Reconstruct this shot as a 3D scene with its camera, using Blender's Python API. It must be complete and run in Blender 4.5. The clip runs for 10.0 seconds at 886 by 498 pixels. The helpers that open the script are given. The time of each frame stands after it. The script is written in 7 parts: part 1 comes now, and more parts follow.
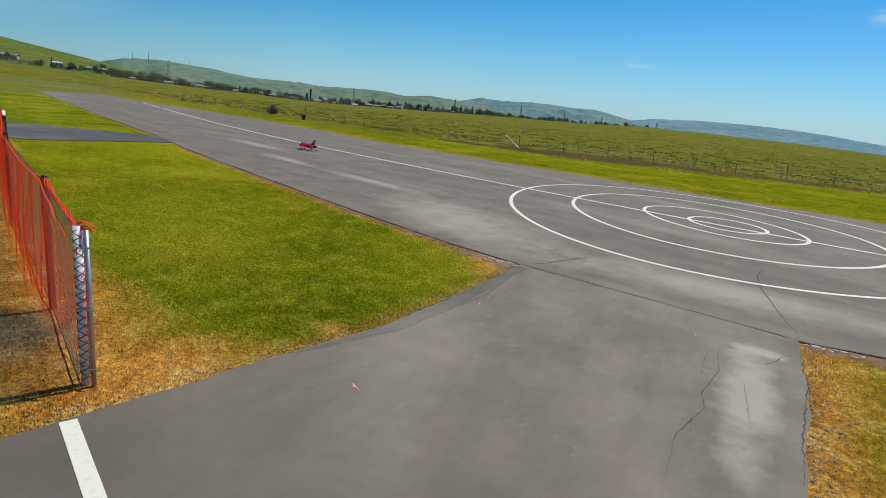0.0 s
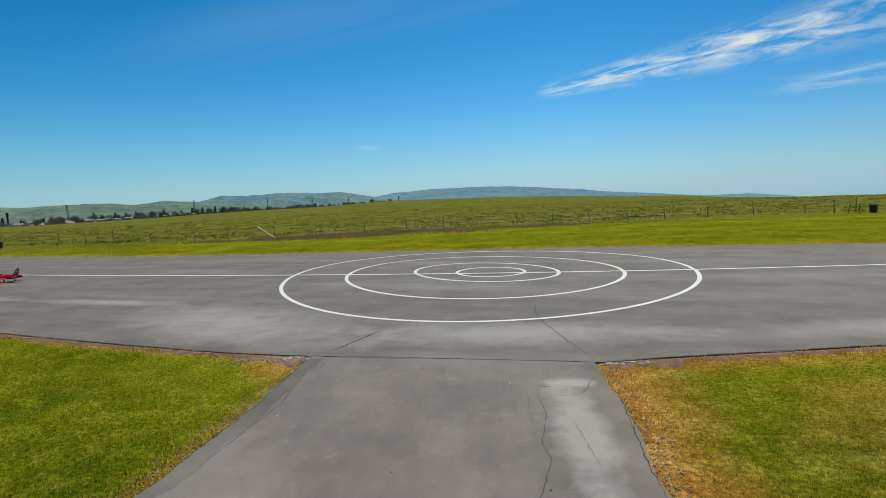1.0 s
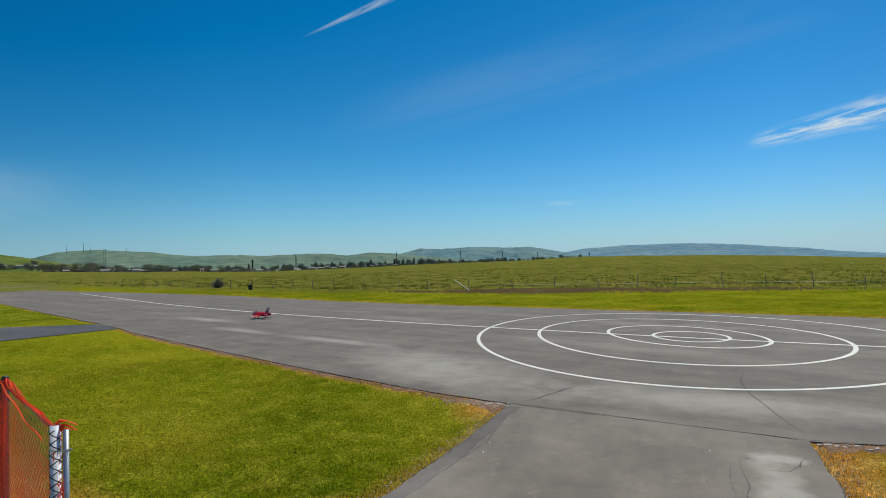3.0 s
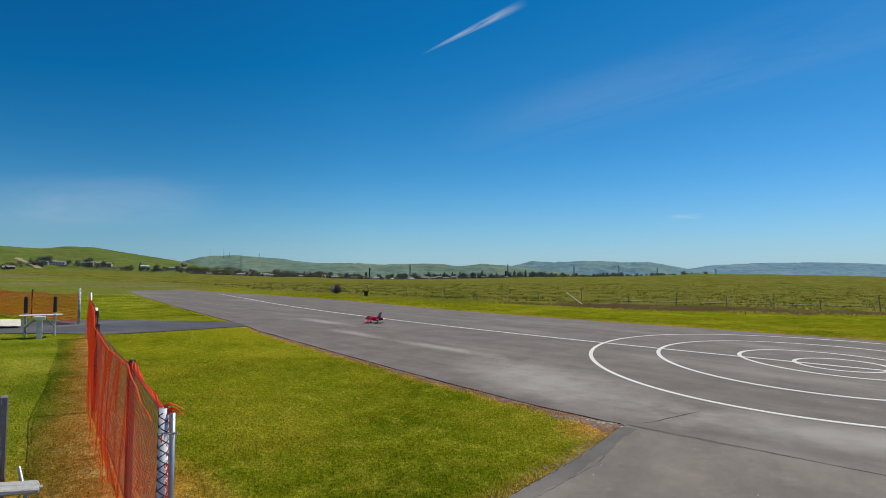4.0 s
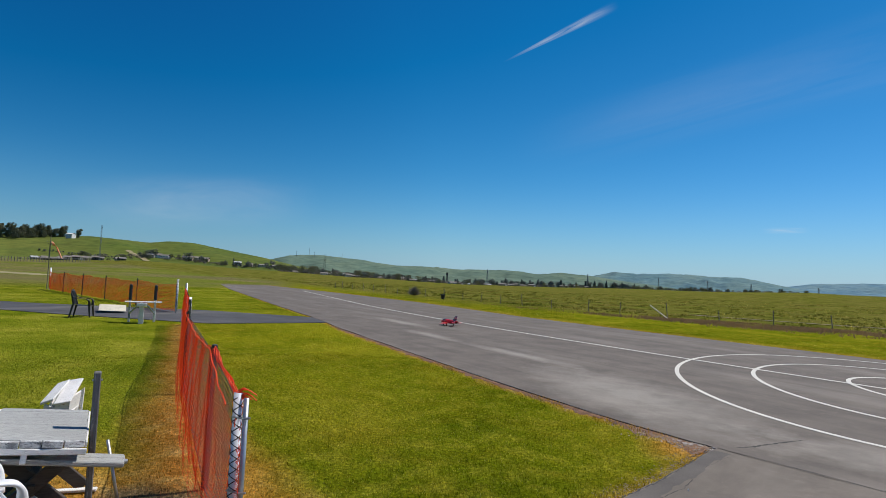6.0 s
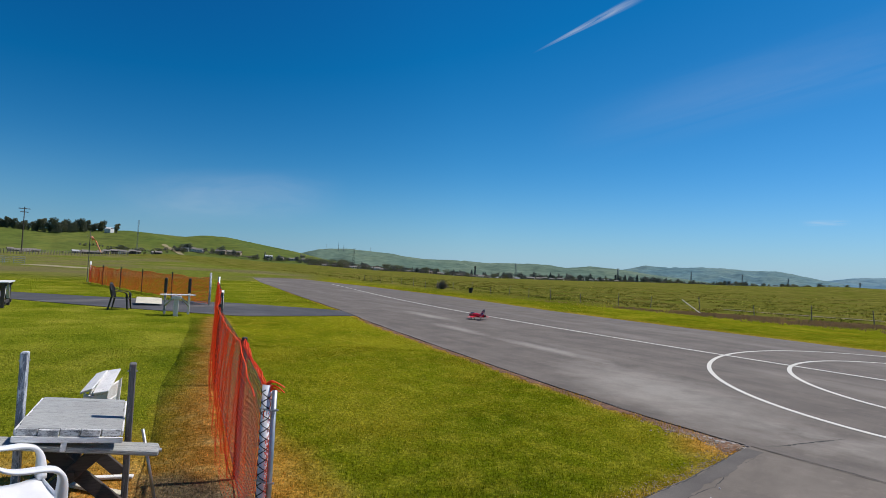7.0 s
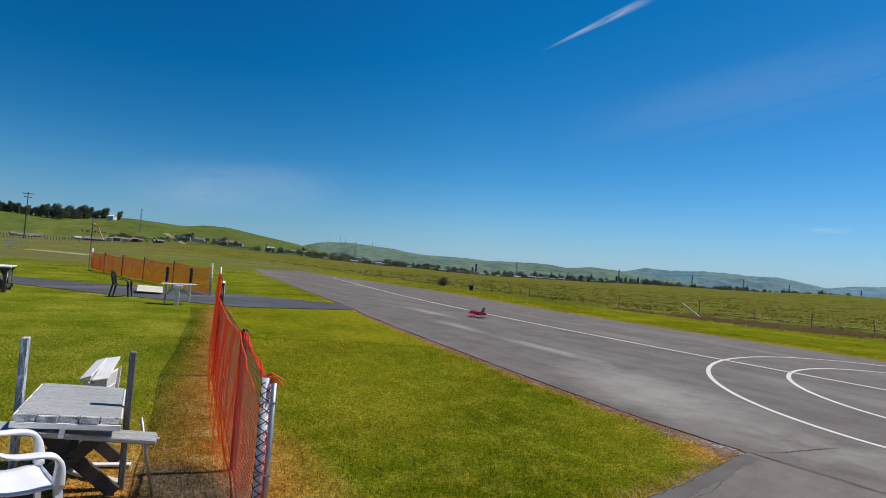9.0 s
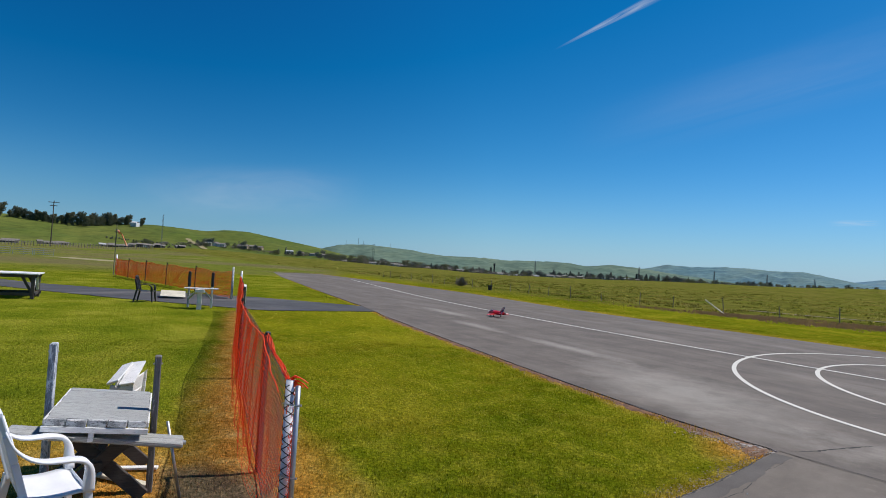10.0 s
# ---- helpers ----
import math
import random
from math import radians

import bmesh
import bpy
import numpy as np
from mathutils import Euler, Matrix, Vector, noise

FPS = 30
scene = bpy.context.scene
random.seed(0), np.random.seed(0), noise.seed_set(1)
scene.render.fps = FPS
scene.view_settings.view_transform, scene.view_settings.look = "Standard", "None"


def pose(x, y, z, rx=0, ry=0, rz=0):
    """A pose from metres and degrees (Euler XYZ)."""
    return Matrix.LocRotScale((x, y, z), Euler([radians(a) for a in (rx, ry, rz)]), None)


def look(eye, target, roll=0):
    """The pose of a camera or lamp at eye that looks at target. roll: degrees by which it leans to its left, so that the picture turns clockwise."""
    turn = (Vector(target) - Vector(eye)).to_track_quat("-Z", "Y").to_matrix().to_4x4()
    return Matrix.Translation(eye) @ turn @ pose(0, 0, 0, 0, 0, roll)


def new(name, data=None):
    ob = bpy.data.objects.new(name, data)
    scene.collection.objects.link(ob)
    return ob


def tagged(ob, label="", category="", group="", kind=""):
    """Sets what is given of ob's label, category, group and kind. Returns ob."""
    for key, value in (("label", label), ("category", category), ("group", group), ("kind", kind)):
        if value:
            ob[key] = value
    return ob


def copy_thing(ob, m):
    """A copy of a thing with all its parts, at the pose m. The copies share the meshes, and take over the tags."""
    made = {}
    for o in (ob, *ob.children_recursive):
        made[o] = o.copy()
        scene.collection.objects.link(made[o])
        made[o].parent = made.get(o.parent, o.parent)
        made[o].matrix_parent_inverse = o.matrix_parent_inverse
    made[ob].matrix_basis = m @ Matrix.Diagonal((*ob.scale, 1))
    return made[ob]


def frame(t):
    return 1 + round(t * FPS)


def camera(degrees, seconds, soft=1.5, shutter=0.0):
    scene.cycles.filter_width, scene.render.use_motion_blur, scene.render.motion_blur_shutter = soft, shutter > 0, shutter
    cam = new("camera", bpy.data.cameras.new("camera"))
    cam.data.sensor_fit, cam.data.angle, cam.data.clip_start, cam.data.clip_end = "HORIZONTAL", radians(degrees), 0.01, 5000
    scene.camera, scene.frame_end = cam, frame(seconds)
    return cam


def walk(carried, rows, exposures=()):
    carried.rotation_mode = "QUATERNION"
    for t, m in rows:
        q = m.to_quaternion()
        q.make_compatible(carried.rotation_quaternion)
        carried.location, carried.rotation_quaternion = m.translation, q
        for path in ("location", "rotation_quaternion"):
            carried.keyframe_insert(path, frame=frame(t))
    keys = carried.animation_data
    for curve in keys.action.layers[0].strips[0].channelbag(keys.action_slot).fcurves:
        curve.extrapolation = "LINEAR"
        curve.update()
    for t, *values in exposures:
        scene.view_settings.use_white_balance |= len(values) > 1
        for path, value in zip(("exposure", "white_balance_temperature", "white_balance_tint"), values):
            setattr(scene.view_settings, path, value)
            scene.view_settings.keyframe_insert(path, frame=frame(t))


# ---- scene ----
cam = camera(76.07, 10.0, soft=0.4)

# seconds, eye, heading to the left of +y, upward pitch, lean
PATH = [
    (0, (0.435, -0.268, 1.845), 28.46, -13.76, 5.70),
    (0.5, (0.299, -0.082, 1.722), 14.57, -2.86, 2.55),
    (1, (0.091, 0.249, 1.709), 5.29, -4.83, -2.69),
    (1.5, (0.010, 0.179, 1.712), 5.93, -1.33, -2.24),
    (2, (0.035, 0.000, 1.748), 11.39, 0.58, -1.67),
    (2.5, (0.039, -0.176, 1.781), 17.89, 0.23, -1.70),
    (3, (0.110, -0.365, 1.788), 23.97, 1.37, -1.35),
    (4.5, (-0.027, -0.027, 1.665), 39.45, 2.88, 0.86),
    (5, (-0.062, -0.012, 1.655), 41.82, 3.12, 1.25),
    (5.5, (-0.072, -0.016, 1.652), 42.11, 3.03, 2.46),
    (7, (-0.061, 0.001, 1.658), 45.94, 2.26, 2.76),
    (7.5, (-0.080, 0.013, 1.663), 46.57, 0.94, 3.27),
    (8, (-0.079, 0.018, 1.662), 47.40, 1.38, 3.13),
    (8.5, (-0.073, 0.013, 1.660), 47.42, 1.91, 3.47),
    (9, (-0.079, 0.001, 1.661), 46.08, 1.91, 4.37),
    (9.5, (-0.076, 0.007, 1.660), 46.62, 1.85, 3.91),
    (10, (-0.111, 0.004, 1.657), 47.87, 1.83, 3.41),
]


def aimed(eye, heading, pitch, lean):
    a, b = radians(heading), radians(pitch)
    way = Vector((-math.sin(a) * math.cos(b), math.cos(a) * math.cos(b), math.sin(b)))
    return look(eye, Vector(eye) + way, lean)


walk(cam, [(t, aimed(eye, h, p, r)) for t, eye, h, p, r in PATH], [(0.0, 0.02, 6750, 4), (1.0, -0.06, 6710, 2), (1.5, -0.06, 6700, 1), (2.0, -0.05, 6670, 2), (3.0, -0.10, 6600, 4), (4.5, -0.10, 6640, 11), (5.5, -0.11, 6620, 11), (7.0, -0.12, 6470, 13), (10.0, -0.12, 6430, 13)])

# ---- light ----
SUN_AZ, SUN_EL = 21.0, 59.0      # degrees to the right of +y, degrees up
world = bpy.data.worlds.new("sky")
scene.world = world
world.use_nodes = True
wn, wl = world.node_tree.nodes, world.node_tree.links
wn.clear()
sky = wn.new("ShaderNodeTexSky")
sky.sky_type = "NISHITA"
sky.sun_disc = False
sky.sun_elevation, sky.sun_rotation = radians(SUN_EL), radians(SUN_AZ)
sky.air_density, sky.dust_density, sky.ozone_density = 1.0, 0.1, 4.0
back = wn.new("ShaderNodeBackground")
back.inputs["Strength"].default_value = 0.09
wo = wn.new("ShaderNodeOutputWorld")
split, joint = wn.new("ShaderNodeSeparateColor"), wn.new("ShaderNodeCombineColor")
wl.new(sky.outputs["Color"], split.inputs[0])


def world_math(op, a, b):
    n = wn.new("ShaderNodeMath")
    n.operation = op
    for i, v in enumerate((a, b)):
        if hasattr(v, "links"):
            wl.new(v, n.inputs[i])
        else:
            n.inputs[i].default_value = v
    return n.outputs[0]


# deep polarised blue overhead: each channel's gain, power, slope and lift
for chan, (gain, power, slope, lift) in enumerate(((0.145, 1.62, 1.5, -0.42), (0.655, 1.125, 1.22, -0.55), (0.465, 1.455, 0.95, 0.75))):
    v = world_math("MULTIPLY", world_math("POWER", split.outputs[chan], power), gain)
    v = world_math("MAXIMUM", world_math("ADD", world_math("MULTIPLY", v, slope), lift), 0.03)
    wl.new(v, joint.inputs[chan])
# pale haze low over the horizon
way_up = wn.new("ShaderNodeSeparateXYZ")
wl.new(wn.new("ShaderNodeTexCoord").outputs["Generated"], way_up.inputs[0])
haze = world_math("SUBTRACT", 1.0, world_math("DIVIDE", world_math("ABSOLUTE", way_up.outputs[2], 0.0), 0.21))
haze = world_math("MULTIPLY", world_math("POWER", world_math("MAXIMUM", haze, 0.0), 2.4), 0.75)
veil = wn.new("ShaderNodeMix")
veil.data_type = "RGBA"
veil.inputs[7].default_value = (3.6, 6.0, 8.3, 1)
wl.new(haze, veil.inputs[0])


def deepen(colour, reach, span, tone):
    """A deeper blue towards one side of the sky."""
    n = wn.new("ShaderNodeMix")
    n.data_type, n.blend_type = "RGBA", "MULTIPLY"
    n.inputs[7].default_value = (*tone, 1)
    wl.new(world_math("MINIMUM", world_math("MAXIMUM", world_math("DIVIDE", reach, span), 0.0), 1.0), n.inputs[0])
    wl.new(colour, n.inputs[6])
    return n.outputs[2]


eastern = deepen(joint.outputs[0], world_math("SUBTRACT", way_up.outputs[0], 0.12), 0.42, (0.74, 0.80, 0.84))
wl.new(eastern, veil.inputs[6])
western = deepen(veil.outputs[2], world_math("SUBTRACT", world_math("MULTIPLY", way_up.outputs[0], -1.0), 0.68), 0.32, (0.70, 0.78, 0.84))
wl.new(western, back.inputs["Color"])
wl.new(back.outputs["Background"], wo.inputs["Surface"])

sun = new("sun", bpy.data.lights.new("sun", "SUN"))
sun.data.energy, sun.data.angle, sun.data.color = 4.9, radians(0.53), (1.0, 0.95, 0.87)
ce = math.cos(radians(SUN_EL))
SUN_DIR = Vector((math.sin(radians(SUN_AZ)) * ce, math.cos(radians(SUN_AZ)) * ce, math.sin(radians(SUN_EL))))
sun.matrix_world = look(SUN_DIR * 50, (0, 0, 0))


# ---- materials ----
def material(name, rough=0.8, metal=0.0, spec=0.5):
    m = bpy.data.materials.new(name)
    m.use_nodes = True
    nt = m.node_tree
    bsdf = nt.nodes["Principled BSDF"]
    bsdf.inputs["Roughness"].default_value = rough
    bsdf.inputs["Metallic"].default_value = metal
    bsdf.inputs["Specular IOR Level"].default_value = spec
    return m, nt, bsdf


def coords(nt, kind="Object"):
    return nt.nodes.new("ShaderNodeTexCoord").outputs[kind]


def noise_tex(nt, vec, scale, detail=4.0, rough=0.55, stretch=None):
    if stretch:
        mp = nt.nodes.new("ShaderNodeMapping")
        mp.inputs["Scale"].default_value = stretch
        nt.links.new(vec, mp.inputs["Vector"])
        vec = mp.outputs["Vector"]
    n = nt.nodes.new("ShaderNodeTexNoise")
    n.inputs["Scale"].default_value = scale
    n.inputs["Detail"].default_value = detail
    n.inputs["Roughness"].default_value = rough
    nt.links.new(vec, n.inputs["Vector"])
    return n.outputs["Fac"]


def ramp(nt, fac, stops):
    r = nt.nodes.new("ShaderNodeValToRGB")
    els = r.color_ramp.elements
    while len(els) < len(stops):
        els.new(0.5)
    for e, (p, c) in zip(els, stops):
        e.position = p
        e.color = (*c, 1) if len(c) == 3 else c
    nt.links.new(fac, r.inputs["Fac"])
    return r.outputs["Color"]


def mix(nt, fac, a, b, blend="MIX"):
    n = nt.nodes.new("ShaderNodeMix")
    n.data_type, n.blend_type = "RGBA", blend
    for v, i in ((fac, 0), (a, 6), (b, 7)):
        if hasattr(v, "links"):
            nt.links.new(v, n.inputs[i])
        elif i == 0:
            n.inputs[i].default_value = v
        else:
            n.inputs[i].default_value = (*v, 1)
    return n.outputs[2]


def bump(nt, bsdf, height, strength, dist):
    b = nt.nodes.new("ShaderNodeBump")
    b.inputs["Strength"].default_value, b.inputs["Distance"].default_value = strength, dist
    nt.links.new(height, b.inputs["Height"])
    nt.links.new(b.outputs["Normal"], bsdf.inputs["Normal"])


def plain(name, colour, rough=0.6, metal=0.0, vary=0.25, scale=6.0, grain=60.0, spec=0.5, relief=0.15):
    """A surface of one colour with blotches, fine grain and slight relief."""
    m, nt, bsdf = material(name, rough, metal, spec)
    v = coords(nt)
    dark = tuple(c * (1 - vary) for c in colour)
    light = tuple(min(1, c * (1 + vary * 0.6)) for c in colour)
    big = ramp(nt, noise_tex(nt, v, scale), [(0.3, dark), (0.7, light)])
    fine = noise_tex(nt, v, grain, 3)
    col = mix(nt, ramp(nt, fine, [(0.4, (0, 0, 0)), (0.65, (vary, vary, vary))]), big, dark)
    nt.links.new(col, bsdf.inputs["Base Color"])
    bump(nt, bsdf, fine, relief, 0.003)
    return m


def wood(name, colour, rough=0.8, vary=0.45, along=(1, 14, 14), flake=None, flaked=0.5):
    """Weathered timber: long grain, dark checks, and patches of leftover paint or bare wood."""
    m, nt, bsdf = material(name, rough)
    v = coords(nt)
    g = noise_tex(nt, v, 9, 8, 0.7, along)
    b = noise_tex(nt, v, 3, 4)
    c = ramp(nt, g, [(0.3, tuple(c * (1 - vary) for c in colour)), (0.48, colour), (0.66, tuple(min(1, c * (1 + vary * 0.6)) for c in colour))])
    c = mix(nt, ramp(nt, b, [(0.35, (0.5, 0.5, 0.5)), (0.6, (0, 0, 0))]), c, tuple(c * 0.70 for c in colour))
    if flake:
        fl = noise_tex(nt, v, 6, 8, 0.75, tuple(1 + (a - 1) * 0.25 for a in along))
        c = mix(nt, ramp(nt, fl, [(flaked, (0, 0, 0)), (flaked + 0.07, (0.9, 0.9, 0.9))]), c, flake)
    check = noise_tex(nt, v, 16, 5, 0.6, along)
    c = mix(nt, ramp(nt, check, [(0.33, (0.85, 0.85, 0.85)), (0.42, (0, 0, 0))]), c, tuple(c * 0.28 for c in colour))
    nt.links.new(c, bsdf.inputs["Base Color"])
    bump(nt, bsdf, check, 0.6, 0.003)
    return m


def see_through(nt, bsdf, col, amount):
    """Lets part of the light pass through thin leaves, cloth or plastic."""
    tl_ = nt.nodes.new("ShaderNodeBsdfTranslucent")
    if hasattr(col, "links"):
        nt.links.new(col, tl_.inputs["Color"])
    else:
        tl_.inputs["Color"].default_value = (*col, 1)
    mx = nt.nodes.new("ShaderNodeMixShader")
    mx.inputs[0].default_value = amount
    out = nt.nodes["Material Output"]
    nt.links.new(bsdf.outputs[0], mx.inputs[1])
    nt.links.new(tl_.outputs[0], mx.inputs[2])
    nt.links.new(mx.outputs[0], out.inputs["Surface"])


def thin_plastic(name, colour, rough, amount):
    m = plain(name, colour, rough, vary=0.15)
    see_through(m.node_tree, m.node_tree.nodes["Principled BSDF"], colour, amount)
    return m


def attr(nt, name):
    n = nt.nodes.new("ShaderNodeAttribute")
    n.attribute_name = name
    return n.outputs["Fac"]


def grass_material(name, blades):
    m, nt, bsdf = material(name, 0.9, spec=0.0)
    v = coords(nt, "Object")
    dry = attr(nt, "dry")
    wild = attr(nt, "wild")
    patch = noise_tex(nt, v, 0.42, 7, 0.68)
    mid = noise_tex(nt, v, 3.3, 4, 0.6)
    green = ramp(nt, patch, [(0.36, (0.074, 0.102, 0.003)), (0.5, (0.131, 0.153, 0.006)), (0.64, (0.222, 0.214, 0.014))])
    green = mix(nt, ramp(nt, mid, [(0.47, (0, 0, 0)), (0.66, (0.45, 0.45, 0.45))]), green, (0.31, 0.28, 0.030))
    green = mix(nt, ramp(nt, noise_tex(nt, v, 0.9, 7, 0.7), [(0.46, (0, 0, 0)), (0.66, (0.4, 0.4, 0.4))]), green, (0.190, 0.135, 0.010))
    pale_patch = noise_tex(nt, v, 0.33, 5, 0.6)
    yellow = ramp(nt, pale_patch, [(0.42, (0.15, 0.15, 0.15)), (0.60, (0.85, 0.85, 0.85))])
    yellowed = nt.nodes.new("ShaderNodeMath")
    yellowed.operation = "MULTIPLY"
    nt.links.new(yellow, yellowed.inputs[0])
    nt.links.new(attr(nt, "yellowed"), yellowed.inputs[1])
    green = mix(nt, yellowed.outputs[0], green, (0.285, 0.272, 0.014))
    lawn = ramp(nt, patch, [(0.36, (0.105, 0.143, 0.008)), (0.5, (0.178, 0.200, 0.014)), (0.64, (0.272, 0.266, 0.032))])
    green = mix(nt, attr(nt, "lush"), green, lawn)
    range_ = ramp(nt, noise_tex(nt, v, 0.11, 6, 0.65), [(0.34, (0.104, 0.131, 0.020)), (0.5, (0.149, 0.167, 0.031)), (0.62, (0.180, 0.171, 0.054)), (0.74, (0.288, 0.243, 0.117))])
    range_ = mix(nt, ramp(nt, noise_tex(nt, v, 0.7, 8, 0.75), [(0.38, (0.7, 0.7, 0.7)), (0.54, (0, 0, 0))]), range_, (0.085, 0.105, 0.012))
    drift = noise_tex(nt, v, 0.035, 6, 0.65, (1.0, 1.0, 1.0))
    range_ = mix(nt, ramp(nt, drift, [(0.46, (0, 0, 0)), (0.58, (0.75, 0.75, 0.75))]), range_, (0.155, 0.125, 0.075))
    green = mix(nt, attr(nt, "pasture"), green, range_)
    brown = ramp(nt, mid, [(0.3, (0.330, 0.134, 0.026)), (0.5, (0.505, 0.240, 0.054)), (0.72, (0.610, 0.375, 0.135))])
    weeds = ramp(nt, noise_tex(nt, v, 0.35, 6, 0.7), [(0.36, (0.048, 0.060, 0.010)), (0.48, (0.118, 0.120, 0.020)), (0.60, (0.168, 0.156, 0.038)), (0.72, (0.205, 0.172, 0.068))])
    weeds = mix(nt, ramp(nt, noise_tex(nt, v, 0.09, 6, 0.7), [(0.44, (0, 0, 0)), (0.62, (0.55, 0.55, 0.55))]), weeds, (0.165, 0.135, 0.040))
    weeds = mix(nt, ramp(nt, noise_tex(nt, v, 0.22, 5, 0.7), [(0.36, (0.630, 0.630, 0.630)), (0.48, (0, 0, 0))]), weeds, (0.095, 0.122, 0.013))
    col = mix(nt, wild, green, weeds)
    col = mix(nt, dry, col, brown)
    col = mix(nt, attr(nt, "bare"), col, ramp(nt, mid, [(0.35, (0.085, 0.078, 0.070)), (0.6, (0.19, 0.165, 0.13))]))
    if blades:
        g = nt.nodes.new("ShaderNodeNewGeometry")
        tone = ramp(nt, g.outputs["Random Per Island"], [(0.0, (0.76, 0.80, 0.6)), (0.35, (1, 1, 1)), (0.65, (1.5, 1.4, 1.1)), (1.0, (2.8, 2.5, 2.2))])
        col = mix(nt, 1.0, col, tone, "MULTIPLY")
        col = mix(nt, ramp(nt, g.outputs["Random Per Island"], [(0.80, (0, 0, 0)), (1.0, (0.55, 0.55, 0.55))]), col, (0.50, 0.45, 0.16))
        tuft = noise_tex(nt, v, 24, 5, 0.75)
        col = mix(nt, 1.0, col, ramp(nt, tuft, [(0.38, (0.60, 0.64, 0.54)), (0.5, (0.92, 0.95, 0.90)), (0.62, (1.55, 1.52, 1.3))]), "MULTIPLY")
        see_through(nt, bsdf, col, 0.68)
    else:
        fine = noise_tex(nt, v, 60, 4, 0.7)
        col = mix(nt, ramp(nt, fine, [(0.35, (0.25, 0.25, 0.25)), (0.55, (0, 0, 0))]), col, (0.06, 0.07, 0.008))
        tuft = noise_tex(nt, v, 24, 5, 0.75)
        col = mix(nt, 1.0, col, ramp(nt, tuft, [(0.38, (0.60, 0.64, 0.54)), (0.5, (0.92, 0.95, 0.90)), (0.62, (1.55, 1.52, 1.3))]), "MULTIPLY")
        bump(nt, bsdf, noise_tex(nt, v, 22, 6, 0.75), 0.9, 0.04)
    nt.links.new(col, bsdf.inputs["Base Color"])
    return m


def asphalt_material(name, base, streak, stain=None, firm=(0.7, 1.2, 0.6), dark_ovals=None):
    """Weathered tarmac: aggregate, dusty pale stains stretched along the strip, dark seams of sealer."""
    m, nt, bsdf = material(name, 0.86, spec=0.3)
    v = coords(nt)
    rot_v = nt.nodes.new("ShaderNodeMapping")
    rot_v.inputs["Rotation"].default_value = (0, 0, radians(15.5 if streak else -4))
    nt.links.new(v, rot_v.inputs["Vector"])
    rv = rot_v.outputs["Vector"]
    grit = noise_tex(nt, v, 240, 3, 0.7)
    blot = noise_tex(nt, v, 1.1, 6, 0.6)
    st = noise_tex(nt, rv, 0.42, 7, 0.62, (0.28, 1.5, 1) if streak else (1.5, 0.5, 1))
    c = ramp(nt, blot, [(0.3, tuple(x * 0.70 for x in base)), (0.7, tuple(x * 1.22 for x in base))])
    lane = noise_tex(nt, rv, 1.3, 6, 0.7, (0.12, 1.6, 1) if streak else (1.2, 0.35, 1))
    c = mix(nt, ramp(nt, lane, [(0.38, (0.38, 0.38, 0.38)), (0.54, (0, 0, 0))]), c, tuple(x * 0.55 for x in base))
    spots = noise_tex(nt, v, 7, 5, 0.7)
    c = mix(nt, ramp(nt, spots, [(0.58, (0, 0, 0)), (0.70, (0.35, 0.35, 0.35))]), c, tuple(x * 1.5 for x in base))
    dust = ramp(nt, st, [(0.49, (0, 0, 0)), (0.57, (0.12, 0.12, 0.12)), (0.68, (0.36, 0.36, 0.36))])
    c = mix(nt, dust, c, (0.315, 0.288, 0.245))
    c = mix(nt, ramp(nt, noise_tex(nt, v, 1.7, 8, 0.75), [(0.56, (0, 0, 0)), (0.72, (0.35, 0.35, 0.35))]), c, tuple(x * 1.9 for x in base))
    spots_ = [(q, firm, (0.40, 0.375, 0.325)) for q in (stain or ())] + [(q, (0.45, 1.5, 0.9), tuple(x * 0.5 for x in base)) for q in (dark_ovals or ())]
    for spot, soft_, tone in spots_:
        spin = radians(spot[4] if len(spot) > 4 else 0)       # an oval of pale washed-out dust, or one of a darker asphalt tone
        aim = nt.nodes.new("ShaderNodeMapping")
        aim.inputs["Rotation"].default_value = (0, 0, spin)
        aim.inputs["Location"].default_value = (spot[1] * math.sin(spin) - spot[0] * math.cos(spin), -spot[0] * math.sin(spin) - spot[1] * math.cos(spin), 0)
        nt.links.new(v, aim.inputs["Vector"])
        sp = nt.nodes.new("ShaderNodeMapping")
        sp.inputs["Scale"].default_value = (1 / spot[2], 1 / spot[3], 0)
        nt.links.new(aim.outputs["Vector"], sp.inputs["Vector"])
        ln = nt.nodes.new("ShaderNodeVectorMath")
        ln.operation = "LENGTH"
        nt.links.new(sp.outputs["Vector"], ln.inputs[0])
        ad = nt.nodes.new("ShaderNodeMath")
        ad.operation = "ADD"
        nt.links.new(ln.outputs["Value"], ad.inputs[0])
        nt.links.new(noise_tex(nt, v, 2.4, 6, 0.65), ad.inputs[1])
        half = nt.nodes.new("ShaderNodeMath")
        half.operation = "MULTIPLY"
        half.inputs[1].default_value = 0.5
        nt.links.new(ad.outputs[0], half.inputs[0])
        c = mix(nt, ramp(nt, half.outputs[0], [(soft_[0] / 2, (soft_[2],) * 3), (soft_[1] / 2, (0, 0, 0))]), c, tone)
    c = mix(nt, ramp(nt, grit, [(0.35, (0.35, 0.35, 0.35)), (0.55, (0, 0, 0))]), c, tuple(x * 0.55 for x in base))
    c = mix(nt, ramp(nt, grit, [(0.62, (0, 0, 0)), (0.75, (0.3, 0.3, 0.3))]), c, (0.35, 0.34, 0.32))
    nt.links.new(c, bsdf.inputs["Base Color"])
    bump(nt, bsdf, grit, 0.35, 0.004)
    return m


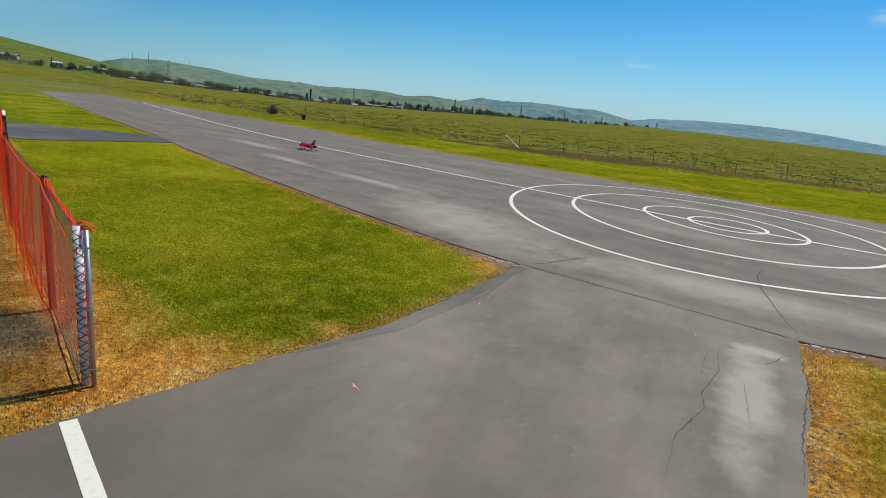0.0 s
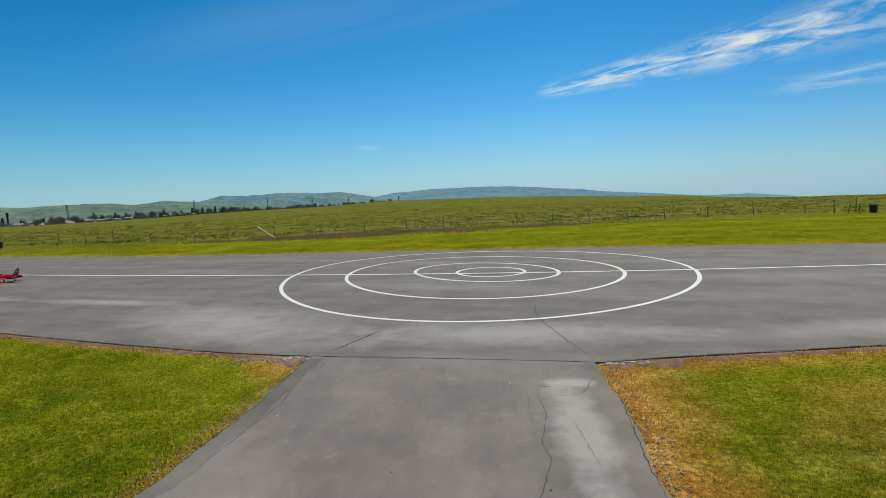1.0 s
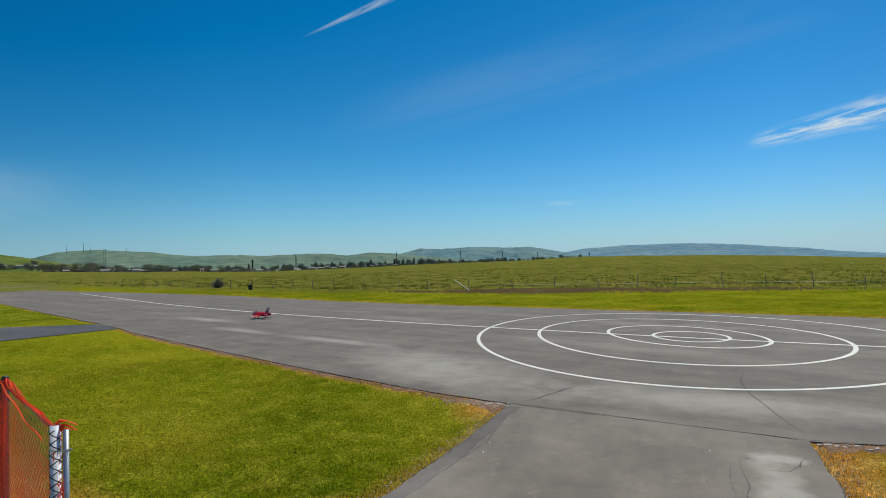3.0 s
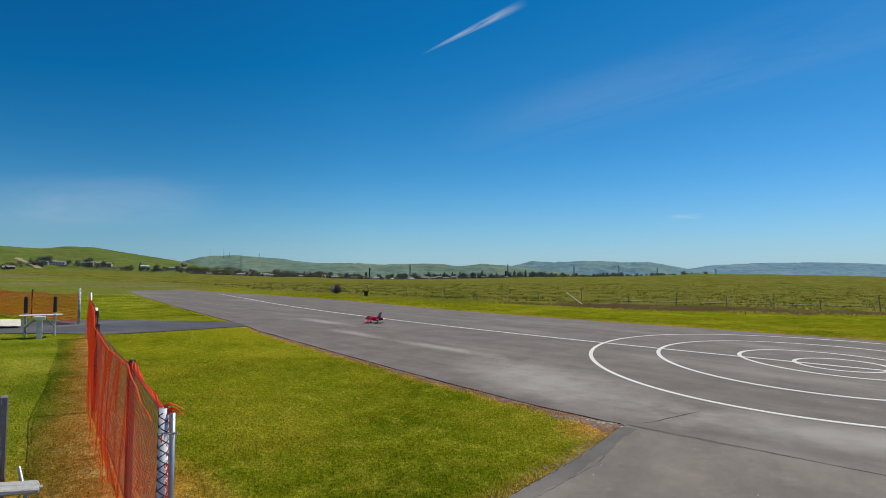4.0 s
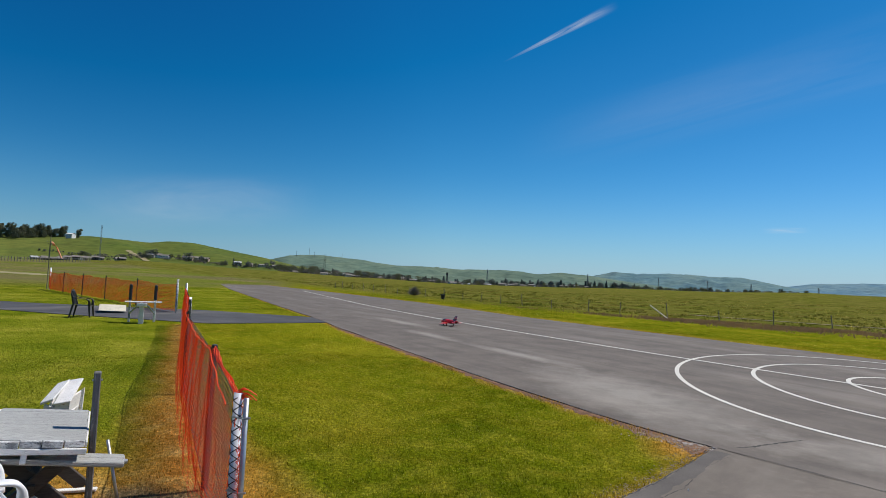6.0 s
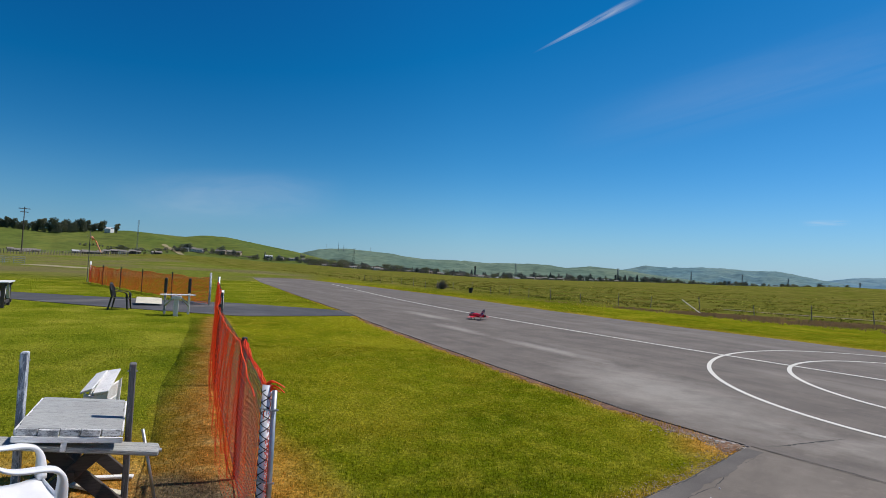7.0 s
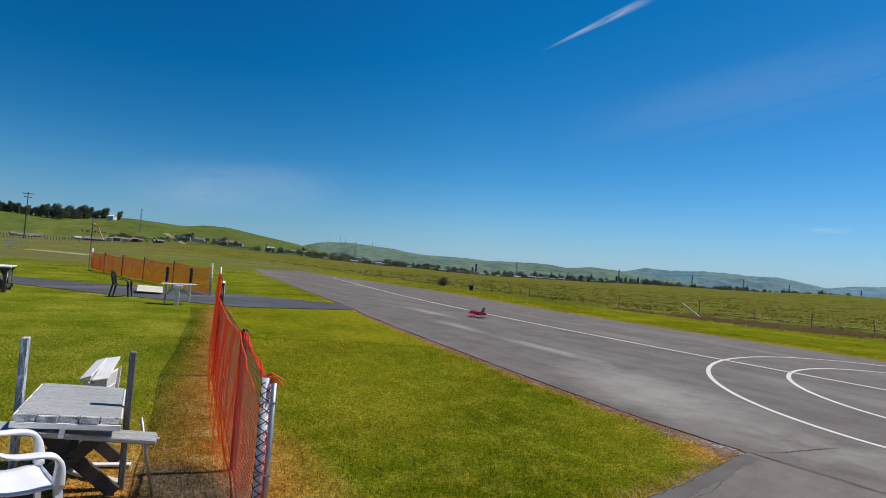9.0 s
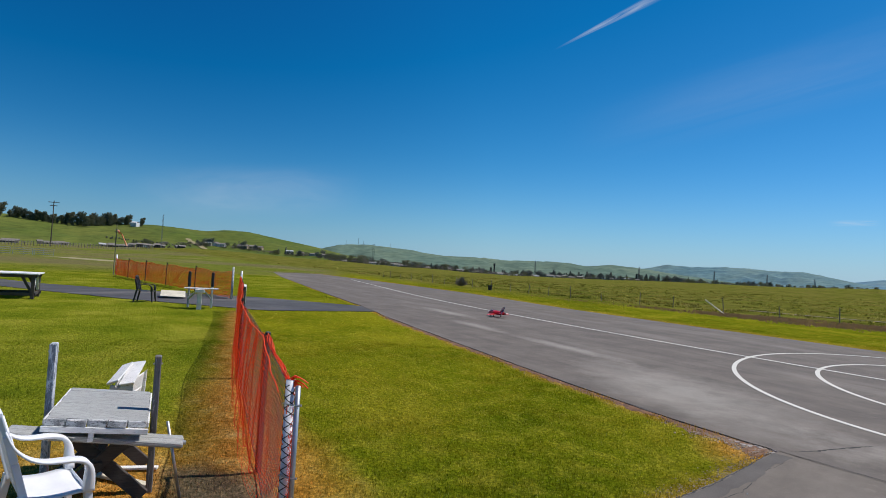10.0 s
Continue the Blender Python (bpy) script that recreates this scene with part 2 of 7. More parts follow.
def paint_material(name, colour):
    m, nt, bsdf = material(name, 0.7)
    v = coords(nt)
    wear = noise_tex(nt, v, 30, 5, 0.7)
    c = mix(nt, ramp(nt, wear, [(0.55, (0, 0, 0)), (0.75, (0.6, 0.6, 0.6))]), colour, (0.3, 0.29, 0.27))
    nt.links.new(c, bsdf.inputs["Base Color"])
    bump(nt, bsdf, noise_tex(nt, v, 200, 3), 0.3, 0.003)
    return m


def hill_material(name, low, high, dark, scale):
    m, nt, bsdf = material(name, 0.95, spec=0.05)
    v = coords(nt)
    big = noise_tex(nt, v, scale, 6, 0.6)
    small = noise_tex(nt, v, scale * 6, 5, 0.65)
    c = ramp(nt, big, [(0.35, low), (0.65, high)])
    c = mix(nt, ramp(nt, small, [(0.5, (0, 0, 0)), (0.7, (0.55, 0.55, 0.55))]), c, dark)
    tracks = noise_tex(nt, v, scale * 9, 8, 0.72, (0.6, 0.6, 9.0))        # cattle tracks and patchy growth along the slope
    c = mix(nt, 1.0, c, ramp(nt, tracks, [(0.36, (0.66, 0.70, 0.74)), (0.5, (1.0, 1.0, 1.0)), (0.64, (1.30, 1.20, 1.15))]), "MULTIPLY")
    nt.links.new(c, bsdf.inputs["Base Color"])
    return m


M_GROUND = grass_material("grass_ground", False)
M_BLADES = grass_material("grass_blades", True)
M_RUNWAY = asphalt_material("runway_asphalt", (0.148, 0.127, 0.106), True, [(-4.0, 8.5, 3.6, 1.5, 30), (-7.6, 10.75, 2.9, 0.42, 15), (-11.6, 11.9, 2.2, 0.40, 17), (-15.4, 14.2, 3.0, 0.5, 17), (0.3, 7.3, 3.2, 0.9, 4), (5.0, 7.2, 2.6, 0.6, -4)], (0.60, 1.35, 0.55))
M_TAXI = asphalt_material("taxiway_asphalt", (0.172, 0.148, 0.121), False, [(0.66, 4.3, 0.42, 2.3), (0.72, 5.35, 0.42, 0.34)], (0.72, 1.08, 0.62), [(-2.3, 0.7, 3.4, 2.7)])
M_PATH = asphalt_material("path_asphalt", (0.077, 0.077, 0.081), False)
M_CRACK = plain("crack_filler", (0.035, 0.033, 0.03), 0.9)
M_PAINT = paint_material("white_road_paint", (0.61, 0.595, 0.525))
M_SOIL = plain("red_brown_soil", (0.205, 0.107, 0.056), 0.95, vary=0.6, scale=9, grain=70)
M_CHUNK = plain("pale_broken_asphalt", (0.42, 0.39, 0.35), 0.95, vary=0.45)
M_RUBBLE = plain("broken_asphalt", (0.34, 0.27, 0.20), 0.95, vary=0.5)
M_WHITE_PIPE = plain("white_pvc", (0.78, 0.79, 0.82), 0.4, vary=0.12)
M_GALV = plain("galvanised_steel", (0.48, 0.50, 0.52), 0.42, 0.85, vary=0.3)
M_DARK_POST = plain("dark_steel_post", (0.035, 0.04, 0.04), 0.6, 0.3)
M_WIRE = plain("fence_wire", (0.05, 0.045, 0.045), 0.7, 0.2)
M_MESH = plain("weathered_mesh_wire", (0.20, 0.185, 0.17), 0.6, 0.3)
M_NET = thin_plastic("orange_plastic_net", (0.98, 0.165, 0.045), 0.5, 0.55)
M_NET_FADED = thin_plastic("faded_orange_net", (0.85, 0.27, 0.07), 0.65, 0.55)
M_GREY_WOOD = wood("weathered_grey_wood", (0.345, 0.355, 0.34), vary=0.55, along=(1, 16, 16))
M_DARK_WOOD = wood("dark_brown_wood", (0.062, 0.052, 0.046))
M_BLOCK_WOOD = wood("pale_block_wood", (0.26, 0.27, 0.27), vary=0.6, along=(3, 8, 8), flake=(0.64, 0.65, 0.64), flaked=0.45)
# upright wood in two tones: pale and streaked as sunlit, dark as shaded
M_PALE_POST = wood("sunlit_streaked_post_wood", (0.20, 0.23, 0.27), along=(14, 14, 1), flake=(0.68, 0.71, 0.75), flaked=0.45)
M_SHADED_POST = wood("shaded_weathered_post_wood", (0.15, 0.145, 0.14), along=(14, 14, 1), flake=(0.36, 0.36, 0.35), flaked=0.60)
M_FIELD_POST = wood("old_fence_post", (0.20, 0.18, 0.14), along=(14, 14, 1))
M_WHITE_WOOD = wood("flaking_white_wood", (0.76, 0.76, 0.74), vary=0.2, flake=(0.42, 0.42, 0.41), flaked=0.66)
M_WHITE_PLASTIC = plain("white_plastic", (0.80, 0.82, 0.84), 0.38, vary=0.08)
M_BROWN_PLASTIC = plain("dark_brown_plastic", (0.03, 0.026, 0.024), 0.4)
M_BLACK = plain("black_plastic", (0.012, 0.012, 0.013), 0.5)
M_RED = plain("red_gloss_paint", (0.78, 0.012, 0.02), 0.28, vary=0.1)
M_NAVY = plain("navy_blue_paint", (0.015, 0.02, 0.11), 0.3)
M_JET_WHITE = plain("white_gloss_paint", (0.85, 0.85, 0.85), 0.3, vary=0.06)
M_RUBBER = plain("tyre_rubber", (0.015, 0.015, 0.015), 0.8)
M_CREAM = wood("cream_board", (0.62, 0.58, 0.45), vary=0.25)
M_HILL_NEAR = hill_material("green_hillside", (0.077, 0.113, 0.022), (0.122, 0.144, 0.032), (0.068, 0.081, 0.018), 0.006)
# aerial haze is mixed into these three colours: farther ranges paler and bluer
M_HILL_MID = hill_material("haze_tinted_green_hills", (0.098, 0.156, 0.118), (0.132, 0.186, 0.132), (0.064, 0.108, 0.094), 0.004)
M_HILL_HAZY = hill_material("haze_tinted_blue_green_hills", (0.098, 0.186, 0.208), (0.150, 0.228, 0.212), (0.060, 0.124, 0.176), 0.003)
M_HILL_FAR = hill_material("haze_tinted_blue_hills", (0.098, 0.196, 0.262), (0.145, 0.240, 0.270), (0.062, 0.138, 0.222), 0.0025)
# leaf tones carry some distance haze in their colour, the town trees most
M_LEAF = plain("evergreen_leaves", (0.135, 0.160, 0.115), 0.8, vary=0.6, scale=0.4, grain=2)
M_HAZED_LEAF = plain("haze_paled_town_leaves", (0.185, 0.205, 0.165), 0.8, vary=0.6, scale=0.4, grain=2)
M_LEAF_LIGHT = plain("olive_leaves", (0.165, 0.175, 0.11), 0.8, vary=0.45, scale=0.4, grain=2)
for leaf_mat, leaf_tone in ((M_LEAF, (0.15, 0.175, 0.085)), (M_LEAF_LIGHT, (0.20, 0.215, 0.10))):
    see_through(leaf_mat.node_tree, leaf_mat.node_tree.nodes["Principled BSDF"], leaf_tone, 0.4)
M_BARK = plain("bark", (0.09, 0.07, 0.055), 0.9)
# brush colour likewise lightened to stand for haze
M_DEADBUSH = plain("dry_brush", (0.27, 0.235, 0.19), 0.9, vary=0.5)
M_ROOF = plain("roof_shingle", (0.20, 0.18, 0.16), 0.8, scale=0.5, grain=4)
M_WALL_PALE = plain("pale_stucco", (0.42, 0.38, 0.31), 0.8, scale=0.3, grain=3)
M_WALL_TAN = plain("tan_stucco", (0.36, 0.28, 0.20), 0.8, scale=0.3, grain=3)
M_ROOF_METAL = plain("pale_sheet_roof", (0.45, 0.46, 0.46), 0.6, 0.0, scale=0.3, grain=3)
M_GLASS_DARK = plain("dark_window", (0.02, 0.025, 0.03), 0.15)
M_TRACK = plain("pale_dirt_track", (0.30, 0.26, 0.13), 0.95, vary=0.35, scale=0.5, grain=8)
M_BROWN_WEED = plain("brown_dock_weeds", (0.22, 0.145, 0.07), 0.9, vary=0.5, scale=1.0, grain=10)
see_through(M_BROWN_WEED.node_tree, M_BROWN_WEED.node_tree.nodes["Principled BSDF"], (0.30, 0.19, 0.09), 0.5)
M_STEEL_FAR = plain("tower_steel", (0.22, 0.24, 0.25), 0.6, 0.4)


# ---- building helpers ----
def mesh_of(bm, name, mat, smooth=False):
    me = bpy.data.meshes.new(name)
    bmesh.ops.recalc_face_normals(bm, faces=bm.faces)
    bm.to_mesh(me)
    bm.free()
    me.materials.append(mat)
    if smooth:
        me.polygons.foreach_set("use_smooth", [True] * len(me.polygons))
    return me


def part(name, bm, mat, parent, label="", smooth=False):
    ob = new(name, mesh_of(bm, name, mat, smooth))
    ob.parent = parent
    if label:
        ob["label"] = label
    return ob


def thing(name, label, category, m=None, group="", kind=""):
    ob = new(name)
    ob.empty_display_size = 0.2
    if m is not None:
        ob.matrix_world = m
    return tagged(ob, label, category, group, kind)


def solid(name, bm, mat, label, category="", m=None, kind="", group="", smooth=False):
    ob = new(name, mesh_of(bm, name, mat, smooth))
    if m is not None:
        ob.matrix_world = m
    return tagged(ob, label, category, group, kind)


def box(bm, sx, sy, sz, m=None, bev=0.004):
    r = bmesh.ops.create_cube(bm, size=1.0)
    vs = r["verts"]
    bmesh.ops.scale(bm, vec=(sx, sy, sz), verts=vs)
    if bev:
        es = list({e for v in vs for e in v.link_edges})
        out = bmesh.ops.bevel(bm, geom=es, offset=bev, segments=1, affect="EDGES")
        vs = list({v for f in out["faces"] for v in f.verts} | {v for v in vs if v.is_valid})
    if m is not None:
        bmesh.ops.transform(bm, matrix=m, verts=vs)
    return vs


def at(x, y, z):
    return Matrix.Translation((x, y, z))


def cyl(bm, r1, r2, h, m=None, seg=12):
    """A cylinder or cone that stands on z = 0."""
    mm = at(0, 0, h / 2)
    if m is not None:
        mm = m @ mm
    return bmesh.ops.create_cone(bm, cap_ends=True, segments=seg, radius1=r1, radius2=r2, depth=h, matrix=mm)["verts"]


def rod(bm, a, b, r, seg=8, r2=None):
    a, b = Vector(a), Vector(b)
    q = (b - a).to_track_quat("Z", "Y").to_matrix().to_4x4()
    return cyl(bm, r, r if r2 is None else r2, (b - a).length, Matrix.Translation(a) @ q, seg)


def beam(bm, a, b, w, t, bev=0.003):
    """A straight plank from a to b, w wide and t thick."""
    a, b = Vector(a), Vector(b)
    q = (b - a).to_track_quat("X", "Z").to_matrix().to_4x4()
    return box(bm, (b - a).length, w, t, Matrix.Translation((a + b) / 2) @ q, bev)


def loft(bm, rings, cap=True):
    rows = [[bm.verts.new(p) for p in r] for r in rings]
    n = len(rows[0])
    for r0, r1 in zip(rows, rows[1:]):
        for i in range(n):
            bm.faces.new((r0[i], r0[(i + 1) % n], r1[(i + 1) % n], r1[i]))
    if cap:
        bm.faces.new(rows[0][::-1])
        bm.faces.new(rows[-1])
    return rows


def arrays_mesh(name, verts, faces, mat, smooth=False):
    me = bpy.data.meshes.new(name)
    me.from_pydata(verts.tolist() if hasattr(verts, "tolist") else verts, [], faces.tolist() if hasattr(faces, "tolist") else faces)
    me.materials.append(mat)
    if smooth:
        me.polygons.foreach_set("use_smooth", [True] * len(me.polygons))
    return me


def along(poly, x):
    """The other coordinate of a polyline [(x, y), ...] at x."""
    return np.interp(x, [p[0] for p in poly], [p[1] for p in poly])


# ---- the plan ----
NEAR_EDGE = [(-58, 27.8), (-44.7, 22.2), (-25.9, 15.1), (-18, 12.2), (-16, 11.4), (-13.9, 10.5), (-10, 9.05), (-7, 7.95), (-5, 7.25), (-3.2, 6.68), (-2.06, 6.42), (1.06, 5.98), (2.4, 6.16), (4.0, 6.36), (12, 5.7), (70, -7)]
FAR_EDGE = [(-58, 33.5), (-41, 30.2), (-27, 26.9), (-16, 22.8), (-9.5, 21.2), (-2, 19.7), (3.2, 18.8), (8, 17.2), (70, 2.0)]
TAXI_L = [(-9, -6.5), (-3, -3.9), (-1, -3.3), (0.92, -2.65), (1.75, -2.47), (3.5, -2.12), (4.96, -2.03), (6.45, -2.06)]     # y, x
TAXI_R = [(-9, 2.2), (0, 1.2), (2.0, 1.0), (3.7, 1.0), (4.65, 1.07), (5.98, 1.06)]
PATH_A = [(-16.0, 11.4), (-16.7, 7.7), (-21.0, 4.75), (-24.5, 2.9), (-33, -1.2), (-45, -6)]      # near edge of the side path
PATH_B = [(-18.0, 12.2), (-21.9, 9.9), (-25.6, 5.9), (-28.6, 3.4), (-36, 0.4), (-47, -3.5)]
FENCE = [(-2.86, 1.43), (-4.25, 1.97), (-7.63, 3.2), (-10.3, 4.35), (-12.94, 5.45), (-16.2, 6.75)]
CREST = [(-180, 0), (-60, -1.5), (-45, -1.5), (-32.5, -1.4), (-26.4, -1.1), (-22, -0.86), (-17.4, -0.56), (-12.4, -0.41), (-7, -0.16), (-1.5, 0.04),
         (5, 0.18), (10, 0.2), (15.5, 0.0), (23.5, -0.12), (29.5, -0.28), (41, -0.55), (49, -0.3), (56, -0.14), (63.6, 0.07), (71.7, 0.3), (78, 0.0), (86, -0.1), (110, 0), (180, 0)]
FIELD = [(-90, 52), (-60, 42), (-40, 37), (-22, 33.5), (-10, 34.2), (2, 36.2), (12, 35.6), (21, 34.4), (30, 32), (80, 22)]      # old field fence
EYE_Z = 1.66


def land(x, y):
    """Height of the ground."""
    r = np.hypot(x, y)
    a = np.degrees(np.arctan2(-x, y))
    el = np.radians(np.interp(a, [c[0] for c in CREST], [c[1] for c in CREST]))
    k = np.clip((r - 75) / 175, 0, 1)
    near = (EYE_Z + 250 * np.tan(el)) * k * k * (3 - 2 * k)
    far = EYE_Z + r * np.tan(el - 0.0003 * np.clip((r - 250) / 650, 0, 1))
    return np.where(r < 250, near, far)


def bearing(a, r):
    """The place r metres off at a degrees to the left of +y."""
    return -math.sin(radians(a)) * r, math.cos(radians(a)) * r


def ground_at(x, y):
    return float(land(np.array(float(x)), np.array(float(y))))


def seg_dist(px, py, poly):
    """Distance from points to a polyline."""
    best = np.full(px.shape, 1e9)
    for (x0, y0), (x1, y1) in zip(poly, poly[1:]):
        dx, dy = x1 - x0, y1 - y0
        t = np.clip(((px - x0) * dx + (py - y0) * dy) / (dx * dx + dy * dy), 0, 1)
        best = np.minimum(best, np.hypot(px - x0 - t * dx, py - y0 - t * dy))
    return best


TAXI_LX = [(x, y) for y, x in TAXI_L]
TAXI_RX = [(x, y) for y, x in TAXI_R]


def ripple(x, y, s):
    return np.sin(x * 1.7 * s + 1.3 * np.sin(y * 1.1 * s)) * np.cos(y * 1.9 * s + 1.7 * np.sin(x * 0.8 * s))


def dryness(x, y):
    """0 for green turf, 1 for dead grass and dirt: along the fence, the taxiway and the runway's rim."""
    w = 0.35 * ripple(x, y, 1.0) + 0.3 * ripple(x + 5, y - 3, 2.7) + 0.15 * ripple(x, y, 7)
    lawn_side = y < along(FENCE[::-1], x)
    reach = np.where(lawn_side, np.interp(-x, [3, 4.4, 6, 9], [1.05, 0.98, 0.66, 0.44]), np.interp(-x, [3, 4.4, 6, 9], [0.80, 0.72, 0.44, 0.30]))
    d = np.clip(1.15 - seg_dist(x, y, FENCE) / (reach + 0.22 * w), 0, 1)
    e = np.hypot(x + 2.7, y - 1.8)
    d = np.maximum(d, np.clip(1.4 - e / (0.78 + 0.3 * w), 0, 1))
    tl = seg_dist(x, y, TAXI_LX)
    d = np.maximum(d, np.clip(1.1 - tl / (0.22 + 0.12 * w + 0.18 * np.clip((3.2 - y) / 2, 0, 1)), 0, 1) * np.interp(y, [2.4, 3.6], [0.8, 0.4]))
    tr = seg_dist(x, y, TAXI_RX)
    d = np.maximum(d, np.clip(1.2 - tr / (0.70 + 0.35 * w), 0, 1) * 0.9)
    d = np.maximum(d, np.clip(1.1 - seg_dist(x, y, NEAR_EDGE) * np.interp(-x, [14, 22], [1, 4]) / (0.30 + 0.14 * w + 0.3 * (x > 0)), 0, 1) * 0.72)
    d = np.maximum(d, np.clip(1.0 - np.hypot(x + 2.2, y - 6.2) / (0.75 + 0.35 * w), 0, 1) * 1.1)
    d = np.maximum(d, np.clip(1.2 - np.hypot((x + 4.4) * 0.8, y - 0.9) / (1.5 + 0.5 * w), 0, 1) * 0.95)
    d = np.maximum(d, 0.38 * np.clip(1 - seg_dist(x, y, FAR_EDGE) / (1.2 + 1.2 * w), 0, 1))
    d = np.maximum(d, 0.8 * np.clip(1.2 - np.hypot((x + 2.35) / 1.6, (y - 3.15)) / (0.16 + 0.04 * w), 0, 1))
    d = np.maximum(d, np.clip(0.02 + 0.3 * ripple(x + 3, y, 0.9) + 0.3 * w, 0, 0.25) * (x > along(TAXI_R, y)) * np.clip((8 - y) / 2, 0, 1))
    return np.clip(d, 0, 1)


def bareness(x, y):
    """1 on the dark grey patch of dirt between the stand and the end of the orange fence."""
    w = 0.3 * ripple(x, y, 2.3) + 0.25 * ripple(x + 1, y, 6)
    return np.clip(1.5 - np.hypot((x + 4.05) / 0.62, (y - 1.55) / 0.30) + w, 0, 1) * 0.8


def wildness(x, y):
    """1 in the rough field past the mown strip."""
    return np.clip((y - along(FIELD, x) + 5.0 + 0.8 * ripple(x, y, 0.35)) / 6.5, 0, 1)


def lushness(x, y):
    """1 on the well-watered lawn behind the orange fence."""
    fy = along(FENCE[::-1], x)
    behind = np.clip((fy - 0.1 - y) / 0.6, 0, 1) * np.clip((-2.6 - x) / 0.5, 0, 1)
    return np.maximum(behind, 0.8 * np.clip((-x - 17) / 3, 0, 1) * np.clip((0.55 * -x + 2 - y) / 4, 0, 1))


def yellowing(x, y):
    """Drier, yellower mown grass away from the taxiway."""
    return np.clip((-x - 3.5 + 1.2 * ripple(x, y, 0.5)) / 7, 0, 1) * np.clip((18 - y) / 4, 0, 1) * np.clip((x + 19) / 3, 0, 1) * 0.55


def grazed(x, y):
    """1 on the dull pasture beyond the side path."""
    return np.clip((-x - 44 + 4 * ripple(x, y, 0.12)) / 12, 0, 1) * np.clip((0.62 * -x + 2 - y) / 4, 0, 1)


def on_tarmac(x, y, pad=0.0):
    rw = (y > along(NEAR_EDGE, x) - pad) & (y < along(FAR_EDGE, x) + pad) & (x > -58.5)
    tx = (x > along(TAXI_L, y) - pad) & (x < along(TAXI_R, y) + pad) & (y < 6.6) & (y > -9)
    return rw | tx | on_path(x, y, pad)


def on_path(x, y, pad=0.0):
    yy = np.array([p[1] for p in PATH_A][::-1]), np.array([p[0] for p in PATH_A][::-1])
    zz = np.array([p[1] for p in PATH_B][::-1]), np.array([p[0] for p in PATH_B][::-1])
    return (x < np.interp(y, *yy) + pad) & (x > np.interp(y, *zz) - pad) & (y < 12)


# ---- ground: one sheet to the horizon ----
radii = np.concatenate([np.linspace(0.0, 24, 121)[1:], np.geomspace(24.4, 4700, 110)])
n_az = 720
ang = np.linspace(-math.pi, math.pi, n_az, endpoint=False)
gx = np.concatenate([[0.0], (radii[:, None] * -np.sin(ang)[None]).ravel()])
gy = np.concatenate([[0.0], (radii[:, None] * np.cos(ang)[None]).ravel()])
gz = land(gx, gy)
gr = np.hypot(gx, gy)
lump = 0.014 * ripple(gx, gy, 1.1) + 0.008 * ripple(gx + 2, gy, 3.1)
gz = gz + np.where(on_tarmac(gx, gy, 0.25), -0.004, np.clip(lump, -0.02, 0.03)) * (gr < 30) + np.where(gr > 300, 0.6 * ripple(gx, gy, 0.02), 0)
gfaces = [(0, 1 + i, 1 + (i + 1) % n_az) for i in range(n_az)]
k0 = 1 + np.arange(len(radii) - 1)[:, None] * n_az + np.arange(n_az)[None]
k1 = 1 + np.arange(len(radii) - 1)[:, None] * n_az + (np.arange(n_az)[None] + 1) % n_az
gfaces += np.stack([k0, k0 + n_az, k1 + n_az, k1], -1).reshape(-1, 4).tolist()
gme = arrays_mesh("ground", np.stack([gx, gy, gz], 1), gfaces, M_GROUND, True)
for nm, val in (("dry", dryness(gx, gy) * (gr < 70)), ("wild", wildness(gx, gy)), ("lush", lushness(gx, gy)), ("yellowed", yellowing(gx, gy)), ("pasture", grazed(gx, gy)), ("bare", bareness(gx, gy))):
    gme.attributes.new(nm, "FLOAT", "POINT").data.foreach_set("value", val.astype(np.float32))
tagged(new("ground", gme), "green mown turf with dry edges running out to rough fields", "ground", kind="structure")


# ---- tarmac ----
def slab(name, rows_a, rows_b, mat, label, category, top=0.014, cross=8, jag=0.02):
    """A strip of tarmac between two polylines of equal length, with a ragged rim and a thickness."""
    rng = random.Random(name)
    n = len(rows_a)
    verts, faces = [], []
    for i, (a, b) in enumerate(zip(rows_a, rows_b)):
        for j in range(cross + 1):
            f = j / cross
            x, y = a[0] + (b[0] - a[0]) * f, a[1] + (b[1] - a[1]) * f
            if j in (0, cross):
                k = 0.6 * math.sin(x * 3.1 + y * 2.3 + j) + 0.4 * math.sin(x * 7.7 - y * 9.1) + rng.uniform(-0.5, 0.5)
                x, y = x + jag * k, y + jag * k
            verts.append((x, y, top))
    w = cross + 1
    for i in range(n - 1):
        for j in range(cross):
            k = i * w + j
            faces.append((k, k + 1, k + w + 1, k + w))
    rim = [i * w for i in range(n)] + [(n - 1) * w + j for j in range(1, w)] + [i * w + cross for i in range(n - 2, -1, -1)] + [j for j in range(cross - 1, 0, -1)]
    base = len(verts)
    for k in rim:
        verts.append((verts[k][0], verts[k][1], -0.06))
    for i in range(len(rim)):
        j = (i + 1) % len(rim)
        faces.append((rim[i], base + i, base + j, rim[j]))
    me = bpy.data.meshes.new(name)
    me.from_pydata(verts, [], faces)
    bm = bmesh.new()
    bm.from_mesh(me)
    bmesh.ops.recalc_face_normals(bm, faces=bm.faces)
    bm.to_mesh(me)
    bm.free()
    me.materials.append(mat)
    return tagged(new(name, me), label, category, kind="structure")


